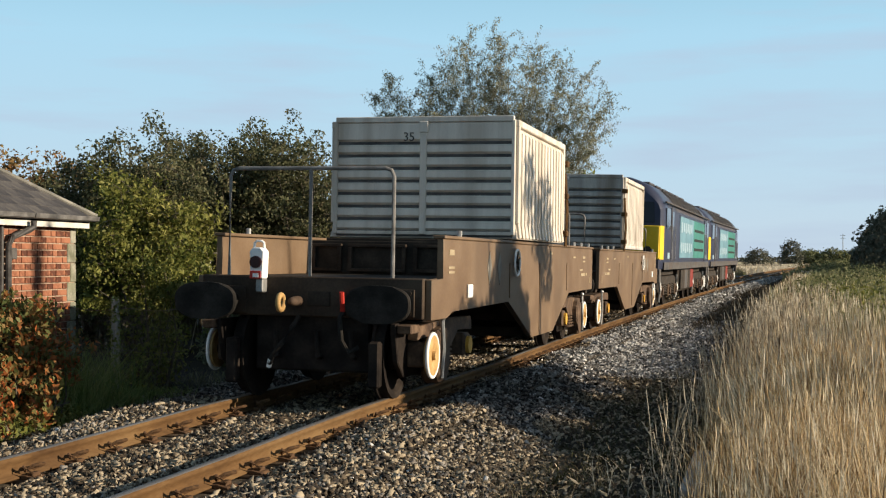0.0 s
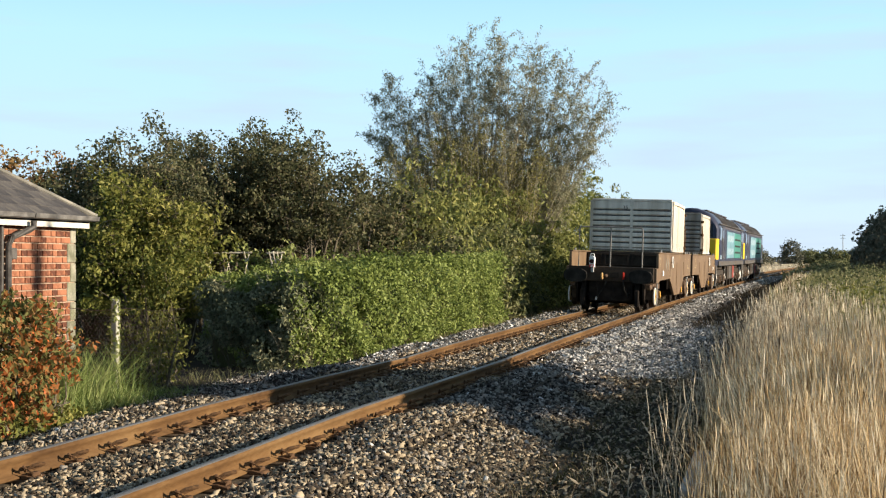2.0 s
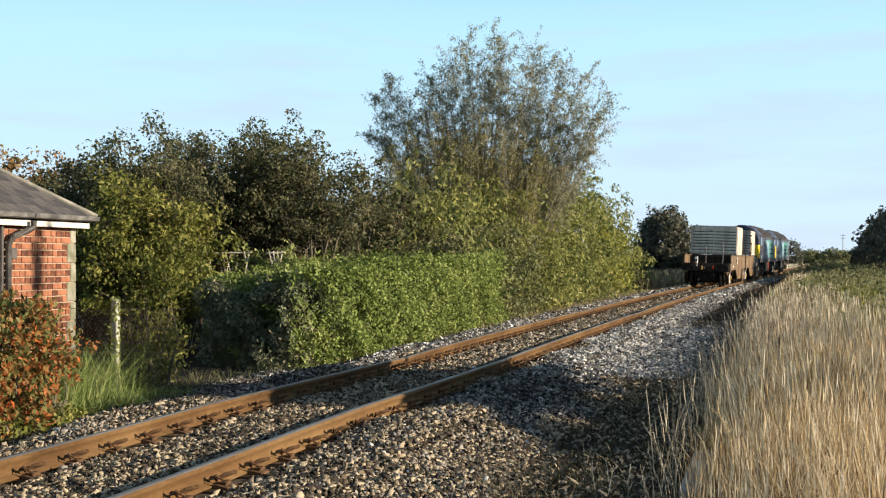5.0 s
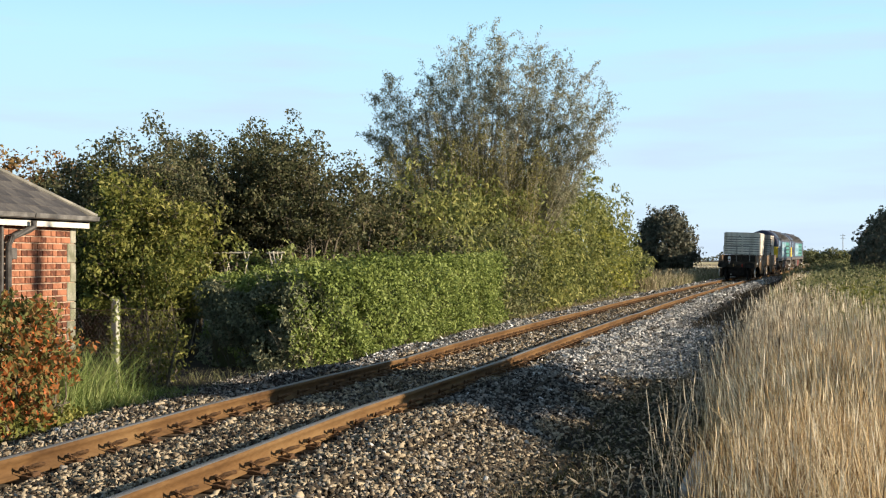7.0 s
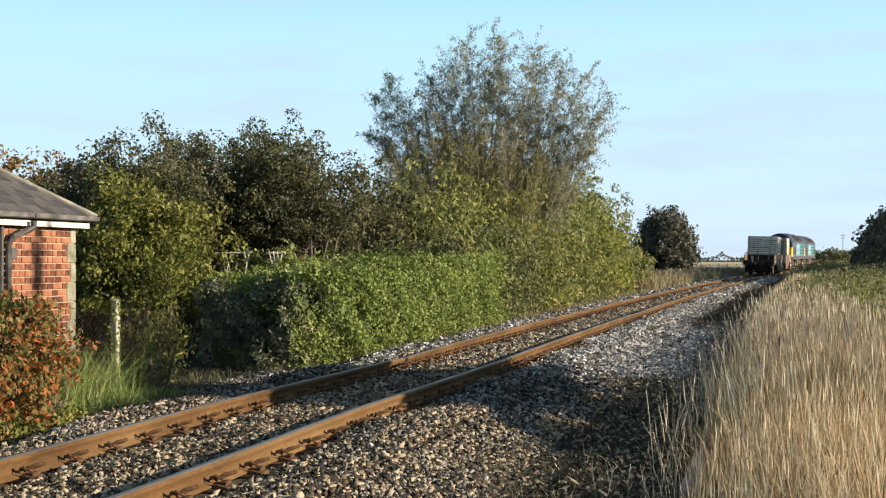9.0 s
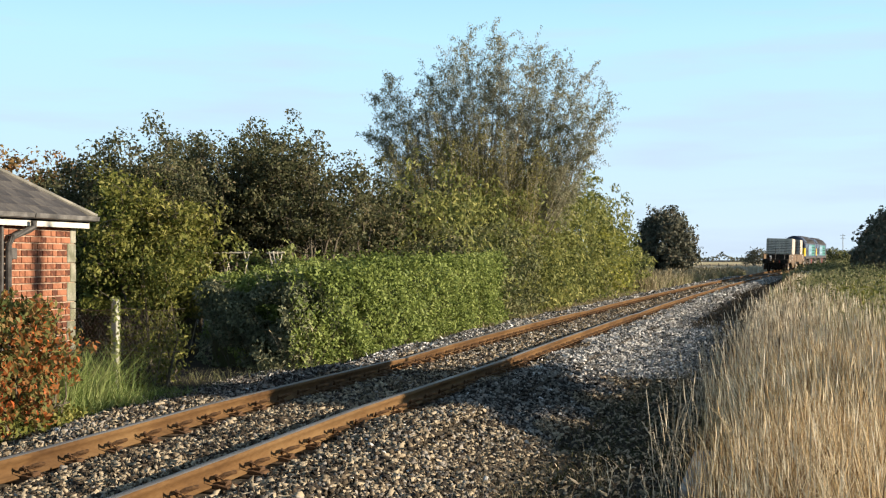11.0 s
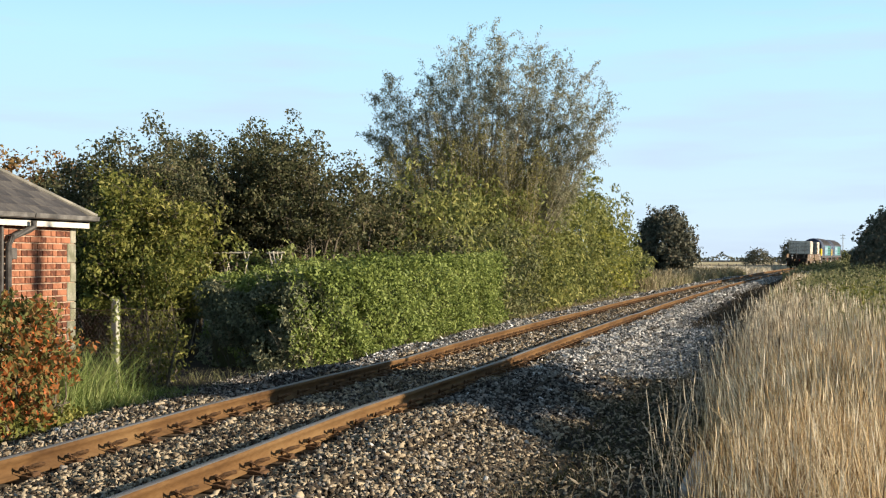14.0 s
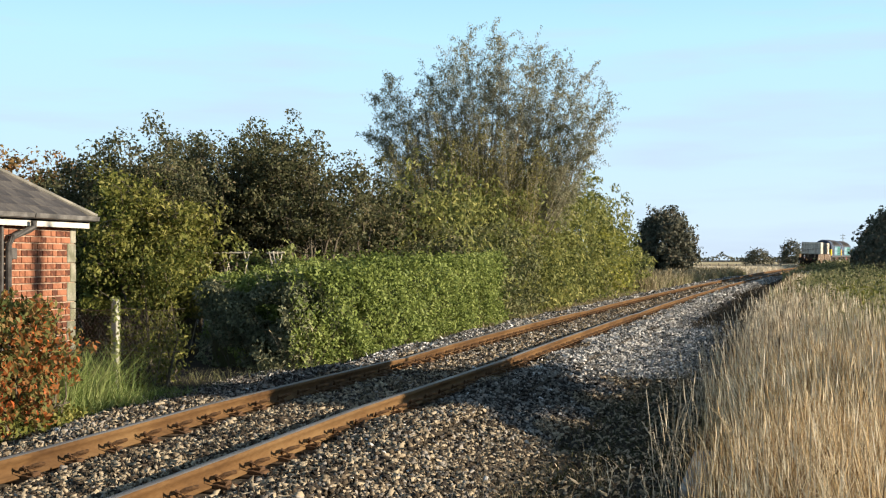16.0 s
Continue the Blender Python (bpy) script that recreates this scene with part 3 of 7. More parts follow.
def stones(name, s0, s1, per_m2, size, o_rng, label):
    """Loose broken stone: small uneven blocks over the bed."""
    n = int((s1 - s0) * (o_rng[1] - o_rng[0]) * per_m2)
    s = rng.uniform(s0, s1, n)
    o = rng.uniform(*o_rng, n)
    keep = np.abs(np.abs(o) - 0.7525) > 0.13
    on_sleeper = np.abs((s - S_FIRST) / S_PITCH - np.round((s - S_FIRST) / S_PITCH)) * S_PITCH < 0.10
    keep &= ~(on_sleeper & (np.abs(o) < 1.2) & (rng.random(n) < 0.12))
    s, o = s[keep], o[keep]
    n = len(s)
    x, y = line_np(s, o)
    a = np.abs(o)
    r = size * np.minimum(rng.lognormal(0, 0.24, n), 1.55)
    z = np.interp(a, [0, 0.55, 0.72, 1.0, 1.35, 1.6, 2.45, 2.7, 4], [-0.195, -0.2, -0.22, -0.19, -0.145, -0.16, GROUND + 0.04, GROUND + 0.035, GROUND + 0.035]) + r * rng.uniform(-0.2, 0.8, n)
    lev = np.interp(s, [p[0] for p in LEVELS], [p[1] for p in LEVELS]) - o * np.tan(np.radians(np.interp(s, [p[0] for p in BANKING], [p[1] for p in BANKING])))
    z += lev * np.clip((2.6 - a) / 0.8, 0, 1)
    z += 0.02 * np.sin(s * 2.1 + o) * np.sin(o * 3 + s * 0.7) * (a < 2.6)
    z += np.where(a < 0.6, 0.025, 0)
    z += np.where((a > 0.95) & (a < 1.7), 0.03 * np.sin(s * 1.3) + 0.045, 0)
    tips = np.array([(1, 0, 0), (-1, 0, 0), (0, 1, 0), (0, -1, 0), (0, 0, 1), (0, 0, -1)], float)
    blocks = 6 < s0 < 14 and o_rng[0] > -3 and o_rng[1] < 3
    if blocks:
        tips = np.array([(x_, y_, z_) for z_ in (-1, 1) for y_ in (-1, 1) for x_ in (-1, 1)], float) * 0.72
    V = tips[None] * rng.uniform(0.7, 1.25, (n, len(tips), 1)) + rng.normal(0, 0.27 if blocks else 0.3, (n, len(tips), 3))
    V = V * (r[:, None] * np.stack((rng.uniform(1.1, 2.1, n), rng.uniform(0.65, 1.0, n), rng.uniform(0.45, 0.85, n)), 1))[:, None]
    a0 = rng.normal(0, 0.75, n)                     # many stand on edge
    c, d = np.cos(a0)[:, None], np.sin(a0)[:, None]
    V = np.stack((V[..., 0] * c - V[..., 2] * d, V[..., 1], V[..., 0] * d + V[..., 2] * c), -1)
    a1, a2 = rng.uniform(0, 6.28, n), rng.normal(0, 1.3, n)
    c, d = np.cos(a2)[:, None], np.sin(a2)[:, None]
    V = np.stack((V[..., 0], V[..., 1] * c - V[..., 2] * d, V[..., 1] * d + V[..., 2] * c), -1)
    c, d = np.cos(a1)[:, None], np.sin(a1)[:, None]
    V = np.stack((V[..., 0] * c - V[..., 1] * d, V[..., 0] * d + V[..., 1] * c, V[..., 2]), -1)
    V += np.stack((x, y, z), 1)[:, None]
    q = np.array([(0, 2, 4), (2, 1, 4), (1, 3, 4), (3, 0, 4), (2, 0, 5), (1, 2, 5), (3, 1, 5), (0, 3, 5)])
    q = np.array([(4, 6, 7, 5), (0, 4, 5, 1), (1, 5, 7, 3), (3, 7, 6, 2), (2, 6, 4, 0)]) if blocks else q[:4]    # bedded stones show only their upper faces
    F = (np.arange(n)[:, None, None] * len(tips) + q[None]).reshape(-1, q.shape[1])
    # No pale ones on the near shoulder, so its shade stays dark.
    # Pale stones begin past the tree's shade; its dark is partly in colour.
    return tagged(new(name, mesh_np(name, V.reshape(-1, 3), F, [M["stone"], M["stone_rusty"], M["stone_pale"]], idx=np.repeat(np.where(((a < 1.0 + 0.3 * np.sin(s * 1.7)) & (rng.random(n) < 0.8)) | ((o > 2.35 + 0.25 * np.sin(s * 2.3)) & (s < 19)) | ((s < 12.8 + 0.8 * np.sin(o * 2.2)) & (rng.random(n) < 0.72)), 1, np.where(rng.random(n) < np.clip((s - 16.8) / 3, 0.04, 0.95) * np.where(o > 0, 1.0, 0.6), 2, 0)), len(q)))), label, "ballast", kind="stuff")


LOOSE = "loose angular limestone ballast beside and between rails"
stones("ballast_stones", 6.5, 14, 1650, 0.017, (-2.6, 2.5), LOOSE)
stones("ballast_stones", 6.5, 21, 700, 0.0165, (-3.4, -2.5), LOOSE)
stones("ballast_stones", 6.5, 22, 330, 0.017, (2.4, 3.8), LOOSE)
stones("ballast_stones", 17.6, 27, 420, 0.021, (2.55, 3.3), LOOSE)
stones("ballast_stones", 20, 38, 160, 0.021, (2.2, 3.5), LOOSE)
stones("ballast_stones", 27, 34, 380, 0.023, (2.2, 2.95), LOOSE)
stones("ballast_stones", -5, 6.5, 100, 0.035, (-2.6, 2.6), LOOSE)
stones("ballast_stones", 14, 26, 860, 0.0205, (-2.6, 2.6), LOOSE)
stones("ballast_stones", 26, 50, 560, 0.0225, (-1.9, 2.25), LOOSE)
stones("ballast_stones", 50, 110, 140, 0.037, (-1.8, 2.1), LOOSE)

# ---------------------------------------------------------------- train
AXLES = 10.6                       # between the outer axles of a flask wagon
WAGON_PITCH = AXLES + 1.853


def side_outline(top):
    """The deep side of the wagon, from its rear axle at 0: (y, z)."""
    return [(0.12, top), (AXLES - 0.12 + 0.6, top), (AXLES + 0.48, 0.92), (8.35, 0.92), (6.85, 0.36), (5.1, 0.36), (3.45, 0.92), (0.55, 0.9), (0.3, 0.83), (-0.32, 0.83), (-0.32, 1.24), (0.12, 1.24)]


def lettering(text, size, mat, parent, at, label=""):
    """Raised lettering in the built-in font."""
    cu = bpy.data.curves.new("lettering", "FONT")
    cu.body, cu.size, cu.extrude, cu.align_x = text, size, 0.002, "CENTER"
    tmp = new("lettering", cu)
    me = bpy.data.meshes.new_from_object(tmp)
    bpy.data.objects.remove(tmp)
    me.materials.append(mat)
    return part("number", me, None, parent, label, at=at)


def wheelset(parent, y, name="wheelset", discs=True, r=0.46):
    """An axle with two wheels and, outside, the white-rimmed discs on its ends."""
    ws = part(name, cyl(bmesh.new(), (-1.16, 0, 0), (1.16, 0, 0), 0.07, n=12), M["wagon_dark"], parent, at=pose(0, y, r))
    for t in (-1, 1):
        bm = bmesh.new()
        lathe(bm, [(0.08, t * 0.70), (r + 0.028, t * 0.685), (r + 0.028, t * 0.715), (r, t * 0.725), (r - 0.005, t * 0.815), (r - 0.07, t * 0.815), (r - 0.10, t * 0.775), (0.16, t * 0.77), (0.12, t * 0.84), (0.08, t * 0.84)], 28)
        part("wheel", bm, M["wheel_black"], ws, "black steel wheel, darkened for the underside's shade", smooth=False)
        if discs:
            bm = bmesh.new()
            lathe(bm, [(0.02, t * 1.16), (0.205, t * 1.16), (0.205, t * 1.215), (0.13, t * 1.225), (0.05, t * 1.20), (0.045, t * 1.24), (0.0, t * 1.245)], 28)
            d = part("disc", bm, M["tan_disc"], ws, "tan end disc on the axle")
            part("rim", torus(bmesh.new(), (t * 1.2, 0, 0), 0.222, 0.02), M["white_ring"], d, "white painted rim", smooth=True)
    return ws


def wagon_bogie(w, y_out, sign):
    """Bogie frame: outer axle at y_out, the second one towards the middle."""
    y_in = y_out + sign * 1.8
    mid = (y_out + y_in) / 2
    bg = part("bogie", box(bmesh.new(), -0.95, 0.95, mid - 0.22, mid + 0.22, 0.5, 0.8, 0.03), M["wagon_dark"], w, "dark four-wheeled bogie")
    # Boxes in place of brake gear, added to block light under the wagon.
    for y0, y1, hw, z0, z1 in ((mid - 0.36, mid + 0.36, 0.93, 0.2, 0.52), (y_out - sign * 0.30, y_out - sign * 0.20, 0.62, 0.28, 0.86), (y_in + sign * 0.22, y_in + sign * 0.34, 0.62, 0.3, 0.86)):
        part("brake_gear_fill", box(bmesh.new(), -hw, hw, min(y0, y1), max(y0, y1), z0, z1, 0.02), M["wheel_black"], bg, "black brake-gear box that blocks light under the wagon")
    for x in (-0.4, 0.05, 0.42):
        part("pull_rod", pipe(bmesh.new(), [(x, y_out - sign * 0.34, 0.7), (x + 0.05, y_out - sign * 0.4, 0.45), (x, y_out + sign * 0.3, 0.3)], 0.03, 6), M["wheel_black"], bg)
    for t in (-1, 1):
        bm = bmesh.new()
        pts = [(y_out - sign * 0.19, 0.62), (y_out + sign * 0.35, 0.66), (mid - sign * 0.3, 0.5), (mid + sign * 0.3, 0.5), (y_in - sign * 0.35, 0.66), (y_in + sign * 0.35, 0.62), (y_in + sign * 0.3, 0.78), (mid, 0.8), (y_out - sign * 0.15, 0.76)]
        prism(bm, pts, t * 0.98, t * 1.10, "x", 0.012)
        part("side_frame", bm, M["bogie_tan"], bg, "dusty cast bogie side frame")
        # Plate added to keep the sun off the wheel behind it.
        g0 = y_out - sign * 0.52
        prism(bm := bmesh.new(), [(g0, 0.7), (g0, 0.8), (mid, 0.8), (mid, 0.3), (y_out + sign * 0.3, 0.24), (y_out - sign * 0.2, 0.24), (y_out - sign * 0.42, 0.4)], t * 0.90, t * 0.96, "x", 0.01)
        part("wheel_shade_plate", bm, M["wheel_black"], bg, "black plate added to shade the wheel")
        part("damper", cyl(bmesh.new(), (t * 1.12, y_out + sign * 0.24, 0.3), (t * 1.12, y_out + sign * 0.24, 0.62), 0.05, 0.035, 10), M["bogie_tan"], bg, "dusty damper beside the axle box")
        c0 = y_out + sign * 0.25
        prism(bm := bmesh.new(), [(c0, 0.24), (c0 + sign * 0.12, 0.14), (c0 + sign * 0.36, 0.14), (c0 + sign * 0.42, 0.3), (c0 + sign * 0.5, 0.4), (c0 + sign * 0.5, 0.62), (c0 + sign * 0.34, 0.74), (c0, 0.7)], t * 1.0, t * 1.2, "x", 0.03)
        part("axle_casting", bm, M["bogie_tan"], bg, "dusty tan casting behind the wheel")
        part("frame_bracket", box(bmesh.new(), min(t * 0.97, t * 1.12), max(t * 0.97, t * 1.12), min(g0, g0 + sign * 0.3), max(g0, g0 + sign * 0.3), 0.7, 0.79, 0.012), M["bogie_tan"], bg)
        for y in (y_out, y_in):
            bm = bmesh.new()
            box(bm, min(t * 0.95, t * 1.13), max(t * 0.95, t * 1.13), y - 0.13, y + 0.13, 0.34, 0.6, 0.025)
            ax = part("axle_box", bm, M["bogie_tan"], bg, "dusty axle box")
            if y == y_in:
                part("axle_cap", cyl(bmesh.new(), (t * 1.13, y, 0.46), (t * 1.17, y, 0.46), 0.10, n=16), M["axle_cap"], ax, "orange-yellow axle cap")
        for y in (mid - 0.2, mid, mid + 0.2):
            bm = bmesh.new()
            for k in range(5):
                torus(bm, (t * 1.04, y, 0.30 + k * 0.05), 0.07, 0.018, "z", 12, 5)
            part("spring", bm, M["bogie_tan"], bg)
        bm = bmesh.new()
        pipe(bm, [(t * 1.215, y_out + sign * 0.34, 0.2), (t * 1.225, y_out + sign * 0.36, 0.5), (t * 1.21, y_out + sign * 0.34, 0.82)], 0.022, 6)
        bmesh.ops.create_uvsphere(bm, u_segments=10, v_segments=6, radius=0.04, matrix=Matrix.Translation((t * 1.21, y_out + sign * 0.34, 0.84)))
        part("brake_rod", bm, M["steel"], bg)
        bm = bmesh.new()
        box(bm, min(t * 0.7, t * 0.82), max(t * 0.7, t * 0.82), y_out - sign * 0.62, y_out - sign * 0.5, 0.16, 0.62, 0.02)
        part("brake_hanger", bm, M["wheel_black"], bg)
    return [wheelset(w, y_out, discs=True), wheelset(w, y_in, discs=False)]


def flask_cover(w, y0, y1, number):
    """The ribbed white cover over the flask."""
    hw, z0, z1 = 1.255, 1.72, 3.33
    shell = M["flask_white"] if number else M["flask_worn"]
    bm = bmesh.new()
    prism(bm, [(-hw - 0.07, z0), (-hw, z0 + 0.2), (-hw, z1 - 0.05), (-hw + 0.07, z1), (hw - 0.07, z1), (hw, z1 - 0.05), (hw, z0 + 0.2), (hw + 0.035, z0)], y0 + 0.03, y1 - 0.03, "y", 0.01)
    body = part("flask_cover", bm, shell, w, "weathered white ribbed flask cover")
    for yy, sg in ((y0, 1), (y1, -1)):
        bm = bmesh.new()
        box(bm, -hw + 0.03, hw - 0.03, min(yy + sg * 0.012, yy + sg * 0.03), max(yy + sg * 0.012, yy + sg * 0.03), z0 + 0.02, z1 - 0.05)
        part("end_backing", bm, M["groove_shade"], body, "dark plate standing for shade between the ribs")
        cuts = [z0 + 0.03] + [z0 + 0.065 + 0.17 * k for k in range(8)] + [z1 - 0.05]
        for x0, x1 in ((-hw + 0.05, -0.045), (0.045, hw - 0.05)):
            for a, b in zip(cuts, cuts[1:]):
                bm = bmesh.new()
                a += 0.036
                prism(bm, [(yy + sg * 0.015, a), (yy - sg * 0.028, a + 0.03), (yy - sg * 0.02, b - 0.02), (yy + sg * 0.015, b)], x0, x1, "x", 0.004)
                part("end_panel", bm, shell, body)
        for x0, x1, out, za, zb in ((-0.045, 0.045, 0.035, z0 + 0.05, z1 - 0.04), (-hw, -hw + 0.05, 0.035, z0 + 0.05, z1 - 0.04), (hw - 0.05, hw, 0.035, z0 + 0.05, z1 - 0.04), (-hw + 0.02, hw - 0.02, 0.037, z1 - 0.06, z1 + 0.015), (-0.05, 0.07, 0.05, z1 - 0.2, z1 - 0.05)):
            bm = bmesh.new()
            box(bm, x0, x1, min(yy - sg * out, yy + sg * 0.03), max(yy - sg * out, yy + sg * 0.03), za, zb, 0.008)
            part("end_frame", bm, shell, body)
    n = 15
    for t in (-1, 1):
        for k in range(n):
            y = y0 + 0.14 + (y1 - y0 - 0.28) * k / (n - 1)
            bm = bmesh.new()
            prism(bm, [(t * (hw - 0.02), z0 + 0.2), (t * (hw + 0.02), z0 + 0.015), (t * (hw + 0.06), z0 + 0.015), (t * (hw + 0.035), z0 + 0.2), (t * (hw + 0.035), z1 - 0.2), (t * (hw - 0.02), z1 - 0.14)], y - 0.075, y + 0.075, "y", 0.006)
            part("side_rib", bm, M["flask_white"], body)
        bm = bmesh.new()
        box(bm, min(t * hw, t * (hw + 0.05)), max(t * hw, t * (hw + 0.05)), y0, y1, z1 - 0.13, z1 - 0.04, 0.01)
        for y in (y0 + 0.01, y1 - 0.09):
            box(bm, min(t * hw, t * (hw + 0.05)), max(t * hw, t * (hw + 0.05)), y, y + 0.08, z0 + 0.2, z1 - 0.05, 0.01)
        part("side_frame", bm, M["flask_white"], body)
        bm = bmesh.new()                          # clamp bars and handles at the front corners
        for y in (y1 + 0.04, y1 + 0.12):
            pipe(bm, [(t * (hw + 0.06), y, z0 - 0.05), (t * (hw + 0.08), y, z0 + 0.5), (t * (hw + 0.04), y, z1 - 0.5)], 0.02, 6)
        for z in (z0 + 0.15, z0 + 0.75, z1 - 0.35):
            box(bm, min(t * (hw - 0.02), t * (hw + 0.1)), max(t * (hw - 0.02), t * (hw + 0.1)), y1 - 0.03, y1 + 0.13, z - 0.04, z + 0.05, 0.01)
        part("clamp_bar", bm, M["rust"], body, "rusty clamp bars on the cover's corner")
    if number:
        lettering("35", 0.165, M["ink"], body, pose(-0.2, y0 - 0.033, z1 - 0.31, 90, 0, 0), "black number 35")
    return body


def hand_wheel(w, x, y, z):
    t = 1 if x > 0 else -1
    hwl = part("hand_wheel", torus(bmesh.new(), (x + t * 0.05, y, z), 0.17, 0.016, "x", 24, 6), M["white_ring"], w, "white brake hand wheel", smooth=True)
    bm = bmesh.new()
    for k in range(3):
        a = k * math.pi / 3 + 0.4
        pipe(bm, [(x + t * 0.05, y - 0.17 * math.cos(a), z - 0.17 * math.sin(a)), (x + t * 0.05, y + 0.17 * math.cos(a), z + 0.17 * math.sin(a))], 0.010, 5)
    cyl(bm, (x, y, z), (x + t * 0.07, y, z), 0.03, n=10)
    part("spokes", bm, M["wagon_dark"], hwl)


def buffer(w, x, y, sign):
    bm = bmesh.new()
    lathe(bm, [(0.13, 0.0), (0.13, sign * 0.22), (0.09, sign * 0.23), (0.09, sign * 0.5)], 18, "y", (x, y, 1.0))
    b = part("buffer", bm, M["buffer_black"], w, "black oval-headed buffer")
    bm = bmesh.new()
    n = 26
    outer = []
    for i in range(n):
        a = 2 * math.pi * i / n
        c, s_ = math.cos(a), math.sin(a)
        outer.append((x + 0.33 * math.copysign(abs(c) ** 0.75, c), 1.0 + 0.185 * math.copysign(abs(s_) ** 0.75, s_)))
    prism(bm, outer, y + sign * 0.5, y + sign * 0.56, "y", 0.015)
    part("buffer_head", bm, M["buffer_black"], b)
    bm = bmesh.new()
    for dz in (-0.1, 0.1):
        for dx in (-0.17, 0.17):
            cyl(bm, (x + dx, y - sign * 0.01, 1.0 + dz), (x + dx, y + sign * 0.03, 1.0 + dz), 0.022, n=6)
    box(bm, x - 0.22, x + 0.22, min(y, y + sign * 0.018), max(y, y + sign * 0.018), 0.86, 1.14, 0.006)
    part("buffer_plate", bm, M["end_shade_brown"], b)


def flask_wagon(tail, label):
    """A flask wagon; its rear outer axle is at y = 0, its front one at y = AXLES."""
    w = tagged(new("flask_wagon"), label, "rail wagon", group="train")
    top = 1.66
    for t in (-1, 1):
        bm = bmesh.new()
        prism(bm, side_outline(top), t * 1.20, t * 1.27, "x", 0.008)
        sd = part("side_panel", bm, M["wagon_brown"], w, "deep brown steel side with cut-outs for the bogies")
        bm = bmesh.new()
        box(bm, min(t * 1.16, t * 1.29), max(t * 1.16, t * 1.29), 0.1, AXLES + 0.5, top, top + 0.035, 0.008)
        part("top_rail", bm, M["wagon_brown"], sd)
        for y in (5.65, 3.5, 8.1):
            bm = bmesh.new()
            box(bm, min(t * 1.27, t * 1.282), max(t * 1.27, t * 1.282), y - 0.02, y + 0.02, 0.42 if 5 < y < 7 else 0.96, top - 0.25, 0.003)
            part("seam", bm, M["wagon_brown"], sd)
        x0, x1 = min(t * 1.27, t * 1.275), max(t * 1.27, t * 1.275)
        for y, z, wy, hz in ((0.45, 1.52, 0.22, 0.06), (0.45, 1.36, 0.25, 0.025), (0.45, 1.31, 0.25, 0.025), (8.9, 1.5, 0.3, 0.03), (10.0, 1.5, 0.3, 0.04), (10.0, 1.43, 0.3, 0.025), (9.7, 1.28, 0.35, 0.03), (9.9, 1.2, 0.5, 0.05), (10.3, 1.2, 0.12, 0.05), (10.75, 1.1, 0.06, 0.14), (6.6, 1.55, 0.2, 0.04)):
            part("stencilled_mark", box(bmesh.new(), x0, x1, y - wy / 2, y + wy / 2, z - hz / 2, z + hz / 2), M["pale_text"], sd, "pale stencilled data mark")
        bm = bmesh.new()
        box(bm, min(t * 1.27, t * 1.30), max(t * 1.27, t * 1.30), 1.15, 1.35, 1.02, 1.17, 0.01)
        part("label_holder", bm, M["white_ring"], sd, "white label holder")
        for y in (2.30, 2.87):
            part("hazard_diamond", prism(bmesh.new(), [(y - 0.12, 1.36), (y, 1.55), (y + 0.12, 1.36), (y, 1.14)], x0, x1, "x"), M["lead_cap"], sd, "dull tan diamond warning plate")
        hand_wheel(w, t * 1.27, 3.75, 1.41)
        for y in (0.9, 9.0, 9.8, 10.7):
            part("lashing_lug", cyl(bmesh.new(), (t * 1.24, y, top), (t * 1.24, y, top + 0.1), 0.03, n=8), M["steel"], w)
    for y, sg in ((-0.38, 1), (AXLES + 0.38, -1)):
        bm = bmesh.new()
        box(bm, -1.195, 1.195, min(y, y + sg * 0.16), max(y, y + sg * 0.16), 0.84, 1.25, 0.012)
        hs = part("headstock", bm, M["end_shade_brown"], w, "brown steel headstock beam, colour darkened for shade")
        bm = bmesh.new()
        box(bm, -0.03, 0.22, min(y - sg * 0.012, y), max(y - sg * 0.012, y), 0.95, 1.1, 0.006)
        part("drawbar_plate", bm, M["wagon_dark"], hs)
        bm = bmesh.new()
        lathe(bm, [(0.05, 0.0), (0.05, -sg * 0.12), (0.04, -sg * 0.2), (0.03, -sg * 0.24)], 14, "y", (-0.12, y, 1.0))
        hook = part("coupling_hook", bm, M["bogie_tan"], hs, "rusty drawhook", smooth=True)
        part("hook_eye", torus(bmesh.new(), (-0.2, y - sg * 0.3, 0.99), 0.075, 0.028, "x", 20, 8), M["tan_disc"], hook, "worn tan coupling eye", smooth=True)
        for x, col, dz in ((0.36, "red_paint", 0.0), (-0.42, "white_ring", 0.0)):
            bm = bmesh.new()
            drop = [(x, y, 0.9), (x, y - sg * 0.12, 0.84), (x + 0.05, y - sg * 0.2, 0.62), (x + 0.12, y - sg * 0.16, 0.5), (x + 0.2, y - sg * 0.1, 0.55)] if col == "red_paint" else [(x + 0.3, y, 0.84), (x + 0.28, y - sg * 0.12, 0.74), (x + 0.2, y - sg * 0.2, 0.58), (x + 0.1, y - sg * 0.2, 0.46), (x + 0.06, y - sg * 0.18, 0.36)]
            pipe(bm, drop, 0.026, 8)
            hose = part("air_hose", bm, M["buffer_black"], hs)
            bm = bmesh.new()
            pipe(bm, [(x, y - sg * 0.02, 0.9), (x, y - sg * 0.06, 1.1)] if col == "red_paint" else [(x + 0.075, y - sg * 0.19, 0.41), (x + 0.05, y - sg * 0.17, 0.33)], 0.026, 8)
            part("cock", bm, M[col], hose, "red hose cock" if col == "red_paint" else "white hose end")
        for x in (-0.91, 0.89):
            buffer(w, x, y, -sg)
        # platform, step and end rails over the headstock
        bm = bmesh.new()
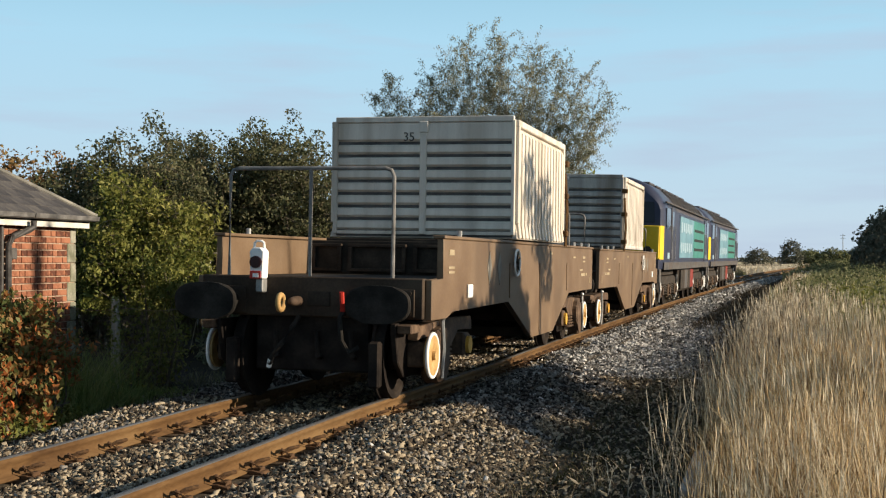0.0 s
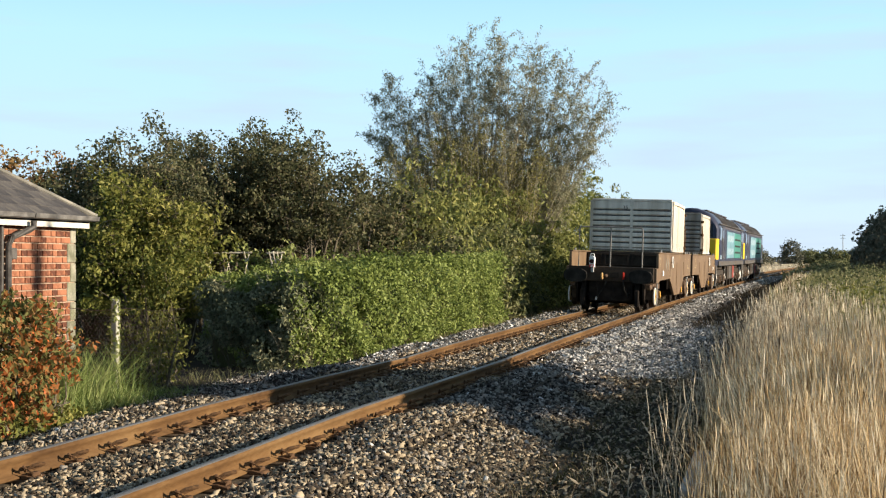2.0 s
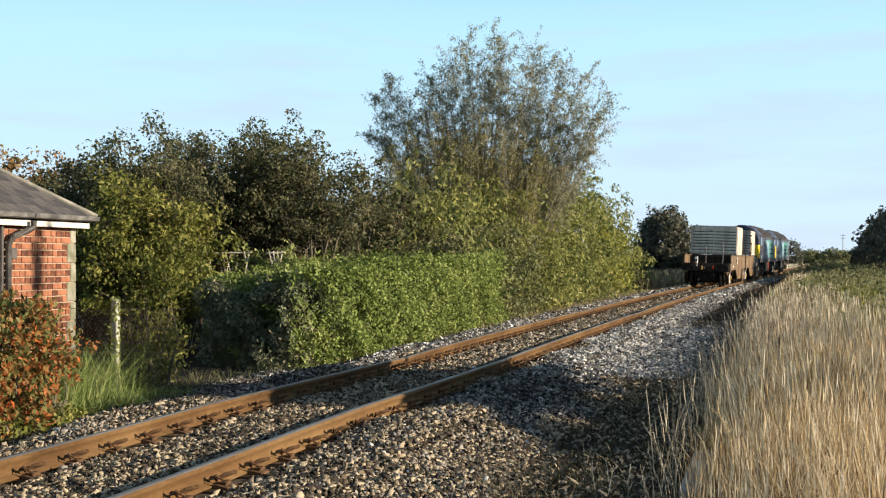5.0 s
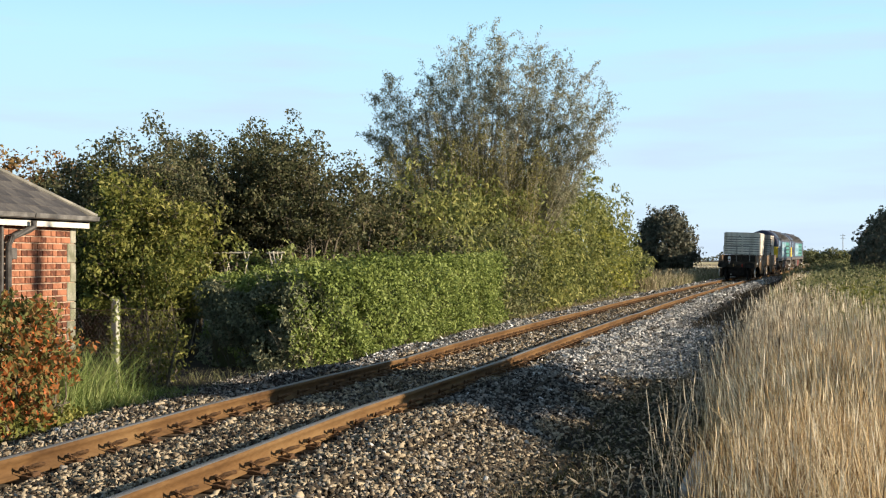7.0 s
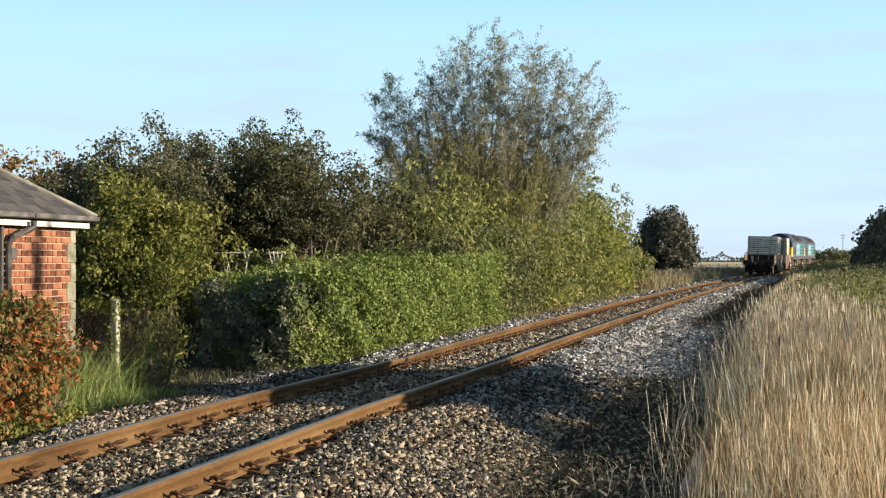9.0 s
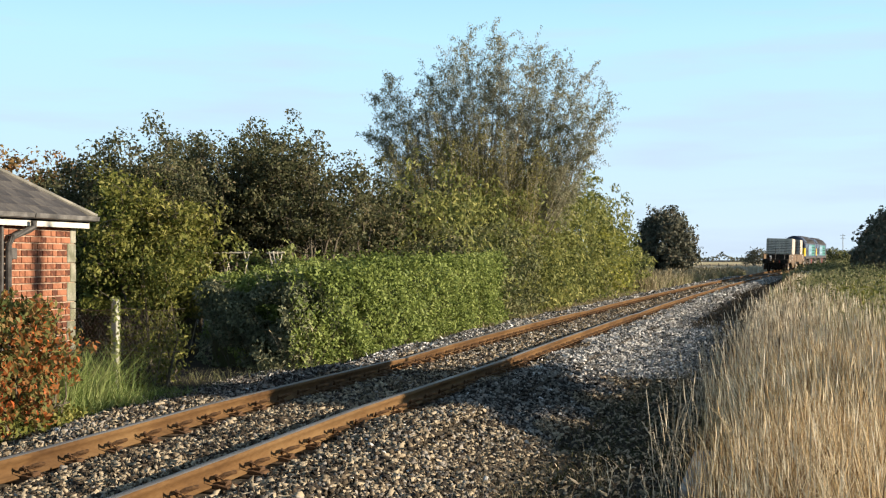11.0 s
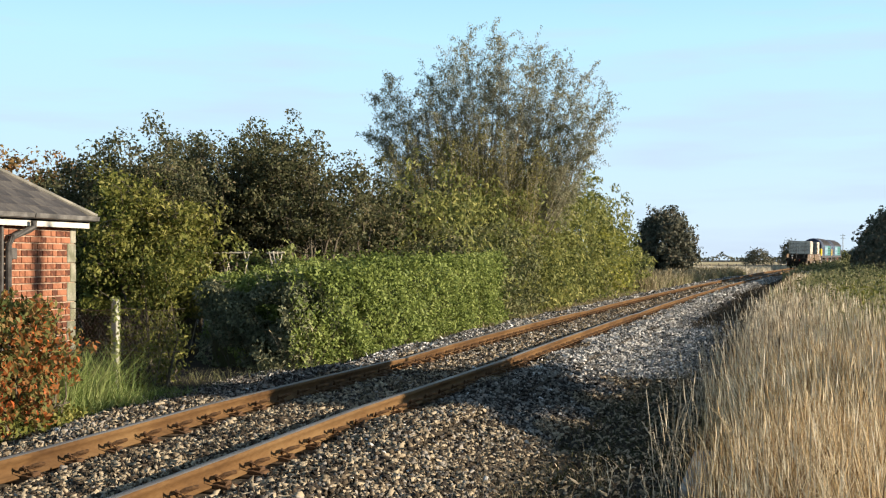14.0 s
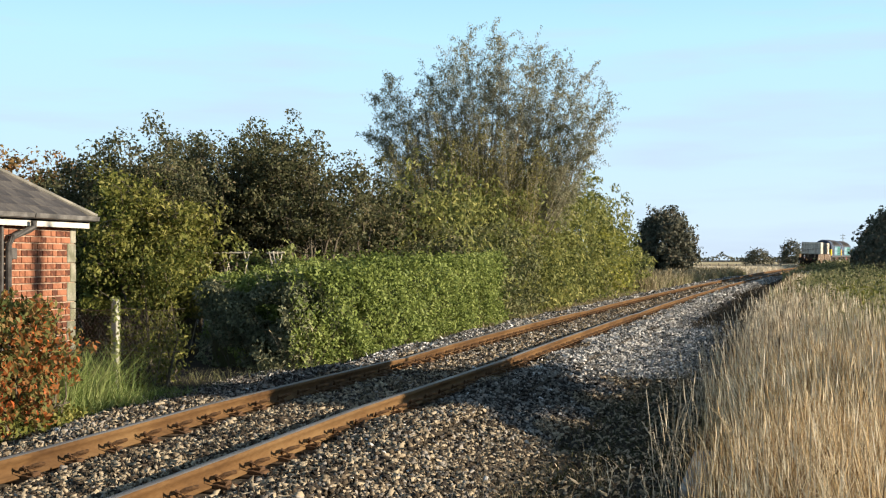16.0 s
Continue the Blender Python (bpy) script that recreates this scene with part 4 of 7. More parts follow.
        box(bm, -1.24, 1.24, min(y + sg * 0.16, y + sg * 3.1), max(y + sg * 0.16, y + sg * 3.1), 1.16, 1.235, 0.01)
        part("platform", bm, M["wagon_dark"], w, "dark steel end platform")
        bm = bmesh.new()
        pr = y + sg * 0.08
        pipe(bm, [(-0.93, pr, 1.25), (-0.93, pr, 2.28), (-0.90, pr, 2.34), (-0.84, pr, 2.36), (0.76, pr, 2.36), (0.82, pr, 2.34), (0.85, pr, 2.28), (0.85, pr, 1.25)], 0.021, 8)
        pipe(bm, [(-0.04, pr, 1.25), (-0.04, pr, 2.36)], 0.021, 8)
        part("end_rail", bm, M["rail_grey"], w, "grey tubular end handrail")
        # cross wall with recesses below the cover; dark colour stands for a shadowed hollow
        bm = bmesh.new()
        yb = y + sg * 3.15
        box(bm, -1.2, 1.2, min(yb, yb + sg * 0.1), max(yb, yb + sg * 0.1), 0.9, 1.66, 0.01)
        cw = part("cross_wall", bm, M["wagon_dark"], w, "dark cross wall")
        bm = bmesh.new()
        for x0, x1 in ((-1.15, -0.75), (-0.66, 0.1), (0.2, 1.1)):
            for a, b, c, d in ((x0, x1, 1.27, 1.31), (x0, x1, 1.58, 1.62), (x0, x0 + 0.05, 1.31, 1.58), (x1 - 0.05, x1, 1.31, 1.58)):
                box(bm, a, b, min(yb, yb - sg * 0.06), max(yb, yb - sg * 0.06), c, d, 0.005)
        part("frames", bm, M["end_shade_brown"], cw)
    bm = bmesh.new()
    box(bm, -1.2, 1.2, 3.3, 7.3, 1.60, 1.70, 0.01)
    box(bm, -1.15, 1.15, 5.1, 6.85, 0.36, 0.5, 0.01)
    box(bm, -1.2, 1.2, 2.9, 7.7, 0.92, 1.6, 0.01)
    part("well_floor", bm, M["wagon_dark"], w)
    flask_cover(w, 3.84, 7.58, tail)
    if tail:
        lamp = part("tail_lamp", prism(bmesh.new(), [(-0.58, 1.22), (-0.44, 1.22), (-0.43, 1.50), (-0.47, 1.54), (-0.55, 1.54), (-0.59, 1.50)], -0.58, -0.44, "y", 0.012), M["white_ring"], w, "white portable tail lamp on the headstock")
        part("lens", cyl(bmesh.new(), (-0.515, -0.58, 1.39), (-0.515, -0.605, 1.39), 0.062, n=20), M["lens_red"], lamp, "dark red round lens")
        bm = bmesh.new()
        box(bm, -0.58, -0.46, -0.588, -0.58, 1.22, 1.30, 0.004)
        part("reflector", bm, M["red_paint"], lamp, "red reflector plate")
        part("label", box(bmesh.new(), -0.545, -0.485, -0.592, -0.588, 1.235, 1.275), M["white_ring"], lamp, "small white label")
        bm = bmesh.new()
        pipe(bm, [(-0.565, -0.51, 1.53), (-0.56, -0.51, 1.585), (-0.535, -0.51, 1.605), (-0.485, -0.51, 1.605), (-0.46, -0.51, 1.585), (-0.455, -0.51, 1.53)], 0.013, 6)
        part("carrying_handle", bm, M["white_ring"], lamp)
        bm = bmesh.new()
        box(bm, -0.55, -0.47, -0.5, -0.38, 1.08, 1.22, 0.01)
        part("bracket", bm, M["steel"], lamp)
    sets = wagon_bogie(w, 0.0, 1) + wagon_bogie(w, AXLES, -1)
    return w, sets


LOCO_LEN = 18.3


def loco_section(scale_top=1.0, inset=0.0):
    """Half of the body's cross-section from sole to roof ridge: (x, z)."""
    hw = 1.34 - inset
    return [(hw - 0.02, 1.22), (hw, 1.4), (hw, 2.2), (hw - 0.015, 3.0), (hw - 0.09, 3.2), (hw - 0.25, 3.42), (hw - 0.52, 3.66), (hw - 0.85, 3.80), (0.25, 3.88), (0.0, 3.89)]


def locomotive(label):
    """A twin-cab diesel locomotive; its rear body end is at y = 0."""
    w = tagged(new("diesel_locomotive"), label, "locomotive", group="train")
    n_side = 4                                       # section points that belong to the blue side
    stations = [(0.0, 0.10, -0.22), (0.25, 0.02, -0.06), (0.9, 0.0, 0.0), (3.0, 0, 0), (LOCO_LEN - 3.0, 0, 0), (LOCO_LEN - 0.9, 0, 0), (LOCO_LEN - 0.25, 0.02, -0.06), (LOCO_LEN, 0.10, -0.22)]
    rows = []
    for y, inset, drop in stations:
        half = loco_section(inset=inset)
        top = 2.6
        pts = [(x, z + (drop * (z - top) / 1.2 if z > top else 0)) for x, z in half]
        lean = 0.0
        full = [(-x, z) for x, z in pts[:-1]] + pts[::-1]
        rows.append([(x, y + (max(0, z - 2.45) * 0.22 if y == 0 else (-max(0, z - 2.45) * 0.22 if y == LOCO_LEN else 0)), z) for x, z in full])
    k = len(rows[0])
    for name, mat, lo, hi, lab in (("body_side", "loco_blue", 0, n_side - 1, "dark blue body side"), ("roof", "loco_roof", n_side - 1, k - n_side, "grey weathered roof"), ("body_side", "loco_blue", k - n_side, k - 1, "dark blue body side")):
        spans = [(0, len(rows), mat, name, lab)] if name != "roof" else [(0, 4, "loco_blue", "cab_roof", "dark blue cab roof"), (3, len(rows) - 3, mat, name, lab), (len(rows) - 4, len(rows), "loco_blue", "cab_roof", "dark blue cab roof")]
        for r0, r1, mt, nm, lb in spans:
            bm = bmesh.new()
            vs = [[bm.verts.new(c) for c in r[lo:hi + 1]] for r in rows[r0:r1]]
            for a, b in zip(vs, vs[1:]):
                for i in range(len(a) - 1):
                    bm.faces.new((a[i], a[i + 1], b[i + 1], b[i]))
            part(nm, bm, M[mt], w, lb, smooth=(name == "roof"))
    for ye, sg in ((0.0, 1), (LOCO_LEN, -1)):
        r = rows[0] if sg > 0 else rows[-1]
        bm = bmesh.new()
        low = [p for p in r if p[2] < 2.3]
        yy = r[0][1]
        lowq = [(-1.22, yy, 1.5), (1.22, yy, 1.5), (1.24, yy, 2.45), (-1.24, yy, 2.45)]
        bm.faces.new([bm.verts.new(c) for c in lowq])
        box(bm, -1.24, 1.24, min(yy - sg * 0.02, yy + sg * 0.1), max(yy - sg * 0.02, yy + sg * 0.1), 1.5, 2.47, 0.03)
        fr = part("cab_front", bm, M["loco_yellow"], w, "warning-yellow lower cab front")
        part("valance", box(bmesh.new(), -1.24, 1.24, min(yy - sg * 0.03, yy + sg * 0.1), max(yy - sg * 0.03, yy + sg * 0.1), 1.2, 1.497, 0.02), M["loco_blue"], w, "dark blue valance under the cab front")
        bm = bmesh.new()
        up = [p for p in r if p[2] >= 2.9]
        vs = [bm.verts.new((-1.24, yy + 0.0, 2.45))] + [bm.verts.new(c) for c in up] + [bm.verts.new((1.24, yy, 2.45))]
        bm.faces.new(vs)
        part("cab_face", bm, M["loco_blue"], w, "dark blue upper cab face")
        for x0, x1 in ((-1.08, -0.06), (0.06, 1.08)):
            bm = bmesh.new()
            m0 = (2.55 - 2.45) * 0.22
            m1 = (3.15 - 2.45) * 0.22
            vs = [bm.verts.new(c) for c in ((x0, yy + sg * (m0 - 0.012), 2.55), (x1, yy + sg * (m0 - 0.012), 2.55), (x1 - 0.04, yy + sg * (m1 - 0.012), 3.15), (x0 + 0.04, yy + sg * (m1 - 0.012), 3.15))]
            f = bm.faces.new(vs)
            bmesh.ops.extrude_face_region(bm, geom=[f])
            bmesh.ops.translate(bm, verts=vs, vec=(0, -sg * 0.012, 0))
            part("windscreen", bm, M["cab_glass"], w, "dark cab windscreen")
        for t in (-1, 1):
            wrap = [(t * 1.245, yy), (t * 1.335, yy + sg * 0.25), (t * 1.305, yy + sg * 0.25), (t * 1.21, yy)]
            part("corner_wrap", prism(bmesh.new(), wrap, 1.5, 2.46, "z"), M["loco_yellow"], fr, "yellow paint wrapped round the corner")
        for x in (-0.9, 0.9):
            bm = bmesh.new()
            cyl(bm, (x, yy, 1.75), (x, yy - sg * 0.06, 1.75), 0.12, n=16)
            part("headlight", bm, M["ink"], fr, "dark round lamp cluster")
        bm = bmesh.new()
        box(bm, -0.35, 0.35, min(yy - sg * 0.04, yy), max(yy - sg * 0.04, yy), 1.95, 2.35, 0.02)
        part("nose_panel", bm, M["loco_yellow"], fr)
        bm = bmesh.new()
        box(bm, -1.28, 1.28, min(yy - sg * 0.06, yy + sg * 0.25), max(yy - sg * 0.06, yy + sg * 0.25), 0.82, 1.22, 0.02)
        bb = part("buffer_beam", bm, M["sole_grey"], w, "grey buffer beam")
        for x in (-0.865, 0.865):
            buffer(w, x, yy - sg * 0.06, -sg)
        for x in (-0.5, -0.3, 0.3, 0.5, 1.12):
            bm = bmesh.new()
            pipe(bm, [(x, yy - sg * 0.06, 0.95), (x, yy - sg * 0.2, 0.9), (x + 0.04, yy - sg * 0.24, 0.55), (x + 0.02, yy - sg * 0.1, 0.35)], 0.028, 7)
            part("hose", bm, M["white_ring"] if x > 1 else M["buffer_black"], bb)
    # side details
    for t in (-1, 1):
        def slab(name, mat, y0, y1, z0, z1, lab="", d=0.006, bev=0.0, parent=w):
            bm = bmesh.new()
            box(bm, min(t * 1.335, t * (1.34 + d)), max(t * 1.335, t * (1.34 + d)), y0, y1, z0, z1, bev)
            return part(name, bm, M[mat], parent, lab)
        slab("sole_bar", "sole_grey", 0.3, LOCO_LEN - 0.3, 1.20, 1.42, "grimy grey sole bar", 0.02, 0.005)
        cy = slab("livery_panel", "panel_cyan", 5.0, 10.2, 1.56, 2.90, "light blue livery panel")
        gr = slab("livery_panel", "panel_green", 10.2, 15.4, 1.56, 2.90, "green livery panel with dark bars", 0.007)
        for z in (1.86, 2.2, 2.55):
            slab("bar", "ink", 10.6, 14.9, z - 0.05, z + 0.05, "", 0.012, parent=gr)
        for z0, z1 in ((2.38, 2.72), (1.72, 2.06)):
            for k in range(6):
                slab("logo_block", "panel_white", 5.4 + k * 0.72, 5.9 + k * 0.72, z0 + 0.05 * (k % 2), z1, "", 0.012, parent=cy)
        for y0 in (2.2, LOCO_LEN - 2.2 - 0.75):
            d = slab("cab_door", "loco_blue", y0, y0 + 0.75, 1.45, 3.08, "dark blue cab door", 0.016, 0.008)
            slab("door_window", "cab_glass", y0 + 0.15, y0 + 0.6, 2.35, 2.95, "", 0.022, parent=d)
            for y in (y0 - 0.1, y0 + 0.85):
                part("handrail", pipe(bmesh.new(), [(t * 1.345, y, 1.5), (t * 1.39, y, 1.53), (t * 1.39, y, 2.5), (t * 1.345, y, 2.53)], 0.014, 6), M["steel"], d)
        for y0 in (0.75, LOCO_LEN - 0.75 - 1.1):
            slab("cab_window", "cab_glass", y0, y0 + 1.1, 2.4, 3.0, "dark cab side window", 0.012)
        for y0 in (1.2, LOCO_LEN - 2.0):
            slab("number_panel", "panel_white", y0, y0 + 0.6, 1.52, 1.7, "white number patch", 0.012)
        for k in range(9):
            bm = bmesh.new()
            y = 3.6 + k * 1.35
            pts = [(t * 1.255, 3.2), (t * 1.095, 3.43), (t * 0.83, 3.67), (t * 0.8, 3.69), (t * 1.07, 3.45), (t * 1.235, 3.22)]
            v0 = [bm.verts.new((p[0] * 1.008, y, p[1] + 0.012)) for p in pts[:3]]
            v1 = [bm.verts.new((p[0] * 1.008, y + 1.1, p[1] + 0.012)) for p in pts[:3]]
            for i in range(2):
                bm.faces.new((v0[i], v0[i + 1], v1[i + 1], v1[i]))
            bmesh.ops.solidify(bm, geom=bm.faces[:], thickness=0.02)
            part("roof_grille", bm, M["sole_grey"], w, "grey roof side grille")
        bm = bmesh.new()
        box(bm, min(t * 1.30, t * 1.37), max(t * 1.30, t * 1.37), 0.5, LOCO_LEN - 0.5, 3.14, 3.19, 0.012)
        part("gutter_rail", bm, M["sole_grey"], w)
    for k in range(6):
        bm = bmesh.new()
        y = 3.5 + k * 2.1
        box(bm, -0.5, 0.5, y, y + 1.5, 3.82, 3.91, 0.03)
        part("roof_hatch", bm, M["loco_roof"], w, "weathered roof hatch")
    bm = bmesh.new()
    box(bm, -1.2, 1.2, 6.6, 11.6, 0.42, 1.2, 0.06)
    box(bm, -1.0, 1.0, 0.6, LOCO_LEN - 0.6, 1.0, 1.2)
    tank = part("fuel_tank", bm, M["bogie_dirt"], w, "grimy fuel tank and battery boxes")
    for t in (-1, 1):
        for y0, y1, mat in ((6.7, 7.9, "bogie_dirt"), (8.0, 9.2, "sole_grey"), (9.3, 10.2, "bogie_dirt"), (10.3, 11.5, "dark_red")):
            bm = bmesh.new()
            box(bm, min(t * 1.2, t * 1.27), max(t * 1.2, t * 1.27), y0, y1, 0.5, 1.15, 0.02)
            part("box_door", bm, M[mat], tank)
    sets = []
    for yb in (3.5, LOCO_LEN - 3.5):
        bm = bmesh.new()
        box(bm, -0.9, 0.9, yb - 2.2, yb + 2.2, 0.6, 0.85, 0.03)
        bg = part("bogie", bm, M["bogie_dirt"], w, "six-wheeled grimy bogie")
        for t in (-1, 1):
            bm = bmesh.new()
            prism(bm, [(yb - 2.75, 0.62), (yb - 2.3, 0.5), (yb + 2.3, 0.5), (yb + 2.75, 0.62), (yb + 2.75, 0.9), (yb + 2.2, 0.98), (yb - 2.2, 0.98), (yb - 2.75, 0.9)], t * 1.0, t * 1.12, "x", 0.015)
            part("side_frame", bm, M["bogie_dirt"], bg)
            for dy in (-2.1, 0, 2.1):
                bm = bmesh.new()
                box(bm, min(t * 1.0, t * 1.2), max(t * 1.0, t * 1.2), yb + dy - 0.17, yb + dy + 0.17, 0.36, 0.72, 0.03)
                cyl(bm, (t * 1.2, yb + dy, 0.54), (t * 1.24, yb + dy, 0.54), 0.12, n=14)
                part("axle_box", bm, M["bogie_tan"], bg)
            for dy in (-1.4, -0.7, 0.7, 1.4):
                bm = bmesh.new()
                for k in range(5):
                    torus(bm, (t * 1.1, yb + dy, 0.45 + 0.07 * k), 0.09, 0.022, "z", 12, 5)
                part("spring", bm, M["bogie_dirt"], bg)
            for dy in (-2.6, 2.6):
                part("sand_pipe", pipe(bmesh.new(), [(t * 1.16, yb + dy, 1.0), (t * 1.2, yb + dy * 0.99, 0.6), (t * 1.14, yb + dy * 0.96, 0.25)], 0.04, 7), M["steel"], bg)
        for dy in (-2.1, 0, 2.1):
            sets.append(wheelset(w, yb + dy, discs=False, r=0.55))
    return w, sets


tail_wagon, tail_sets = flask_wagon(True, "brown bogie wagon with white nuclear flask cover, tail lamp on end")
lead_wagon, lead_sets = flask_wagon(False, "brown bogie wagon with ribbed white nuclear flask cover")
loco_rear, rear_sets = locomotive("dark blue diesel locomotive with yellow end coupled to wagons")
loco_front, front_sets = locomotive("dark blue diesel locomotive leading the short train")


def train_s(t):
    """Station of the tail wagon's rear axle."""
    return 12.2 + 12.02 * t - 0.1115 * t * t + 0.000885 * t ** 3
# ---------------------------------------------------------------- plants


def leaf_mesh(name, C, N, size, mat, aspect=0.55, fold=0.25, up=None):
    """Leaves: small folded blades at C that face N, about size long."""
    n = len(C)
    N = N / (np.linalg.norm(N, axis=1, keepdims=True) + 1e-9)
    R = rng.normal(size=(n, 3))
    if up is not None:
        R = R * 0.5 + np.asarray(up)
    T = R - N * (R * N).sum(1, keepdims=True)
    T /= np.linalg.norm(T, axis=1, keepdims=True) + 1e-9
    B = np.cross(N, T)
    L = (size * rng.uniform(0.6, 1.35, n))[:, None]
    W = L * aspect
    V = np.stack((C - T * L * 0.5, C + B * W * 0.5 + N * W * fold - T * L * 0.05, C + T * L * 0.5 - N * L * 0.08, C - B * W * 0.5 + N * W * fold - T * L * 0.05), 1)
    F = (np.arange(n)[:, None] * 4 + np.array([[0, 1, 2, 3]]))
    return mesh_np(name, V.reshape(-1, 3), F, [mat])


def stems_mesh(name, lines, mat, sides=4):
    """Tapered stems from lists of (point, radius)."""
    vs, fs = [], []
    ang = np.arange(sides) * 2 * np.pi / sides
    for line in lines:
        base = len(vs)
        for i, (p, r) in enumerate(line):
            d = np.array(line[min(i + 1, len(line) - 1)][0]) - np.array(line[max(i - 1, 0)][0])
            d = d / (np.linalg.norm(d) + 1e-9)
            u = np.cross(d, (0.3, 0.9, 0.1))
            u /= np.linalg.norm(u) + 1e-9
            v = np.cross(d, u)
            for a in ang:
                vs.append(np.array(p) + (u * math.cos(a) + v * math.sin(a)) * r)
        for i in range(len(line) - 1):
            for k in range(sides):
                fs.append((base + i * sides + k, base + i * sides + (k + 1) % sides, base + (i + 1) * sides + (k + 1) % sides, base + (i + 1) * sides + k))
    return mesh_np(name, vs, fs, [mat], True)


def limb(p, d, length, r, rise=0.0, wander=0.12, seg=6):
    """A wandering tapered limb; returns its line."""
    p, d = np.array(p, float), np.array(d, float)
    d /= np.linalg.norm(d)
    line = [(p.copy(), r)]
    for i in range(seg):
        d = d + rng.normal(0, wander, 3) + np.array((0, 0, rise))
        d /= np.linalg.norm(d)
        p = p + d * length / seg
        line.append((p.copy(), max(r * (1 - (i + 1) / seg * 0.85), 0.003)))
    return line


def clump_leaves(P, radius, count, flat=0.8):
    """Leaf places and outward directions in small clumps round the points P."""
    m = rng.poisson(count, len(P))
    idx = np.repeat(np.arange(len(P)), m)
    D = rng.normal(size=(len(idx), 3))
    D /= np.linalg.norm(D, axis=1, keepdims=True)
    r = radius * rng.uniform(0.6, 1.35, len(P))[idx] * (1 - 0.55 * rng.random(len(idx)) ** 1.5)
    return P[idx] + D * r[:, None] * (1, 1, flat), D


def tree(name, label, category, base, reach, top, stems, mat_bark, leaf_mat, leaf_size, clump=0.32, leaves=55, r0=0.06, side=6, twigs=5, aspect=0.55, start=0.12, low=0.0, shape=0.5, seed=0):
    """Stems fan from the base to a crown of the given half-widths (x, y) and top; limbs branch off, and leaves sit in clumps."""
    global rng
    rng = np.random.default_rng(int(abs(base[0]) * 1000 + abs(base[1]) * 100 + seed))
    th = tagged(new(name), label, category)
    th.location = base
    lines, P = [], []
    for k in range(stems):
        a = 2 * math.pi * (k * 0.618 + rng.uniform(-0.08, 0.08))
        f = math.sqrt((k + 0.5) / stems)
        tip = np.array((math.cos(a) * f * reach[0], math.sin(a) * f * reach[1], top * (1 - shape * f ** 2.2) * rng.uniform(0.86, 1.0)))
        foot = np.array((math.cos(a) * 0.2 * f, math.sin(a) * 0.2 * f, -0.05))
        bow = np.array((tip[0] * 0.42, tip[1] * 0.42, tip[2] * 0.55)) + rng.normal(0, 0.18, 3)
        st = []
        for q in range(10):
            u = q / 9
            p = foot * (1 - u) ** 2 + 2 * bow * u * (1 - u) + tip * u * u + rng.normal(0, 0.035, 3) * (q > 0)
            st.append((p, max(r0 * rng.uniform(0.9, 1.1) * (1 - 0.88 * u), 0.006)))
        lines.append(st)
        P.append(tip)
        h = np.linalg.norm(tip - foot)
        for j in range(side):
            g = start + (0.98 - start) * (j + rng.random()) / side
            i = min(int(g * 9), 8)
            p = st[i][0] * (1 - (g * 9 - i)) + st[i + 1][0] * (g * 9 - i)
            b = rng.uniform(0, 2 * math.pi)
            dd = np.array((math.cos(b) + tip[0] / max(h, 0.1), math.sin(b) + tip[1] / max(h, 0.1), rng.uniform(0.2, 1.1)))
            br = limb(p, dd, h * rng.uniform(0.14, 0.26) * (1.25 - g * 0.6), max(st[i][1] * 0.5, 0.007), 0.03, 0.14, 5)
            lines.append(br)
            for q in range(twigs):
                gg = (q + 0.6 + 0.4 * rng.random()) / twigs
                i2 = min(int(gg * 5), 4)
                p2 = br[i2][0] * (1 - (gg * 5 - i2)) + br[i2 + 1][0] * (gg * 5 - i2)
                e = p2 + rng.normal(0, clump * 0.7, 3)
                lines.append([(p2, 0.008), ((p2 + e) / 2 + rng.normal(0, 0.04, 3), 0.006), (e, 0.003)])
                P.append(e)
    part("trunk", stems_mesh("trunk", lines, mat_bark), None, th)
    C, N = clump_leaves(np.array(P), clump, leaves)
    N = N + rng.normal(size=N.shape) * 0.55
    ok = C[:, 2] > max(low, 0.05)
    part("crown", leaf_mesh("crown", C[ok], N[ok], leaf_size, leaf_mat, aspect), None, th)
    return th


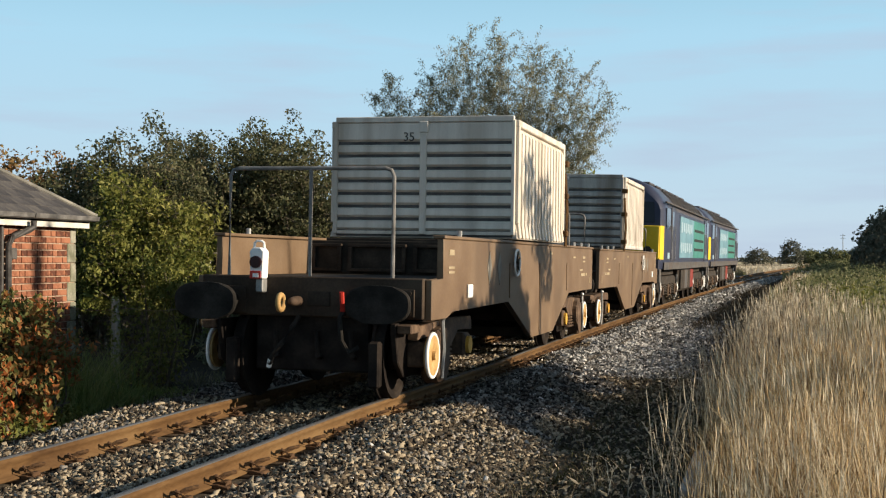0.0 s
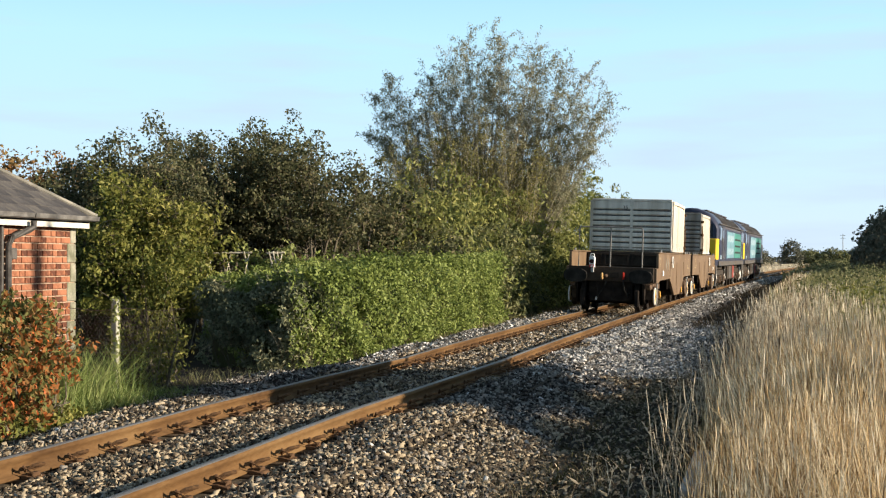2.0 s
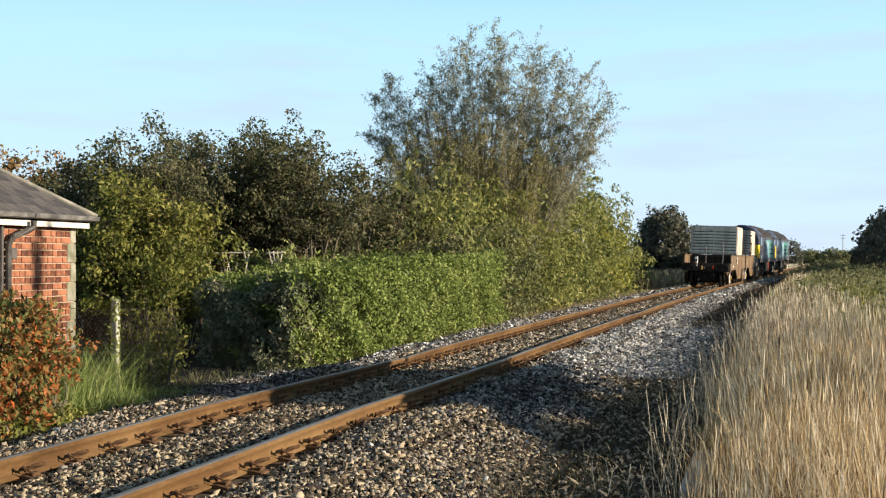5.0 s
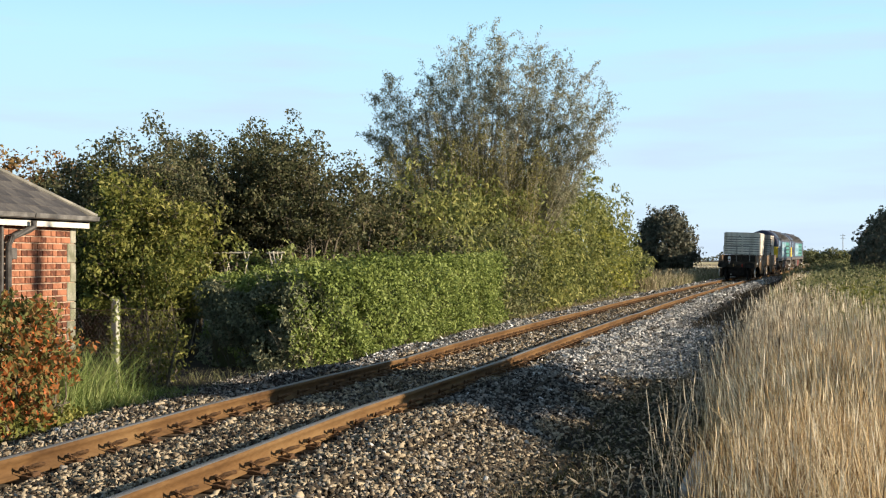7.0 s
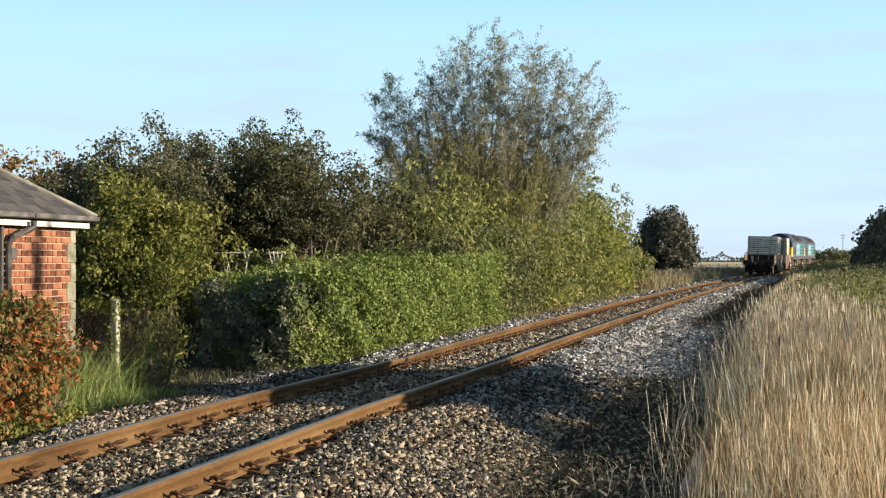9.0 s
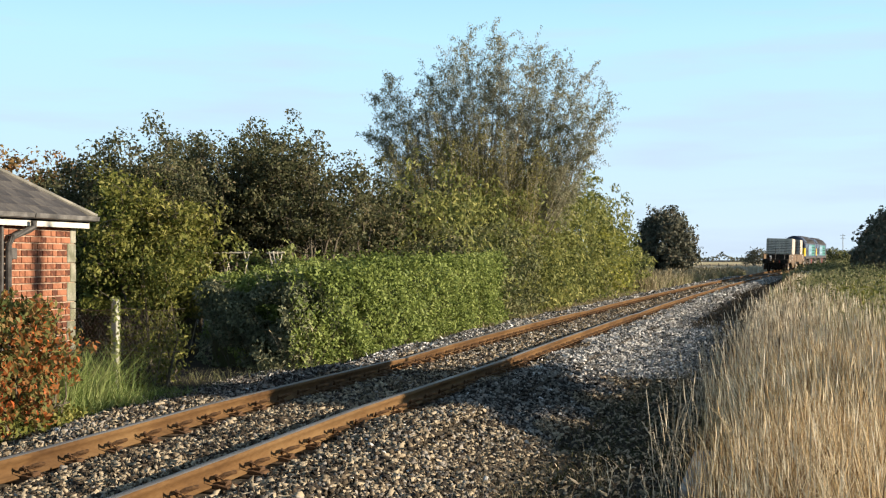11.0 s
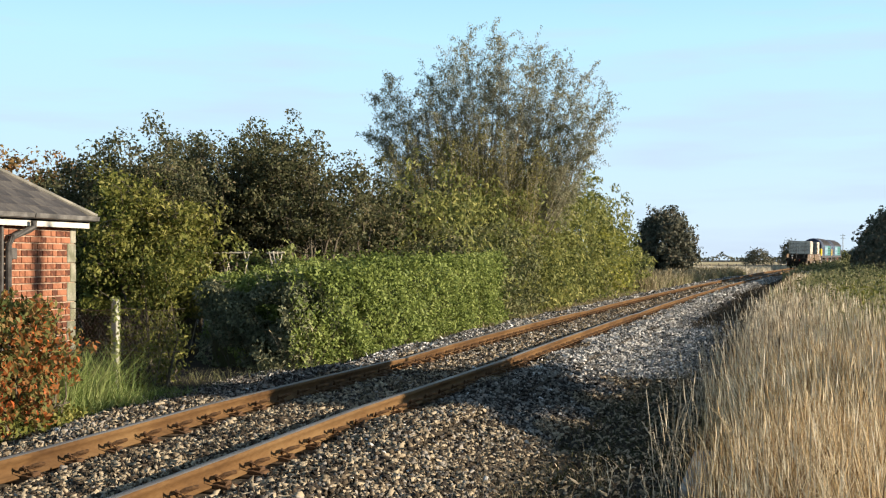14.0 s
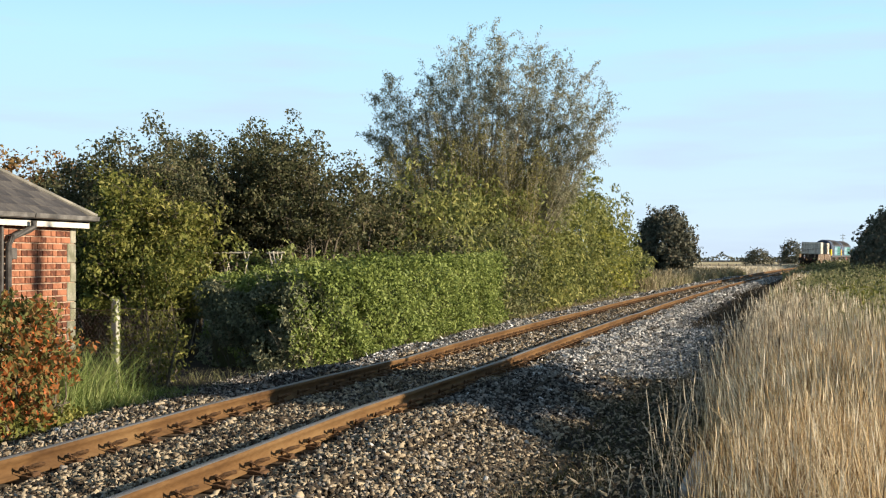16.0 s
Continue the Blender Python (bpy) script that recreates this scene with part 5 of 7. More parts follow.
def shrub(name, label, category, base, blobs, n, leaf_mat, leaf_size, stems=10, aspect=0.55, mat_bark=None, holes=0.22, up=None, thick=0.4, rough=0.26, clump=0.0, per=26):
    """A bush: leaves in the uneven outer layer of several merged lobes (x, y, z, rx, ry, rz) round the base, and its stems."""
    th = tagged(new(name), label, category)
    th.location = base
    vol = np.array([b[3] * b[4] + b[4] * b[5] + b[3] * b[5] for b in blobs])
    pick = rng.choice(len(blobs), n, p=vol / vol.sum())
    B = np.array(blobs)[pick]
    D = rng.normal(size=(n, 3))
    D /= np.linalg.norm(D, axis=1, keepdims=True)
    ph = B[:, 0] * 1.7 + B[:, 1] * 2.3
    bump = 1 + rough * (np.sin(D[:, 0] * 5 + ph) * np.sin(D[:, 1] * 6 + ph * 2) + 0.7 * np.sin(D[:, 2] * 9 + ph * 3) * np.sin(D[:, 0] * 11 + ph) + 0.5 * np.sin(D[:, 1] * 17 + D[:, 2] * 13 + ph))
    rad = (1 - thick * rng.random(n) ** 1.6 + 0.02 * rng.standard_exponential(n)) * bump
    C = B[:, :3] + D * rad[:, None] * B[:, 3:]
    # clear what lies deep inside another lobe, open some gaps
    keep = np.ones(n, bool)
    for b in blobs:
        q = (C - np.array(b[:3])) / np.array(b[3:])
        keep &= (q ** 2).sum(1) > 0.42 ** 2 + 0.1
    gap = np.sin(C[:, 0] * 3.1 + ph) + np.sin(C[:, 1] * 3.7 - ph) + np.sin(C[:, 2] * 4.3 + 2 * ph)
    keep &= ~((gap > 1.75) & (rng.random(n) < holes * 4))
    keep &= C[:, 2] > 0.02
    C, D = C[keep], D[keep]
    if clump:                                       # leaves gather in tufts round every per-th place
        P = C[::per] + rng.normal(0, clump * 0.3, C[::per].shape)
        C, D = clump_leaves(P, clump, per, 0.8)
        ok = C[:, 2] > 0.02
        C, D = C[ok], D[ok]
    N = D + rng.normal(size=C.shape) * 0.75
    part("foliage", leaf_mesh("foliage", C, N, leaf_size, leaf_mat, aspect, up=up), None, th)
    lines = []
    for k in range(stems):
        b = blobs[rng.integers(len(blobs))]
        tip = np.array(b[:3]) + np.clip(rng.normal(0, 0.35, 3), -0.6, 0.6) * np.array(b[3:])
        tip[2] = max(tip[2], 0.3)
        foot = np.array((b[0] * 0.6 + rng.normal(0, 0.15), b[1] * 0.6 + rng.normal(0, 0.15), -0.05))
        mid = (foot + tip) / 2 + rng.normal(0, 0.1, 3)
        r = 0.012 + 0.012 * rng.random() * max(b[5], 1)
        lines.append([(foot, r), (mid, r * 0.75), (tip, r * 0.35), (tip + (tip - mid) * 0.12, 0.004)])
    part("stem", stems_mesh("stem", lines, mat_bark or M["bark"]), None, th)
    return th


def blades(name, label, category, X, Y, h, w, mat, lean=0.18, plume=0.0, z=None, wind=(0.0, 0.0)):
    """Upright grass: tapered bent blades, some with a seed head."""
    n = len(X)
    z0 = np.full(n, GROUND) if z is None else z
    H = h * rng.uniform(0.55, 1.12, n)
    a = rng.uniform(0, 2 * np.pi, n)
    L = lean * H * rng.lognormal(0, 0.5, n)
    dx, dy = np.cos(a) * L + wind[0] * H, np.sin(a) * L + wind[1] * H
    b = rng.uniform(0, np.pi, n)
    W = w * rng.uniform(0.6, 1.4, n)
    wx, wy = np.cos(b) * W, np.sin(b) * W
    rows = []
    for f, ww in ((0.0, 1.0), (0.55, 0.8), (1.0, 0.12)):
        g = f ** 1.8
        x, y, zz = X + dx * g, Y + dy * g, z0 + H * f - 0.15 * L * g
        rows.append(np.stack((x - wx * ww, y - wy * ww, zz), 1))
        rows.append(np.stack((x + wx * ww, y + wy * ww, zz), 1))
    V = np.stack(rows, 1).reshape(-1, 3)
    F = (np.arange(n)[:, None, None] * 6 + np.array([[0, 1, 3, 2], [2, 3, 5, 4]])[None]).reshape(-1, 4)
    if plume:
        k = np.where(rng.random(n) < plume)[0]
        m = len(k)
        tip = np.stack((X[k] + dx[k], Y[k] + dy[k], z0[k] + H[k] - 0.15 * L[k]), 1)
        D = np.stack((dx[k] * 0.8 / np.maximum(H[k], 0.1), dy[k] * 0.8 / np.maximum(H[k], 0.1), np.ones(m)), 1) * rng.uniform(0.09, 0.2, m)[:, None]
        S = np.stack((np.cos(b[k]), np.sin(b[k]), np.zeros(m)), 1) * (w * rng.uniform(1.2, 2.4, m))[:, None]
        P = np.stack((tip - D * 0.5, tip + S, tip + D * 0.8, tip - S), 1).reshape(-1, 3)
        F = np.concatenate((F, len(V) + np.arange(m)[:, None] * 4 + np.array([[0, 1, 2, 3]])))
        V = np.concatenate((V, P))
    return tagged(new(name, mesh_np(name, V, F, [mat])), label, category, kind="stuff")


def strew(s0, s1, o0, o1, per_m2, clump=0.5, seed=0):
    """Random places between two stations and offsets, gathered in tufts."""
    n = int((s1 - s0) * (o1 - o0) * per_m2)
    s, o = rng.uniform(s0, s1, n), rng.uniform(o0, o1, n)
    tuft = np.sin(s * 2.3 + seed) * np.sin(o * 2.9 + seed * 2) + 0.6 * np.sin(s * 5.1 + o * 4.3)
    keep = rng.random(n) < np.clip(1 - clump + clump * (tuft + 0.6), 0.05, 1)
    return line_np(s[keep], o[keep])


# hedge along the garden: a clipped block of leaves over a solid dark core
def hedge():
    s0, s1, o0, o1, zt = 19.15, 33.0, -5.1, -2.5, 1.36
    th = tagged(new("garden_hedge"), "dense clipped green hedge beside the ballast", "hedge")
    n = 66000
    face = rng.choice(4, n, p=[0.5, 0.2, 0.24, 0.06])
    u, v, d = rng.random(n), rng.random(n), rng.random(n) ** 1.5 * 0.3 - 0.05 * rng.standard_exponential(n)
    H = zt - GROUND
    s = np.where(face == 1, s0 + d, np.where(face == 3, s1 - d, s0 + u * (s1 - s0)))
    o = np.where(face == 0, o1 - d, np.where(face == 2, o0 + v * (o1 - o0), o0 + u * (o1 - o0)))
    z = np.where(face == 2, zt - d, GROUND + 0.04 + np.where(face == 2, 0, v) * H)
    wob = 0.17 * np.sin(s * 1.1) * np.sin(z * 2.5 + s * 0.6) + 0.07 * np.sin(s * 3.7 + z * 3) + 0.07 * np.sin(s * 8 + z * 7) + 0.06 * np.sin(s * 13 - z * 11)
    rnd = np.clip((z - (zt - 0.35)) / 0.35, 0, 1) ** 2 * 0.22
    o = np.where(face == 0, o + wob - rnd + 0.25 * np.clip((0.5 - z) / 0.9, 0, 1) * 0.6, o)
    s = np.where(face == 1, s + 0.16 * np.sin(o * 2.1 + z * 2) + 0.2 * np.sin(o * 4.3 + 1) * np.sin(z * 3.9 + 2) + 0.1 * np.sin(o * 9 + z * 7) + 2.2 * rnd, s)
    z = np.where(face == 2, z - 0.24 * np.clip((s0 + 0.7 - s) / 0.7, 0, 1) ** 2 + 0.05 * np.sin(s * 2.3) + 0.04 * np.sin(o * 5 + s) + 0.10 * np.sin(s * 0.55 + 1), z)
    z = GROUND + (z - GROUND) * (0.93 + 0.21 * (s - s0) / (s1 - s0)) * (1 - 0.09 * np.clip((o1 - o) / 2.4, 0, 1))
    s = np.where(s < s0 + 1.5, s + 0.32 * (o1 - o), s)          # the end falls back from its corner
    cor = np.clip((s0 + 1.6 - s) / 1.6, 0, 1) ** 2 * np.clip((o - (o1 - 0.8)) / 0.8, 0, 1)
    o = o - cor * 0.6
    deep = np.sin(s * 2.9 + z * 1.7) * np.sin(z * 4.1 - s * 0.8) + 0.8 * np.sin(s * 6.3 + 1.3 * z) * np.sin(z * 7.7 + o * 3 + s) + 0.5 * np.sin(o * 4.7 + z * 3)
    thin = (deep > 0.75) & (rng.random(n) < 0.75)
    s, o, z, face, n = s[~thin], o[~thin], z[~thin], face[~thin], int((~thin).sum())
    x, y = line_np(s, o)
    h = np.interp(s, _st, _hd)
    out = np.stack((np.where(face == 0, 1, 0) * np.cos(h), np.where(face == 1, -1.0, np.where(face == 3, 1.0, 0.0)), np.where(face == 2, 1.0, 0.15)), 1)
    C = np.stack((x, y, z), 1)
    # Leaves at the unlit end take the duller colour that stands for shade.
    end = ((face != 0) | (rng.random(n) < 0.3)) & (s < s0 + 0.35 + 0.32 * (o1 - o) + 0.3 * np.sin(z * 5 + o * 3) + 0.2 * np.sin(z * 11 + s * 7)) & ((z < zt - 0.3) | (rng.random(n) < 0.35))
    for name_, sel, mat, size, lab in (("foliage", ~end, "leaf_hedge", 0.09, ""), ("end_growth", end, "leaf_hedge_shade", 0.08, "hedge end in duller leaves for its shade")):
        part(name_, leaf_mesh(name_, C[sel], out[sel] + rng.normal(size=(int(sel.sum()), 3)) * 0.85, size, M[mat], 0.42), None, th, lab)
    lines = []
    for k in range(60):                             # bare suckers and dead twigs standing out of the end
        so = rng.uniform(o0, o1 - 0.3)
        p = on_line(s0 + 0.32 * (o1 - so) + rng.uniform(-0.25, 0.5), so, GROUND)
        lines.append(limb(p, (rng.normal(0, 0.3), rng.normal(-0.15, 0.2), 1.0), rng.uniform(0.4, 1.3), 0.007, 0.0, 0.1, 6))
    tagged(part("dead_growth", stems_mesh("dead_growth", lines, M["bark"], 4), None, th, "bare brown twigs at the hedge's end"), kind="stuff")
    bm = bmesh.new()
    # Solid core whose dark colour stands for the shade inside the hedge.
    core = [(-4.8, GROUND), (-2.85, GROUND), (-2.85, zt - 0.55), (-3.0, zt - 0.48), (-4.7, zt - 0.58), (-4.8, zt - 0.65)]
    part("shade_core", sweep(core[::-1], s0 + 0.75, s1 - 0.35, 0.6, M["leaf_dark"], "shade_core", closed=True), None, th, "solid dark core standing for the shaded inside")
    return th


hedge()

# trees behind the house and the garden
tree("apple_tree", "light green apple tree behind the wire fence", "tree", spot(-0.245, 24.6, GROUND), (1.35, 1.2), 3.75, 11, M["bark"], M["leaf_apple"], 0.1, 0.25, 40, 0.055, 8, 5, 0.45, 0.2, low=0.8)
tree("apple_tree", "light green apple tree behind the wire fence", "tree", spot(-0.212, 25.4, GROUND), (0.9, 0.9), 3.35, 9, M["bark"], M["leaf_apple"], 0.11, 0.27, 34, 0.05, 8, 4, 0.5, 0.15, low=0.7)
tree("hawthorn_tree", "tall dark green hawthorn behind the garden", "tree", spot(-0.168, 29, GROUND), (1.6, 1.2), 4.85, 10, M["bark"], M["leaf_thorn"], 0.082, 0.27, 50, 0.06, 8, 5, 0.6, 0.32, low=2.3, shape=0.2)
tree("hawthorn_tree", "dark hawthorn with sky showing through", "tree", spot(-0.108, 29, GROUND), (1.6, 1.2), 4.85, 10, M["bark"], M["leaf_thorn"], 0.082, 0.25, 42, 0.06, 8, 4, 0.6, 0.32, low=2.3, shape=0.2)
tree("hawthorn_tree", "tall dark green hawthorn behind the garden", "tree", spot(-0.138, 31, GROUND), (1.4, 1.2), 5.1, 9, M["bark"], M["leaf_thorn"], 0.082, 0.27, 46, 0.06, 8, 4, 0.6, 0.35, low=2.0, shape=0.2)
tree("hawthorn_tree", "low dark hawthorn beside the willow", "tree", spot(-0.064, 31, GROUND), (1.4, 1.2), 4.15, 9, M["bark"], M["leaf_thorn"], 0.10, 0.28, 36, 0.06, 8, 4, 0.6, 0.1)
tree("hawthorn_tree", "tall dark green hawthorn behind the house", "tree", spot(-0.228, 26.5, GROUND), (1.4, 1.2), 4.6, 10, M["bark"], M["leaf_thorn"], 0.082, 0.28, 50, 0.06, 8, 5, 0.6, 0.1, shape=0.3)
tree("hawthorn_tree", "tall dark green hawthorn behind the garden", "tree", spot(-0.195, 30, GROUND), (1.5, 1.2), 5.0, 10, M["bark"], M["leaf_thorn"], 0.082, 0.28, 50, 0.06, 8, 5, 0.6, 0.25, shape=0.25)
tree("hawthorn_tree", "dark green hawthorn behind the house corner", "tree", spot(-0.272, 27, GROUND), (1.5, 1.2), 4.3, 10, M["bark"], M["leaf_thorn"], 0.082, 0.28, 52, 0.06, 8, 5, 0.6, 0.15, shape=0.25)
# Bush made up to darken the shaded hollow under the apple trees.
shrub("shade_bush", "dark bush standing in for shade behind the fence", "bush", spot(-0.262, 27.0, GROUND), [(0, 0, 0.8, 1.3, 0.8, 0.95), (0.8, 0.2, 0.7, 0.8, 0.7, 0.8), (-0.9, 0.2, 0.7, 0.8, 0.7, 0.85)], 3200, M["leaf_dark"], 0.13, 14, 0.5)
tree("thorn_bush", "bush with russet autumn leaves behind the house", "bush", spot(-0.33, 30, GROUND), (2.2, 1.5), 4.4, 12, M["bark"], M["leaf_rust"], 0.10, 0.3, 40, 0.05, 8, 5, 0.6, 0.1, shape=0.25)
# Background bushes; their dark leaves also stand for the shaded trunk space.
for side, ahead in ((-0.22, 33), (-0.155, 34), (-0.10, 35), (-0.045, 36)):
    tree("thorn_bush", "dense dark thorn bush at back of garden", "bush", spot(side, ahead, GROUND), (1.7, 1.2), 4.2, 12, M["bark"], M["leaf_dark"], 0.15, 0.36, 20, 0.05, 7, 4, 0.6, 0.05)

# the big willow: stems fan up to an uneven crown, and fine leaves trail from the shoots
def sprays(lines, C, N, twig, leaves, scatter):
    """Leaves along a twig."""
    m = rng.poisson(leaves)
    k = len(twig) - 1
    u = rng.random(m) ** 0.8 * k
    iu = np.minimum(u.astype(int), k - 1)
    Q = np.array([p for p, r in twig])
    lines.append(twig)
    C.append(Q[iu] * (1 - (u - iu))[:, None] + Q[iu + 1] * (u - iu)[:, None] + rng.normal(0, scatter, (m, 3)))
    N.append(rng.normal(size=(m, 3)) + np.array((0.3, -0.2, 0.3)))


def bowed(foot, tip, bow, r, seg=9):
    """A tapered stem from foot to tip, bowed."""
    out = []
    for q in range(seg + 1):
        u = q / seg
        p = foot * (1 - u) ** 2 + 2 * bow * u * (1 - u) + tip * u * u + rng.normal(0, 0.03, 3) * (q > 0)
        out.append((p, max(r * (1 - 0.88 * u), 0.006)))
    return out


def along(line, g):
    k = len(line) - 1
    i = min(int(g * k), k - 1)
    f = g * k - i
    return line[i][0] * (1 - f) + line[i + 1][0] * f, line[i][1]


def willow_tree():
    global rng
    rng = np.random.default_rng(77)
    th = tagged(new("willow_tree"), "tall many-stemmed grey-green willow", "tree")
    th.location, th.rotation_euler = spot(0.036, 45, GROUND), (0, 0, radians(14.425))
    lines, C, N = [], [], []
    stems = 46
    for k in range(stems):
        dx = -4.3 + 8.6 * ((k * 0.618 + 0.07) % 1.0)
        dy = rng.uniform(-1.9, 1.9) * math.sqrt(1 - (dx / 5.0) ** 2)
        crown = np.interp(dx, [-4.1, -3.6, -2.8, -1.8, -0.8, 0.0, 0.7, 1.3, 2.3, 3.0, 3.6, 4.1], [7.4, 8.2, 7.5, 8.6, 9.6, 10.25, 9.3, 8.9, 9.5, 8.3, 8.1, 7.0])
        tip = np.array((dx, dy, crown * (1 - 0.03 * abs(dy)) * (rng.uniform(0.93, 1.0) if k % 3 else rng.uniform(0.68, 0.85))))
        foot = np.array((dx * 0.25 - 0.4 + rng.normal(0, 0.1), dy * 0.2, -0.05))
        st = bowed(foot, tip, np.array((dx * 0.55, dy * 0.5, tip[2] * 0.5)) + rng.normal(0, 0.15, 3), 0.07 * rng.uniform(0.7, 1.15))
        lines.append(st)
        for j in range(13):
            g = 0.34 + 0.66 * (j + rng.random()) / 13
            p, r = along(st, g)
            b = rng.uniform(0, 2 * math.pi)
            br = limb(p, (math.cos(b) * 0.55 + dx * 0.08, math.sin(b) * 0.55, 1.0), rng.uniform(0.6, 1.25) * (1.25 - 0.5 * g), max(r * 0.45, 0.008), 0.02, 0.12, 5)
            if br[-1][0][2] > crown + 0.45:
                continue
            lines.append(br)
            for q in range(5):
                p2, r2 = along(br, (q + 0.5 + 0.5 * rng.random()) / 5)
                d2 = rng.normal(size=3) * (0.9, 0.9, 0.35) + np.array((math.cos(b) * 0.3, math.sin(b) * 0.3, 0.75))
                sprays(lines, C, N, limb(p2, d2, rng.uniform(0.35, 0.85), 0.005, -0.05, 0.14, 4), 36, 0.055)
    part("trunk", stems_mesh("trunk", lines, M["pale_bark"], 3), None, th)
    part("crown", leaf_mesh("crown", np.concatenate(C), np.concatenate(N), 0.115, M["leaf_willow"], 0.2, up=(0, 0, -0.5)), None, th)


willow_tree()


def osier_stand(label, side, ahead, half, depth, tops, shoots, leaves=24):
    """Close upright shoots with small leaves; tops gives heights across its width."""
    th = tagged(new("osier_stand"), label, "shrub")
    th.location, th.rotation_euler = spot(side, ahead, GROUND), (0, 0, radians(14.425))
    lines, C, N = [], [], []
    for k in range(shoots):
        x, y = rng.uniform(-half, half), rng.normal(0, depth)
        h = np.interp(x / half, np.linspace(-1, 1, len(tops)), tops) * rng.uniform(0.62, 1.05)
        st = bowed(np.array((x * 0.8, y, -0.05)), np.array((x + rng.normal(0, 0.3), y + rng.normal(0, 0.2), h)), np.array((x * 0.85, y, h * 0.5)), rng.uniform(0.012, 0.032), 6)
        lines.append(st)
        for j in range(6):
            p, r = along(st, 0.25 + 0.75 * (j + rng.random()) / 6)
            b = rng.uniform(0, 6.28)
            sprays(lines, C, N, limb(p, (math.cos(b) * 0.4, math.sin(b) * 0.4, 1.0), rng.uniform(0.35, 0.7), 0.006, 0.0, 0.1, 4), leaves, 0.07)
    part("stem", stems_mesh("stem", lines, M["pale_bark"], 3), None, th)
    part("foliage", leaf_mesh("foliage", np.concatenate(C), np.concatenate(N), 0.1, M["leaf_osier"], 0.32, up=(0, 0, 0.6)), None, th)


osier_stand("upright olive osier shoots at the willow's foot", 0.008, 43.5, 3.1, 0.7, (4.2, 5.4, 6.0, 6.4, 6.3, 6.0, 5.2), 230, 21)
osier_stand("low olive osier shoots behind the hedge", -0.045, 38.0, 1.5, 0.4, (2.8, 3.3, 3.5, 3.6, 3.8), 70, 26)

# shrubs that run on along the line
for k, (s, o, zt, w) in enumerate(((34.0, -5.3, 3.1, 1.9), (38, -5.3, 4.5, 2.1), (42.5, -5.4, 5.2, 2.3), (47, -5.5, 5.5, 2.4), (52, -5.7, 5.8, 2.7), (58, -6.0, 6.3, 2.8), (64, -6.4, 6.3, 2.8), (70, -6.6, 5.3, 2.5))):
    p = on_line(s, o, GROUND)
    H = zt - GROUND
    blobs = [(0, 0, H * 0.45, w, w, H * 0.5), (w * 0.5, -w * 0.6, H * 0.32, w * 0.75, w * 0.7, H * 0.38), (-w * 0.3, w * 0.6, H * 0.62, w * 0.7, w * 0.7, H * 0.36), (w * 0.35, w * 0.5, H * 0.4, w * 0.7, w * 0.8, H * 0.42), (w * 0.75, 0.1, H * 0.2, w * 0.55, w * 0.8, H * 0.24)]
    shrub("willow_shrub", "yellow-green trackside willow shrub", "shrub", p, blobs, 11500, M["leaf_shrub"], 0.13 + 0.0014 * s, 40 if s < 50 else 24, 0.36, M["bark"], up=(0, 0, 0.6), holes=0.3, thick=0.6, rough=0.3, clump=0.3 + 0.002 * s)

for s, o, zt, w in ((32.6, -4.0, 1.9, 1.0), (34.6, -3.7, 2.3, 1.2), (37.0, -3.7, 2.9, 1.3), (39.8, -3.8, 3.2, 1.4), (43.5, -3.9, 3.4, 1.5)):
    H = zt - GROUND
    shrub("trackside_shrub", "dull green trackside shrub over brown twigs", "shrub", on_line(s, o, GROUND), [(0, 0, H * 0.48, w, w * 1.2, H * 0.5), (w * 0.35, -w * 0.7, H * 0.3, w * 0.7, w * 0.8, H * 0.34), (w * 0.3, w * 0.6, H * 0.36, w * 0.7, w * 0.8, H * 0.38), (w * 0.55, 0, H * 0.16, w * 0.55, w, H * 0.2)], 7000, M["leaf_shrub" if s > 38 else "leaf_verge"], 0.13, 40, 0.4, M["bark"], up=(0, 0, 0.4), thick=0.55, clump=0.24)
shrub("elder_shrub", "yellow-green elder shrub behind the hedge", "shrub", spot(-0.052, 36, GROUND), [(0, 0, 1.6, 0.9, 0.8, 1.25), (0.6, 0.2, 1.3, 0.6, 0.6, 1.0), (-0.6, 0.1, 1.3, 0.6, 0.6, 1.1)], 4200, M["leaf_shrub"], 0.13, 20, 0.45, M["pale_bark"])
shrub("ivy_clump", "glossy dark ivy growing over the hedge's end", "ivy", spot(0.004, 33.6, GROUND), [(0, 0, 1.5, 0.45, 0.4, 0.95), (0.35, 0.1, 1.2, 0.4, 0.4, 0.9)], 1800, M["leaf_thorn"], 0.12, 8, 0.8)
shrub("golden_shrub", "small shrub with bright yellow leaves beside the track", "shrub", on_line(58, -3.3, GROUND), [(0, 0, 1.6, 0.8, 1.1, 1.4), (0.1, 0.8, 1.0, 0.7, 0.9, 0.9), (-0.3, 0.6, 2.6, 0.7, 0.8, 0.9), (0, -1.0, 2.2, 0.6, 0.7, 0.8)], 2600, M["leaf_gold"], 0.17, 12, 0.45, M["pale_bark"], clump=0.3)

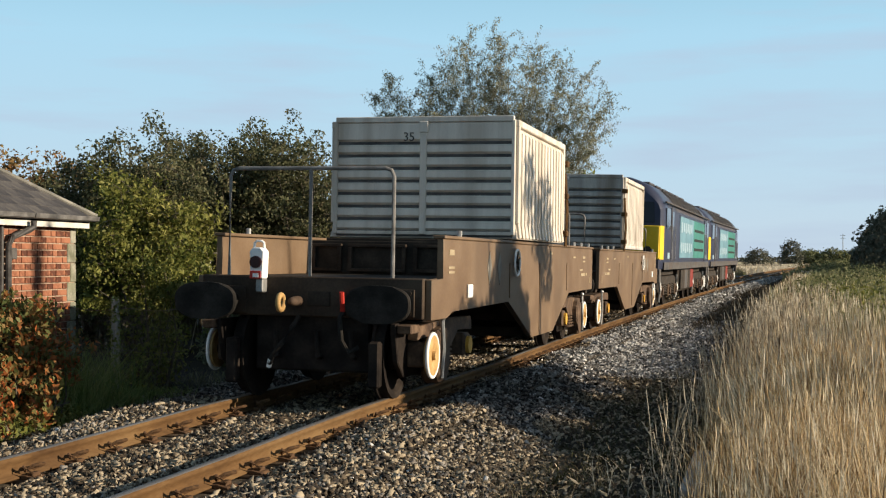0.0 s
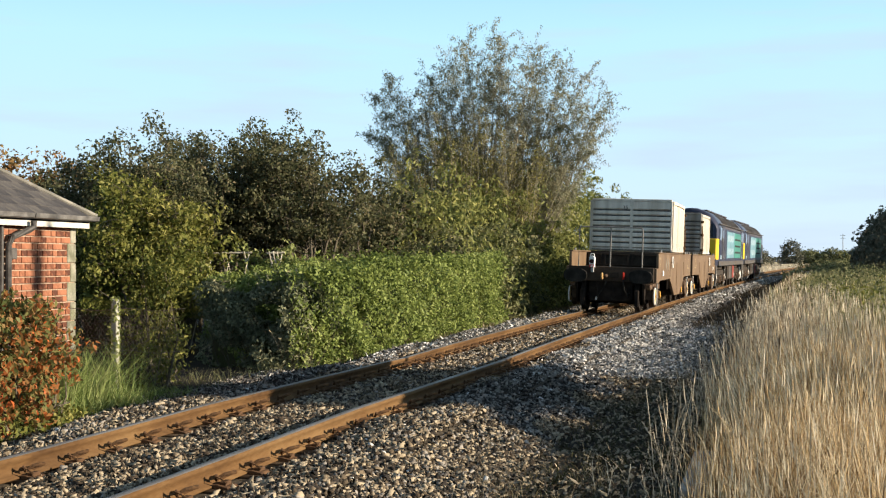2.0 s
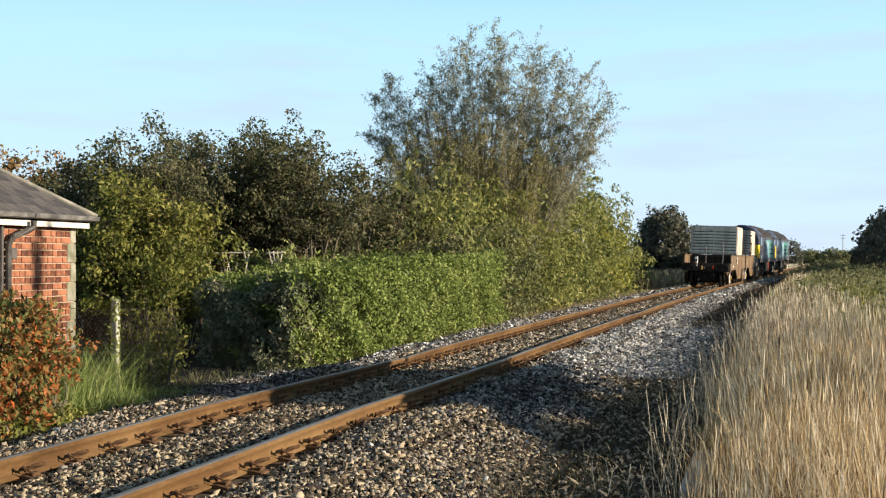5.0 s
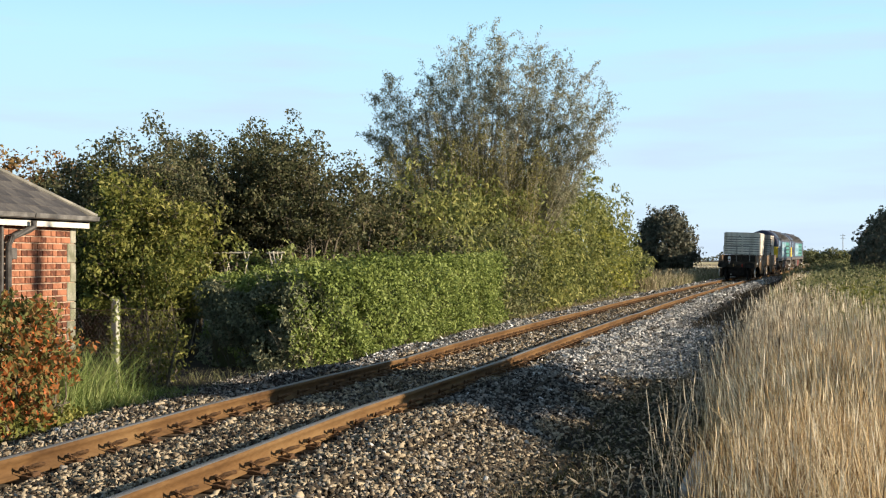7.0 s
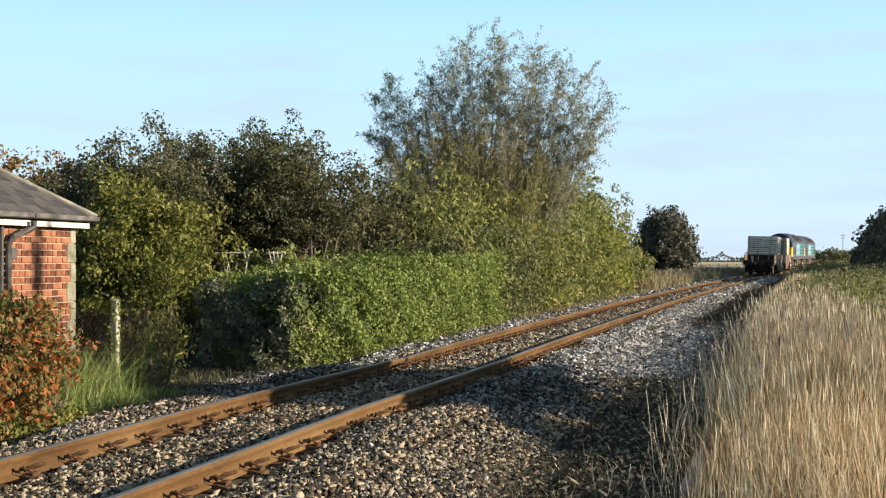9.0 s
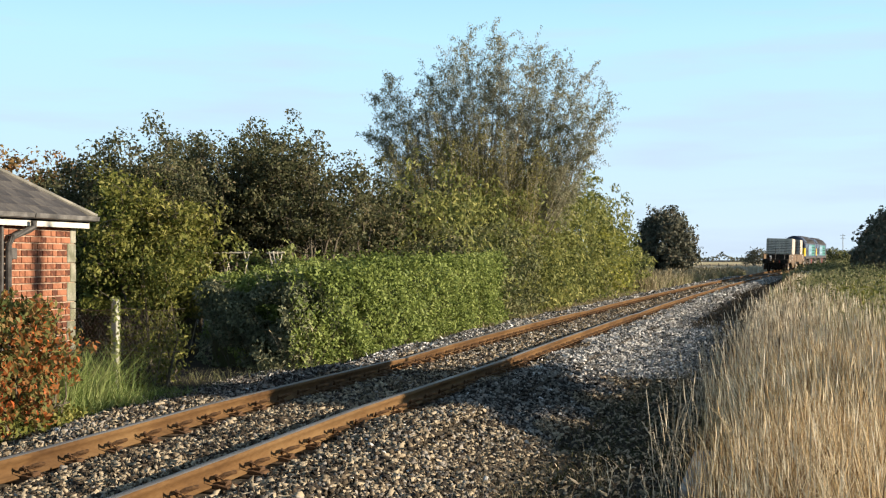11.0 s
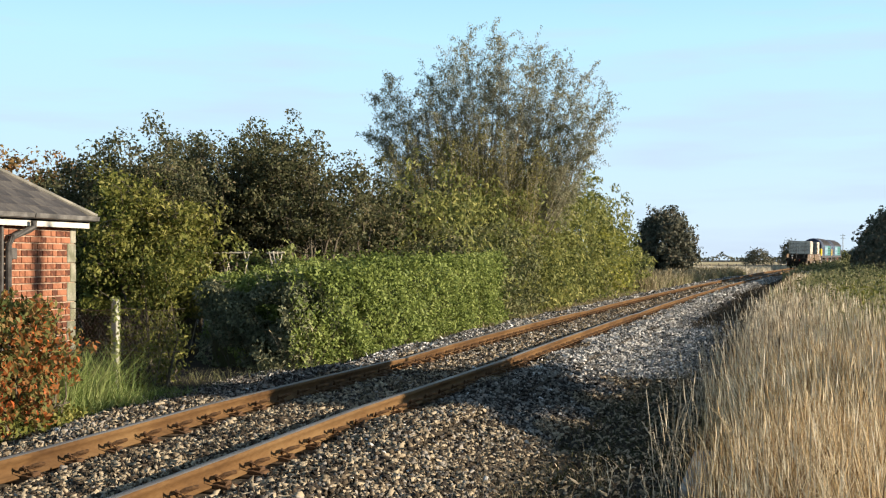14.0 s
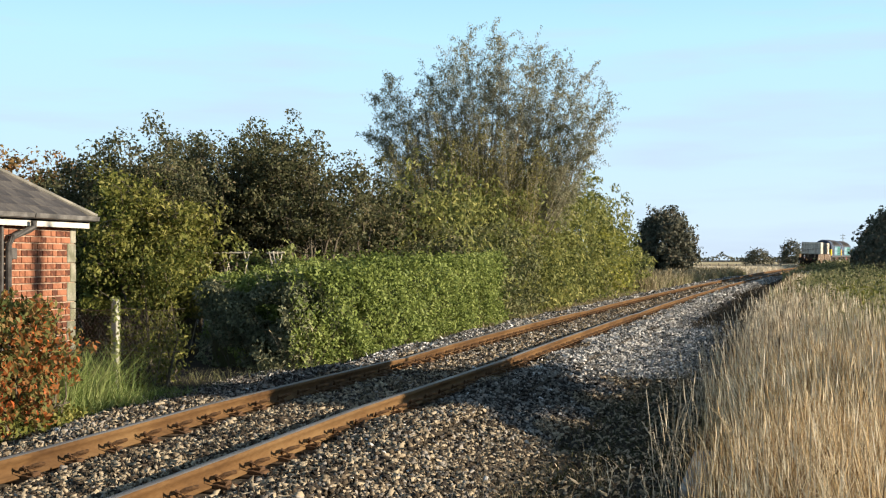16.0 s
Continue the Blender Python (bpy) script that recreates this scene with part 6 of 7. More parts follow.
# far trees and bushes
def far_tree(side, ahead, w, h, mat, name="hedgerow_tree", label="dark rounded hedgerow tree beyond the track", n=6000, ls=0.35):
    bl = [(0, 0, h * 0.45, w * 0.42, w * 0.42, h * 0.45), (-w * 0.2, 0.3, h * 0.3, w * 0.3, w * 0.3, h * 0.3), (w * 0.22, -0.2, h * 0.33, w * 0.28, w * 0.3, h * 0.33), (0.05 * w, 0.1, h * 0.68, w * 0.27, w * 0.3, h * 0.28), (-0.15 * w, 0, h * 0.62, w * 0.2, w * 0.25, h * 0.26)]
    shrub(name, label, "tree", spot(side, ahead, GROUND), bl, n, mat, ls, 14, 0.6)


far_tree(0.173, 125, 6.3, 6.9, M["leaf_far_haze"], n=24000, ls=0.3)
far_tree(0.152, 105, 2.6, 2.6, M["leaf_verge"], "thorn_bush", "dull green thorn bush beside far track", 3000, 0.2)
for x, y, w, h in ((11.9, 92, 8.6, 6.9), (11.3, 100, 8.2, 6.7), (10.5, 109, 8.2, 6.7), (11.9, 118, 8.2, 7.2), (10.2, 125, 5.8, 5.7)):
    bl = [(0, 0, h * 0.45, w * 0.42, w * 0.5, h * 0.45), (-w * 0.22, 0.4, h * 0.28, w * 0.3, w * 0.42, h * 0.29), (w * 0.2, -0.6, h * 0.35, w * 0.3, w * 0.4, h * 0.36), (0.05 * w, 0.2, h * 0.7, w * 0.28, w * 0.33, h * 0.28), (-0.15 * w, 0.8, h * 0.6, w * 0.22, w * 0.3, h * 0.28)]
    shrub("hedgerow_tree", "dark rounded hedgerow tree beside the track", "tree", Vector((x, y, GROUND)), bl, 9000, M["leaf_far_haze"], 0.38, 16, 0.6, rough=0.14)
far_tree(0.2455, 240, 5.6, 4.0, M["leaf_far_haze"], n=3000, ls=0.34)
far_tree(0.2715, 260, 5.0, 6.0, M["leaf_far_haze"], n=3500, ls=0.36)
# The light verge leaves on these bushes stand for haze too.
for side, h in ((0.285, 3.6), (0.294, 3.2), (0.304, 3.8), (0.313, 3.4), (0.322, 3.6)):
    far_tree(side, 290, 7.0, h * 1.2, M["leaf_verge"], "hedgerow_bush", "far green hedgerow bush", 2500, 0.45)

# trees beside the footpath, out of sight, whose shade falls over the line
def footpath_tree(label, x, y, lobes, per_m3, leaf, boughs):
    """A slender trunk under a crown filled through with leaves; lobes are (y, z, half-depth x, half-width y, half-height z)."""
    th = tagged(new("ash_tree"), label, "tree")
    th.location = (x, y, GROUND)
    C, lines = [], []
    low = min(b[1] - b[4] for b in lobes)
    lines.append([(np.array((0, 0, -0.1)), 0.11), (np.array((0.05, 0.03, low * 0.5)), 0.09), (np.array((0, 0, low)), 0.075), (np.array((0, 0, low + 1.0)), 0.04)])
    for dy, z, rx, ry, rz in lobes:
        n = int(per_m3 * 4.19 * rx * ry * rz)
        D = rng.normal(size=(n, 3))
        D /= np.linalg.norm(D, axis=1, keepdims=True)
        r = rng.random(n) ** 0.45 * (1 + 0.14 * np.sin(D[:, 1] * 7 + z) * np.sin(D[:, 2] * 8 + dy))
        C.append(D * r[:, None] * (rx, ry, rz) + (0, dy, z))
        for k in range(boughs):
            tip = np.array((0, dy, z)) + rng.normal(0, 0.4, 3) * (rx, ry, rz)
            foot = np.array((0, 0, low + 0.5 * rng.random()))
            lines.append([(foot, 0.035), ((foot + tip) / 2 + rng.normal(0, 0.08, 3), 0.022), (tip, 0.008)])
    C = np.concatenate(C)
    part("trunk", stems_mesh("trunk", lines, M["bark"]), None, th)
    part("crown", leaf_mesh("crown", C, rng.normal(size=C.shape) + np.array((0.6, 0, 0.3)), leaf, M["leaf_thorn"], 0.6), None, th)
    return th


footpath_tree("young leafy ash tree beside the footpath", 7.0, 15.6, [(-1.75 + 0.5 * k, 3.47 + 0.05 * math.sin(k * 2.1), 0.65, 0.6, 0.76) for k in range(8)] + [(2.0, 3.3, 0.5, 0.42, 0.75), (0.5, 4.2, 0.6, 0.8, 0.5), (0.95, 4.25, 0.6, 0.8, 0.5), (0.45, 4.7, 0.55, 0.5, 0.45), (0.8, 4.75, 0.55, 0.5, 0.4), (2.7, 3.2, 0.4, 0.6, 0.3), (3.3, 3.12, 0.4, 0.6, 0.2), (-0.6, 6.2, 0.25, 0.16, 0.6), (-2.4, 2.62, 0.5, 0.6, 0.36), (-3.0, 2.36, 0.5, 0.6, 0.27)], 900, 0.17, 3)
footpath_tree("thin young ash tree beside the footpath", 7.2, 18.7, [(0.0, 5.3, 0.5, 0.9, 0.7), (-1.1, 5.8, 0.45, 0.6, 0.55), (0.5, 4.6, 0.4, 0.6, 0.5)], 260, 0.19, 3)

# distance: fields and a low line of trees on the horizon
def field(name, label, mat, side0, side1, d0, d1, z):
    a, b, c, d = (spot(side0, d0, z), spot(side1, d0, z), spot(side1, d1, z), spot(side0, d1, z))
    tagged(new(name, mesh_np(name, [a, b, c, d], [(0, 1, 2, 3)], [mat])), label, "field", kind="structure")


field("field_stubble", "pale straw stubble field in the distance", M["stubble"], 0.12, 0.262, 330, 900, GROUND + 0.05)
field("field_pasture", "green pasture beyond the railway fence", M["pasture"], 0.10, 0.26, 200, 330, GROUND + 0.03)


def treeline():
    n = 8000
    side = rng.uniform(-0.6, 0.6, n)
    d = 1150 + rng.uniform(0, 60, n)
    top = 3.6 + 0.5 * np.sin(side * 90) * np.sin(side * 37 + 1) + 0.3 * np.sin(side * 210) + 4.5 * np.exp(-((side - 0.2175) / 0.004) ** 2)
    z = GROUND + np.abs(top) * rng.random(n) ** 0.6
    a = radians(14.425)
    C = np.stack((-math.sin(a) * d + math.cos(a) * side * d, math.cos(a) * d + math.sin(a) * side * d, z), 1)
    tagged(new("far_woods", leaf_mesh("far_woods", C, rng.normal(size=(n, 3)) + np.array((0.3, -1, 0.3)), 2.2, M["leaf_far_haze"], 0.8)), "low dark line of distant trees", "woods", kind="stuff")


treeline()

# grass: straw on the near side, green further on, low growth at the hedge foot
def straw(s0, s1, o0, o1, per_m2, w, mat, label, low=0.5, high=0.98, run=1.3, lean=0.08, plume=0.25, tufts=0.5, seed=0):
    """Standing dry grass, short at the edge of the ballast and taller further in."""
    X, Y = strew(s0, s1, o0, o1, per_m2, tufts, seed)
    o = X - np.interp(Y - TRACK_Y, _st, _cx)
    blades("reed_grass", label, "grass", X, Y, low + (high - low) * np.clip((o - o0) / run, 0, 1), w, mat, lean, plume, wind=(-0.04, 0.01))


DRY = "tall dry straw-coloured grass beside the ballast"
for s0, s1, o0, o1, n, w, lo in ((6.5, 9, 4.1, 7.0, 330, 0.0022, 0.45), (9, 13, 3.95, 8.5, 330, 0.0024, 0.45), (13, 18, 3.88, 8.5, 300, 0.0028, 0.5), (18, 26, 3.95, 6.8, 290, 0.0034, 0.45), (26, 36, 4.1, 6.2, 280, 0.0045, 0.45)):
    straw(s0, s1, o0, o1, n, w, M["straw" if s0 < 15 else "straw_grey"], DRY, lo, 1.0, 1.1, 0.13, 0.3, 0.9, s0)
    straw(s0, s1, o0 + (0.1 if s0 < 18 else 0.5), o1, n * 1.3, w * 0.9, M["straw" if s0 < 15 else "straw_grey"], DRY, lo * 0.6, 0.6, 0.9, 0.35, 0.1, 0.8, s0 + 2)
    straw(s0, s1, o0 - 0.35, o0 + 0.6, 45, w * 0.75, M["cane_grass"], "thin pale stems at the edge of the straw", 0.6, 1.05, 0.5, 0.22, 0.5, 0.9, s0 + 5)
    straw(s0, s1, o0 + 0.3, o1, 50, w * 0.9, M["cane_grass"], "pale upright dead stems in the straw", 0.75, 1.1, 1.0, 0.12, 0.6, 0.5, s0 + 7)
    X, Y = strew(s0, s1, o0, o1, n * 0.8, 0.6, 31)
    blades("reed_grass", "tangled dry leaf blades in the straw grass", "grass", X, Y, 0.34, w * 1.1, M["straw" if s0 < 15 else "straw_grey"], 0.6, z=GROUND + rng.uniform(0.0, 0.55, len(X)) * np.clip((X + 4.59 - o0) / 1.2 + 0.3, 0, 1))
for s0, s1, o0, o1, n, w in ((36, 75, 3.95, 5.2, 210, 0.008), (75, 170, 3.6, 4.8, 60, 0.018)):
    straw(s0, s1, o0, o1, n, w, M["straw_grey"], DRY, 0.45, 0.95, 0.8, 0.2, 0.3, 0.4, s0)
# Wide blades hidden in the straw, added to cast solid shade.
for s0, s1, h in ((8.0, 11.6, 0.5), (11.6, 18.0, 0.82)):
    straw(s0, s1, 4.3, 5.5, 420, 0.009, M["straw"], "dense hidden grass added to shade the ballast's shoulder", h * 0.8, h, 0.6, 0.3, 0.0, 0.2, 71)
MIXED = "tall mixed green and straw grass"
straw(20, 36, 5.4, 10.0, 240, 0.0055, M["straw_green"], MIXED, 0.9, 0.98, seed=4, lean=0.25, tufts=0.8)
straw(36, 75, 4.3, 11.0, 120, 0.011, M["straw_green"], MIXED, 0.8, 0.98, seed=5, lean=0.2)
straw(75, 170, 4.3, 24.0, 22, 0.026, M["straw_green"], MIXED, 0.8, 1.05, seed=6, lean=0.15)
for s, o, w, h in ((21, 7.4, 0.8, 1.15), (25, 7.0, 0.9, 1.2), (29, 6.0, 0.8, 1.1), (33, 6.2, 0.9, 1.2), (38, 5.6, 0.9, 1.15), (50, 6.2, 1.2, 1.3), (30, 6.8, 1.0, 1.15), (36, 7.8, 1.3, 1.35), (44, 7.2, 1.4, 1.35), (47, 9.8, 1.8, 1.5), (55, 8.0, 1.6, 1.5), (62, 11, 2.2, 1.6), (70, 7.6, 1.8, 1.5), (80, 10, 2.6, 1.75), (24, 6.4, 0.7, 1.05), (27, 7.6, 1.0, 1.2), (92, 8, 2.0, 1.6), (41, 5.6, 0.9, 1.1)):
    shrub("bramble_bush", "low green bramble clump in the straw grass", "bush", on_line(s, o, GROUND), [(0, 0, h * 0.5, w, w, h * 0.5), (w * 0.6, 0.4 * w, h * 0.4, w * 0.6, w * 0.7, h * 0.42), (-w * 0.5, 0.3, h * 0.4, w * 0.6, w * 0.6, h * 0.38)], 1800, M["leaf_apple"] if s % 3 == 0 else M["leaf_verge"], 0.08 + 0.0006 * s, 20, 0.5)
for k in range(8):
    shrub("bramble_bush", "low green bramble bank beside the far track", "bush", on_line(104 + 9.5 * k, 4.6 + 0.5 * (k % 3), GROUND), [(0, 0, 0.75, 1.5, 4.5, 0.8 + 0.04 * k), (0.8, 2.5, 0.7, 1.4, 3.0, 0.75 + 0.04 * k), (0.6, -2.5, 0.6, 1.3, 3.0, 0.7)], 1800, M["leaf_verge"], 0.2, 8, 0.5)
X, Y = strew(7, 15.6, -4.6, -3.0, 800, 0.7, 7)
blades("verge_grass", "green grass and weeds at the ballast's edge", "grass", X, Y, 0.17, 0.0035, M["grass_green"], 0.8)
X, Y = strew(12.2, 14.9, -4.0, -3.2, 1000, 0.9, 9)
blades("verge_grass", "tall tangled green grass round the fence", "grass", X, Y, 0.8, 0.0045, M["grass_green"], 0.5)
X, Y = strew(12.9, 14.6, -3.5, -3.05, 900, 0.8, 61)
blades("verge_grass", "fresh green grass tufts at the fence's foot", "grass", X, Y, 0.3, 0.006, M["grass_green"], 0.8)
X, Y = strew(20, 80, -3.4, -2.5, 160, 0.6, 11)
blades("verge_grass", "low dry and green weeds at hedge foot", "grass", X, Y, 0.28, 0.009, M["straw_green"], 0.4)
X, Y = strew(24, 90, -3.1, -1.75, 190, 0.5, 51)
blades("verge_grass", "low brownish weeds at the ballast's far edge", "grass", X, Y, 0.2, 0.011, M["weed_dry"], 0.7, z=np.full(len(X), GROUND + 0.1))
X, Y = strew(68, 130, -8, -2.6, 40, 0.7, 53)
blades("verge_grass", "dry pale grass on the far verge", "grass", X, Y, 0.95, 0.02, M["weed_dry"], 0.3, 0.3)
X, Y = strew(70, 130, -9, -2.6, 30, 0.6, 13)
blades("verge_grass", "dull dry grass and weeds on the far verge", "grass", X, Y, 0.85, 0.02, M["straw_green"], 0.3)
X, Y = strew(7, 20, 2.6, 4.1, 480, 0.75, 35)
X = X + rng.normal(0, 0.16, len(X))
blades("verge_grass", "short grass, darkened for shade on the ballast's shoulder", "grass", X, Y, 0.10, 0.005, M["weed_dark"], 0.9)
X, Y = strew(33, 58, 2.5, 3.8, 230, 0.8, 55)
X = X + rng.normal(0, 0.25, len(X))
blades("verge_grass", "dead weeds, darkened for shade on the ballast's shoulder", "grass", X, Y, 0.16, 0.009, M["weed_umber"], 0.8, z=GROUND + 0.1 * np.clip(2.9 - (X - np.interp(Y - TRACK_Y, _st, _cx)), 0, 1))
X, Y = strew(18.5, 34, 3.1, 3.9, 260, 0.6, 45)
blades("verge_grass", "short grass, darkened for shade on the ballast's shoulder", "grass", X, Y, 0.14, 0.006, M["weed_umber"], 0.8)
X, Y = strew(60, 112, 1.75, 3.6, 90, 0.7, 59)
blades("verge_grass", "dead weeds, darkened for shade on the ballast's shoulder", "grass", X, Y, 0.16, 0.014, M["weed_umber"], 0.8, z=np.full(len(X), GROUND + 0.08))
X, Y = strew(105, 175, -24, -2.9, 16, 0.4, 57)
far = X - np.interp(Y - TRACK_Y, _st, _cx) < -4.1 - 0.115 * (Y - 140)
X, Y = X[far], Y[far]
blades("verge_grass", "dull grey-green weeds between track and field", "grass", X, Y, 0.95, 0.03, M["weed_dull"], 0.3)
X, Y = strew(150, 270, -18, -2.8, 22, 0.4, 47)
blades("verge_grass", "dry pale grass on the far verge", "grass", X, Y, 1.0, 0.045, M["cane_grass"], 0.25)
X, Y = strew(95, 185, 2.8, 5.5, 34, 0.3, 49)
blades("reed_grass", "tall mixed green and straw grass", "grass", X, Y, 0.95, 0.022, M["straw_green"], 0.18, 0.3)
X, Y = strew(8.2, 10.6, 2.3, 3.3, 150, 0.85, 63)
blades("verge_grass", "short pale grass tufts among the stones", "grass", X, Y, 0.11, 0.003, M["weed_dry"], 0.8, z=np.full(len(X), GROUND + 0.04))
X, Y = strew(7, 20, 2.9, 4.0, 9, 0.7, 15)
blades("verge_grass", "sparse low weeds on the ballast's shoulder", "grass", X, Y, 0.3, 0.0025, M["cane_grass"], 0.5)

X, Y = strew(-6, 6.5, 2.9, 11, 40, 0.5, 41)
blades("verge_grass", "short trodden grass of the lineside path", "grass", X, Y, 0.12, 0.009, M["straw_green"], 0.8)

X, Y = strew(9.3, 12.4, -3.8, -2.85, 700, 0.8, 43)
blades("verge_grass", "green weeds and grass under the bush", "grass", X, Y, 0.32, 0.004, M["grass_green"], 0.6)

# dead branched weeds on the ballast's shoulder
def dead_weed(s, o, h, arms):
    th = tagged(new("dead_weed"), "bleached dead branched weed stalk on the shoulder", "weed")
    th.location = on_line(s, o, GROUND)
    st = limb((0, 0, -0.02), (rng.normal(0, 0.08), rng.normal(0, 0.08), 1), h, 0.0035, 0.02, 0.06, 6)
    part("stalk", stems_mesh("stalk", [st], M["cane"], 5), None, th)
    for k in range(arms):
        p, r = along(st, 0.35 + 0.6 * (k + rng.random()) / arms)
        b = rng.uniform(0, 6.28)
        br = limb(p, (math.cos(b), math.sin(b), 1.1), h * rng.uniform(0.15, 0.35), 0.002, 0.05, 0.2, 4)
        part("branch", stems_mesh("branch", [br], M["cane"], 4), None, th)


for s, o, h, arms in ((9.3, 3.35, 0.3, 4), (9.5, 3.25, 0.3, 4), (9.4, 3.5, 0.26, 4), (10.2, 3.66, 0.8, 1), (11.4, 3.7, 0.6, 1), (9.5, 3.62, 0.24, 3)):
    dead_weed(s, o, h, arms)

# red-leaved bush before the house
bb = on_line(11.6, -3.35, GROUND)
shrub("autumn_bush", "bush with orange-red autumn leaves before the brick house", "bush", bb, [(0, 0, 0.82, 0.55, 0.75, 0.6), (0.05, 0.6, 0.86, 0.36, 0.42, 0.36), (-0.3, -0.9, 0.75, 0.6, 0.9, 0.68), (0.2, -0.5, 0.42, 0.5, 0.7, 0.4), (-0.1, 0.35, 1.12, 0.3, 0.42, 0.3), (0.05, 1.02, 0.82, 0.16, 0.22, 0.15), (0.1, 0.2, 0.4, 0.3, 0.35, 0.3), (-0.15, 0.55, 1.18, 0.3, 0.4, 0.26), (-0.3, -0.3, 1.15, 0.4, 0.5, 0.3)], 15000, M["leaf_red"], 0.082, 70, 0.5, up=(0, 0, -0.7), clump=0.13, per=16, rough=0.34, holes=0.3)
shrub("bramble_bush", "low green bramble leaves at the bush's foot", "bush", on_line(10.9, -3.0, GROUND), [(0, 0, 0.16, 0.35, 0.9, 0.17), (0.1, 0.9, 0.14, 0.3, 0.5, 0.15)], 1500, M["leaf_apple"], 0.06, 14, 0.55)

shrub("bramble_bush", "tangled brambles and dry weeds over the fence", "bush", on_line(16.3, -4.0, GROUND), [(0, 0, 0.5, 0.35, 0.7, 0.5), (-0.1, 0.6, 0.75, 0.35, 0.45, 0.45), (0.15, -0.5, 0.3, 0.4, 0.7, 0.32), (-0.1, -0.7, 0.9, 0.25, 0.35, 0.4)], 2000, M["leaf_apple"], 0.08, 50, 0.45, holes=0.3, thick=0.6)
shrub("elder_bush", "drooping yellow-green shrub over the garden fence", "bush", spot(-0.218, 17.6, GROUND), [(0, 0, 1.5, 0.3, 0.3, 0.32), (-0.32, 0.1, 1.75, 0.28, 0.3, 0.26), (0.02, -0.05, 1.0, 0.22, 0.22, 0.34), (0.28, 0.1, 1.62, 0.3, 0.3, 0.26), (-0.05, 0.0, 0.55, 0.18, 0.2, 0.3)], 2300, M["leaf_apple"], 0.07, 7, 0.42, M["bark"], up=(0, 0, -0.6), clump=0.12, per=12, holes=0.3, rough=0.36)
X, Y = strew(16.0, 19.2, -4.0, -3.0, 130, 0.7, 19)
blades("verge_grass", "dry yellow grass before the hedge end", "grass", X, Y, 0.26, 0.003, M["straw_green"], 0.6)

# ---------------------------------------------------------------- brick house
HX, HY = -9.1, 15.5                    # far corner of the wall that faces the track
EAVE = 1.93
house = tagged(new("brick_house"), "small red-brick railway house with hipped slate roof", "house")
house.location = (HX, HY, GROUND)
EH = EAVE - GROUND
bm = bmesh.new()
box(bm, -4.4, -0.012, -5.0, -0.012, -0.1, EH)
walls = part("wall", bm, M["mortar"], house, "red-brick wall with pale mortar")
bm = bmesh.new()
prism(bm, [(-4.55, -5.15), (0.13, -5.15), (0.13, 0.13), (-4.55, 0.13)], EH - 0.02, EH + 0.03, "z", 0.005)
part("soffit", bm, M["white_paint"], house)
RISE = 1.62
bm = bmesh.new()
c4 = [bm.verts.new(c) for c in ((0.2, 0.2, EH + 0.06), (-4.6, 0.2, EH + 0.06), (-4.6, -5.2, EH + 0.06), (0.2, -5.2, EH + 0.06))]
r2 = [bm.verts.new(c) for c in ((-2.2, -2.2, EH + RISE), (-2.2, -2.8, EH + RISE))]
for q in ((c4[0], r2[0], r2[1], c4[3]), (c4[1], r2[0], c4[0]), (c4[2], r2[1], r2[0], c4[1]), (c4[3], r2[1], c4[2]), (c4[3], c4[2], c4[1], c4[0])):
    bm.faces.new(q)
roof = part("roof", bm, M["slate"], house, "dark grey slate hipped roof")
bm = bmesh.new()
pipe(bm, [(0.2, 0.2, EH + 0.08), (-2.2, -2.2, EH + RISE + 0.03)], 0.035, 8)
part("hip_tile", bm, M["lead_cap"], roof, "pale mortared hip tiles")
bm = bmesh.new()
box(bm, 0.10, 0.13, -5.15, 0.135, EH - 0.085, EH + 0.02, 0.004)
part("fascia", bm, M["white_paint"], house, "white fascia board")
bm = bmesh.new()
for a, b in ((-5.15, -1.37), (-1.35, 0.2)):
    prism(bm, [(0.135, EH + 0.075), (0.135, EH + 0.04), (0.16, EH + 0.012), (0.205, EH + 0.005), (0.24, EH + 0.02), (0.255, EH + 0.075), (0.243, EH + 0.075), (0.23, EH + 0.03), (0.165, EH + 0.028), (0.148, EH + 0.075)], a, b, "y")
gut = part("gutter", bm, M["gutter_grey"], house, "bleached grey half-round gutter, lightened for its lit edge")
bm = bmesh.new()
pipe(bm, [(0.2, -1.33, EH - 0.02), (0.2, -1.33, EH - 0.1), (0.17, -1.4, EH - 0.14), (0.10, -1.62, EH - 0.22), (0.075, -1.68, EH - 0.32), (0.075, -1.68, 0.0)], 0.04, 10)
part("downpipe", bm, M["gutter"], gut, "black downpipe")
bm = bmesh.new()
box(bm, 0.005, 0.03, -2.6, -1.9, EH - 0.72, EH - 0.42, 0.004)
part("notice_board", bm, M["white_paint"], house, "white board fixed to the wall")
bm = bmesh.new()
box(bm, 0.0, 0.07, -1.6, -1.48, EH - 0.5, EH - 0.36, 0.01)
pipe_bm = pipe(bmesh.new(), [(0.03, -1.765, EH - 0.02), (0.03, -1.765, 0.0)], 0.03, 8)
part("cable_pipe", pipe_bm, M["gutter"], house, "thin black pipe on the wall")
part("meter_box", bm, M["sole_grey"], house, "small grey box on the wall")

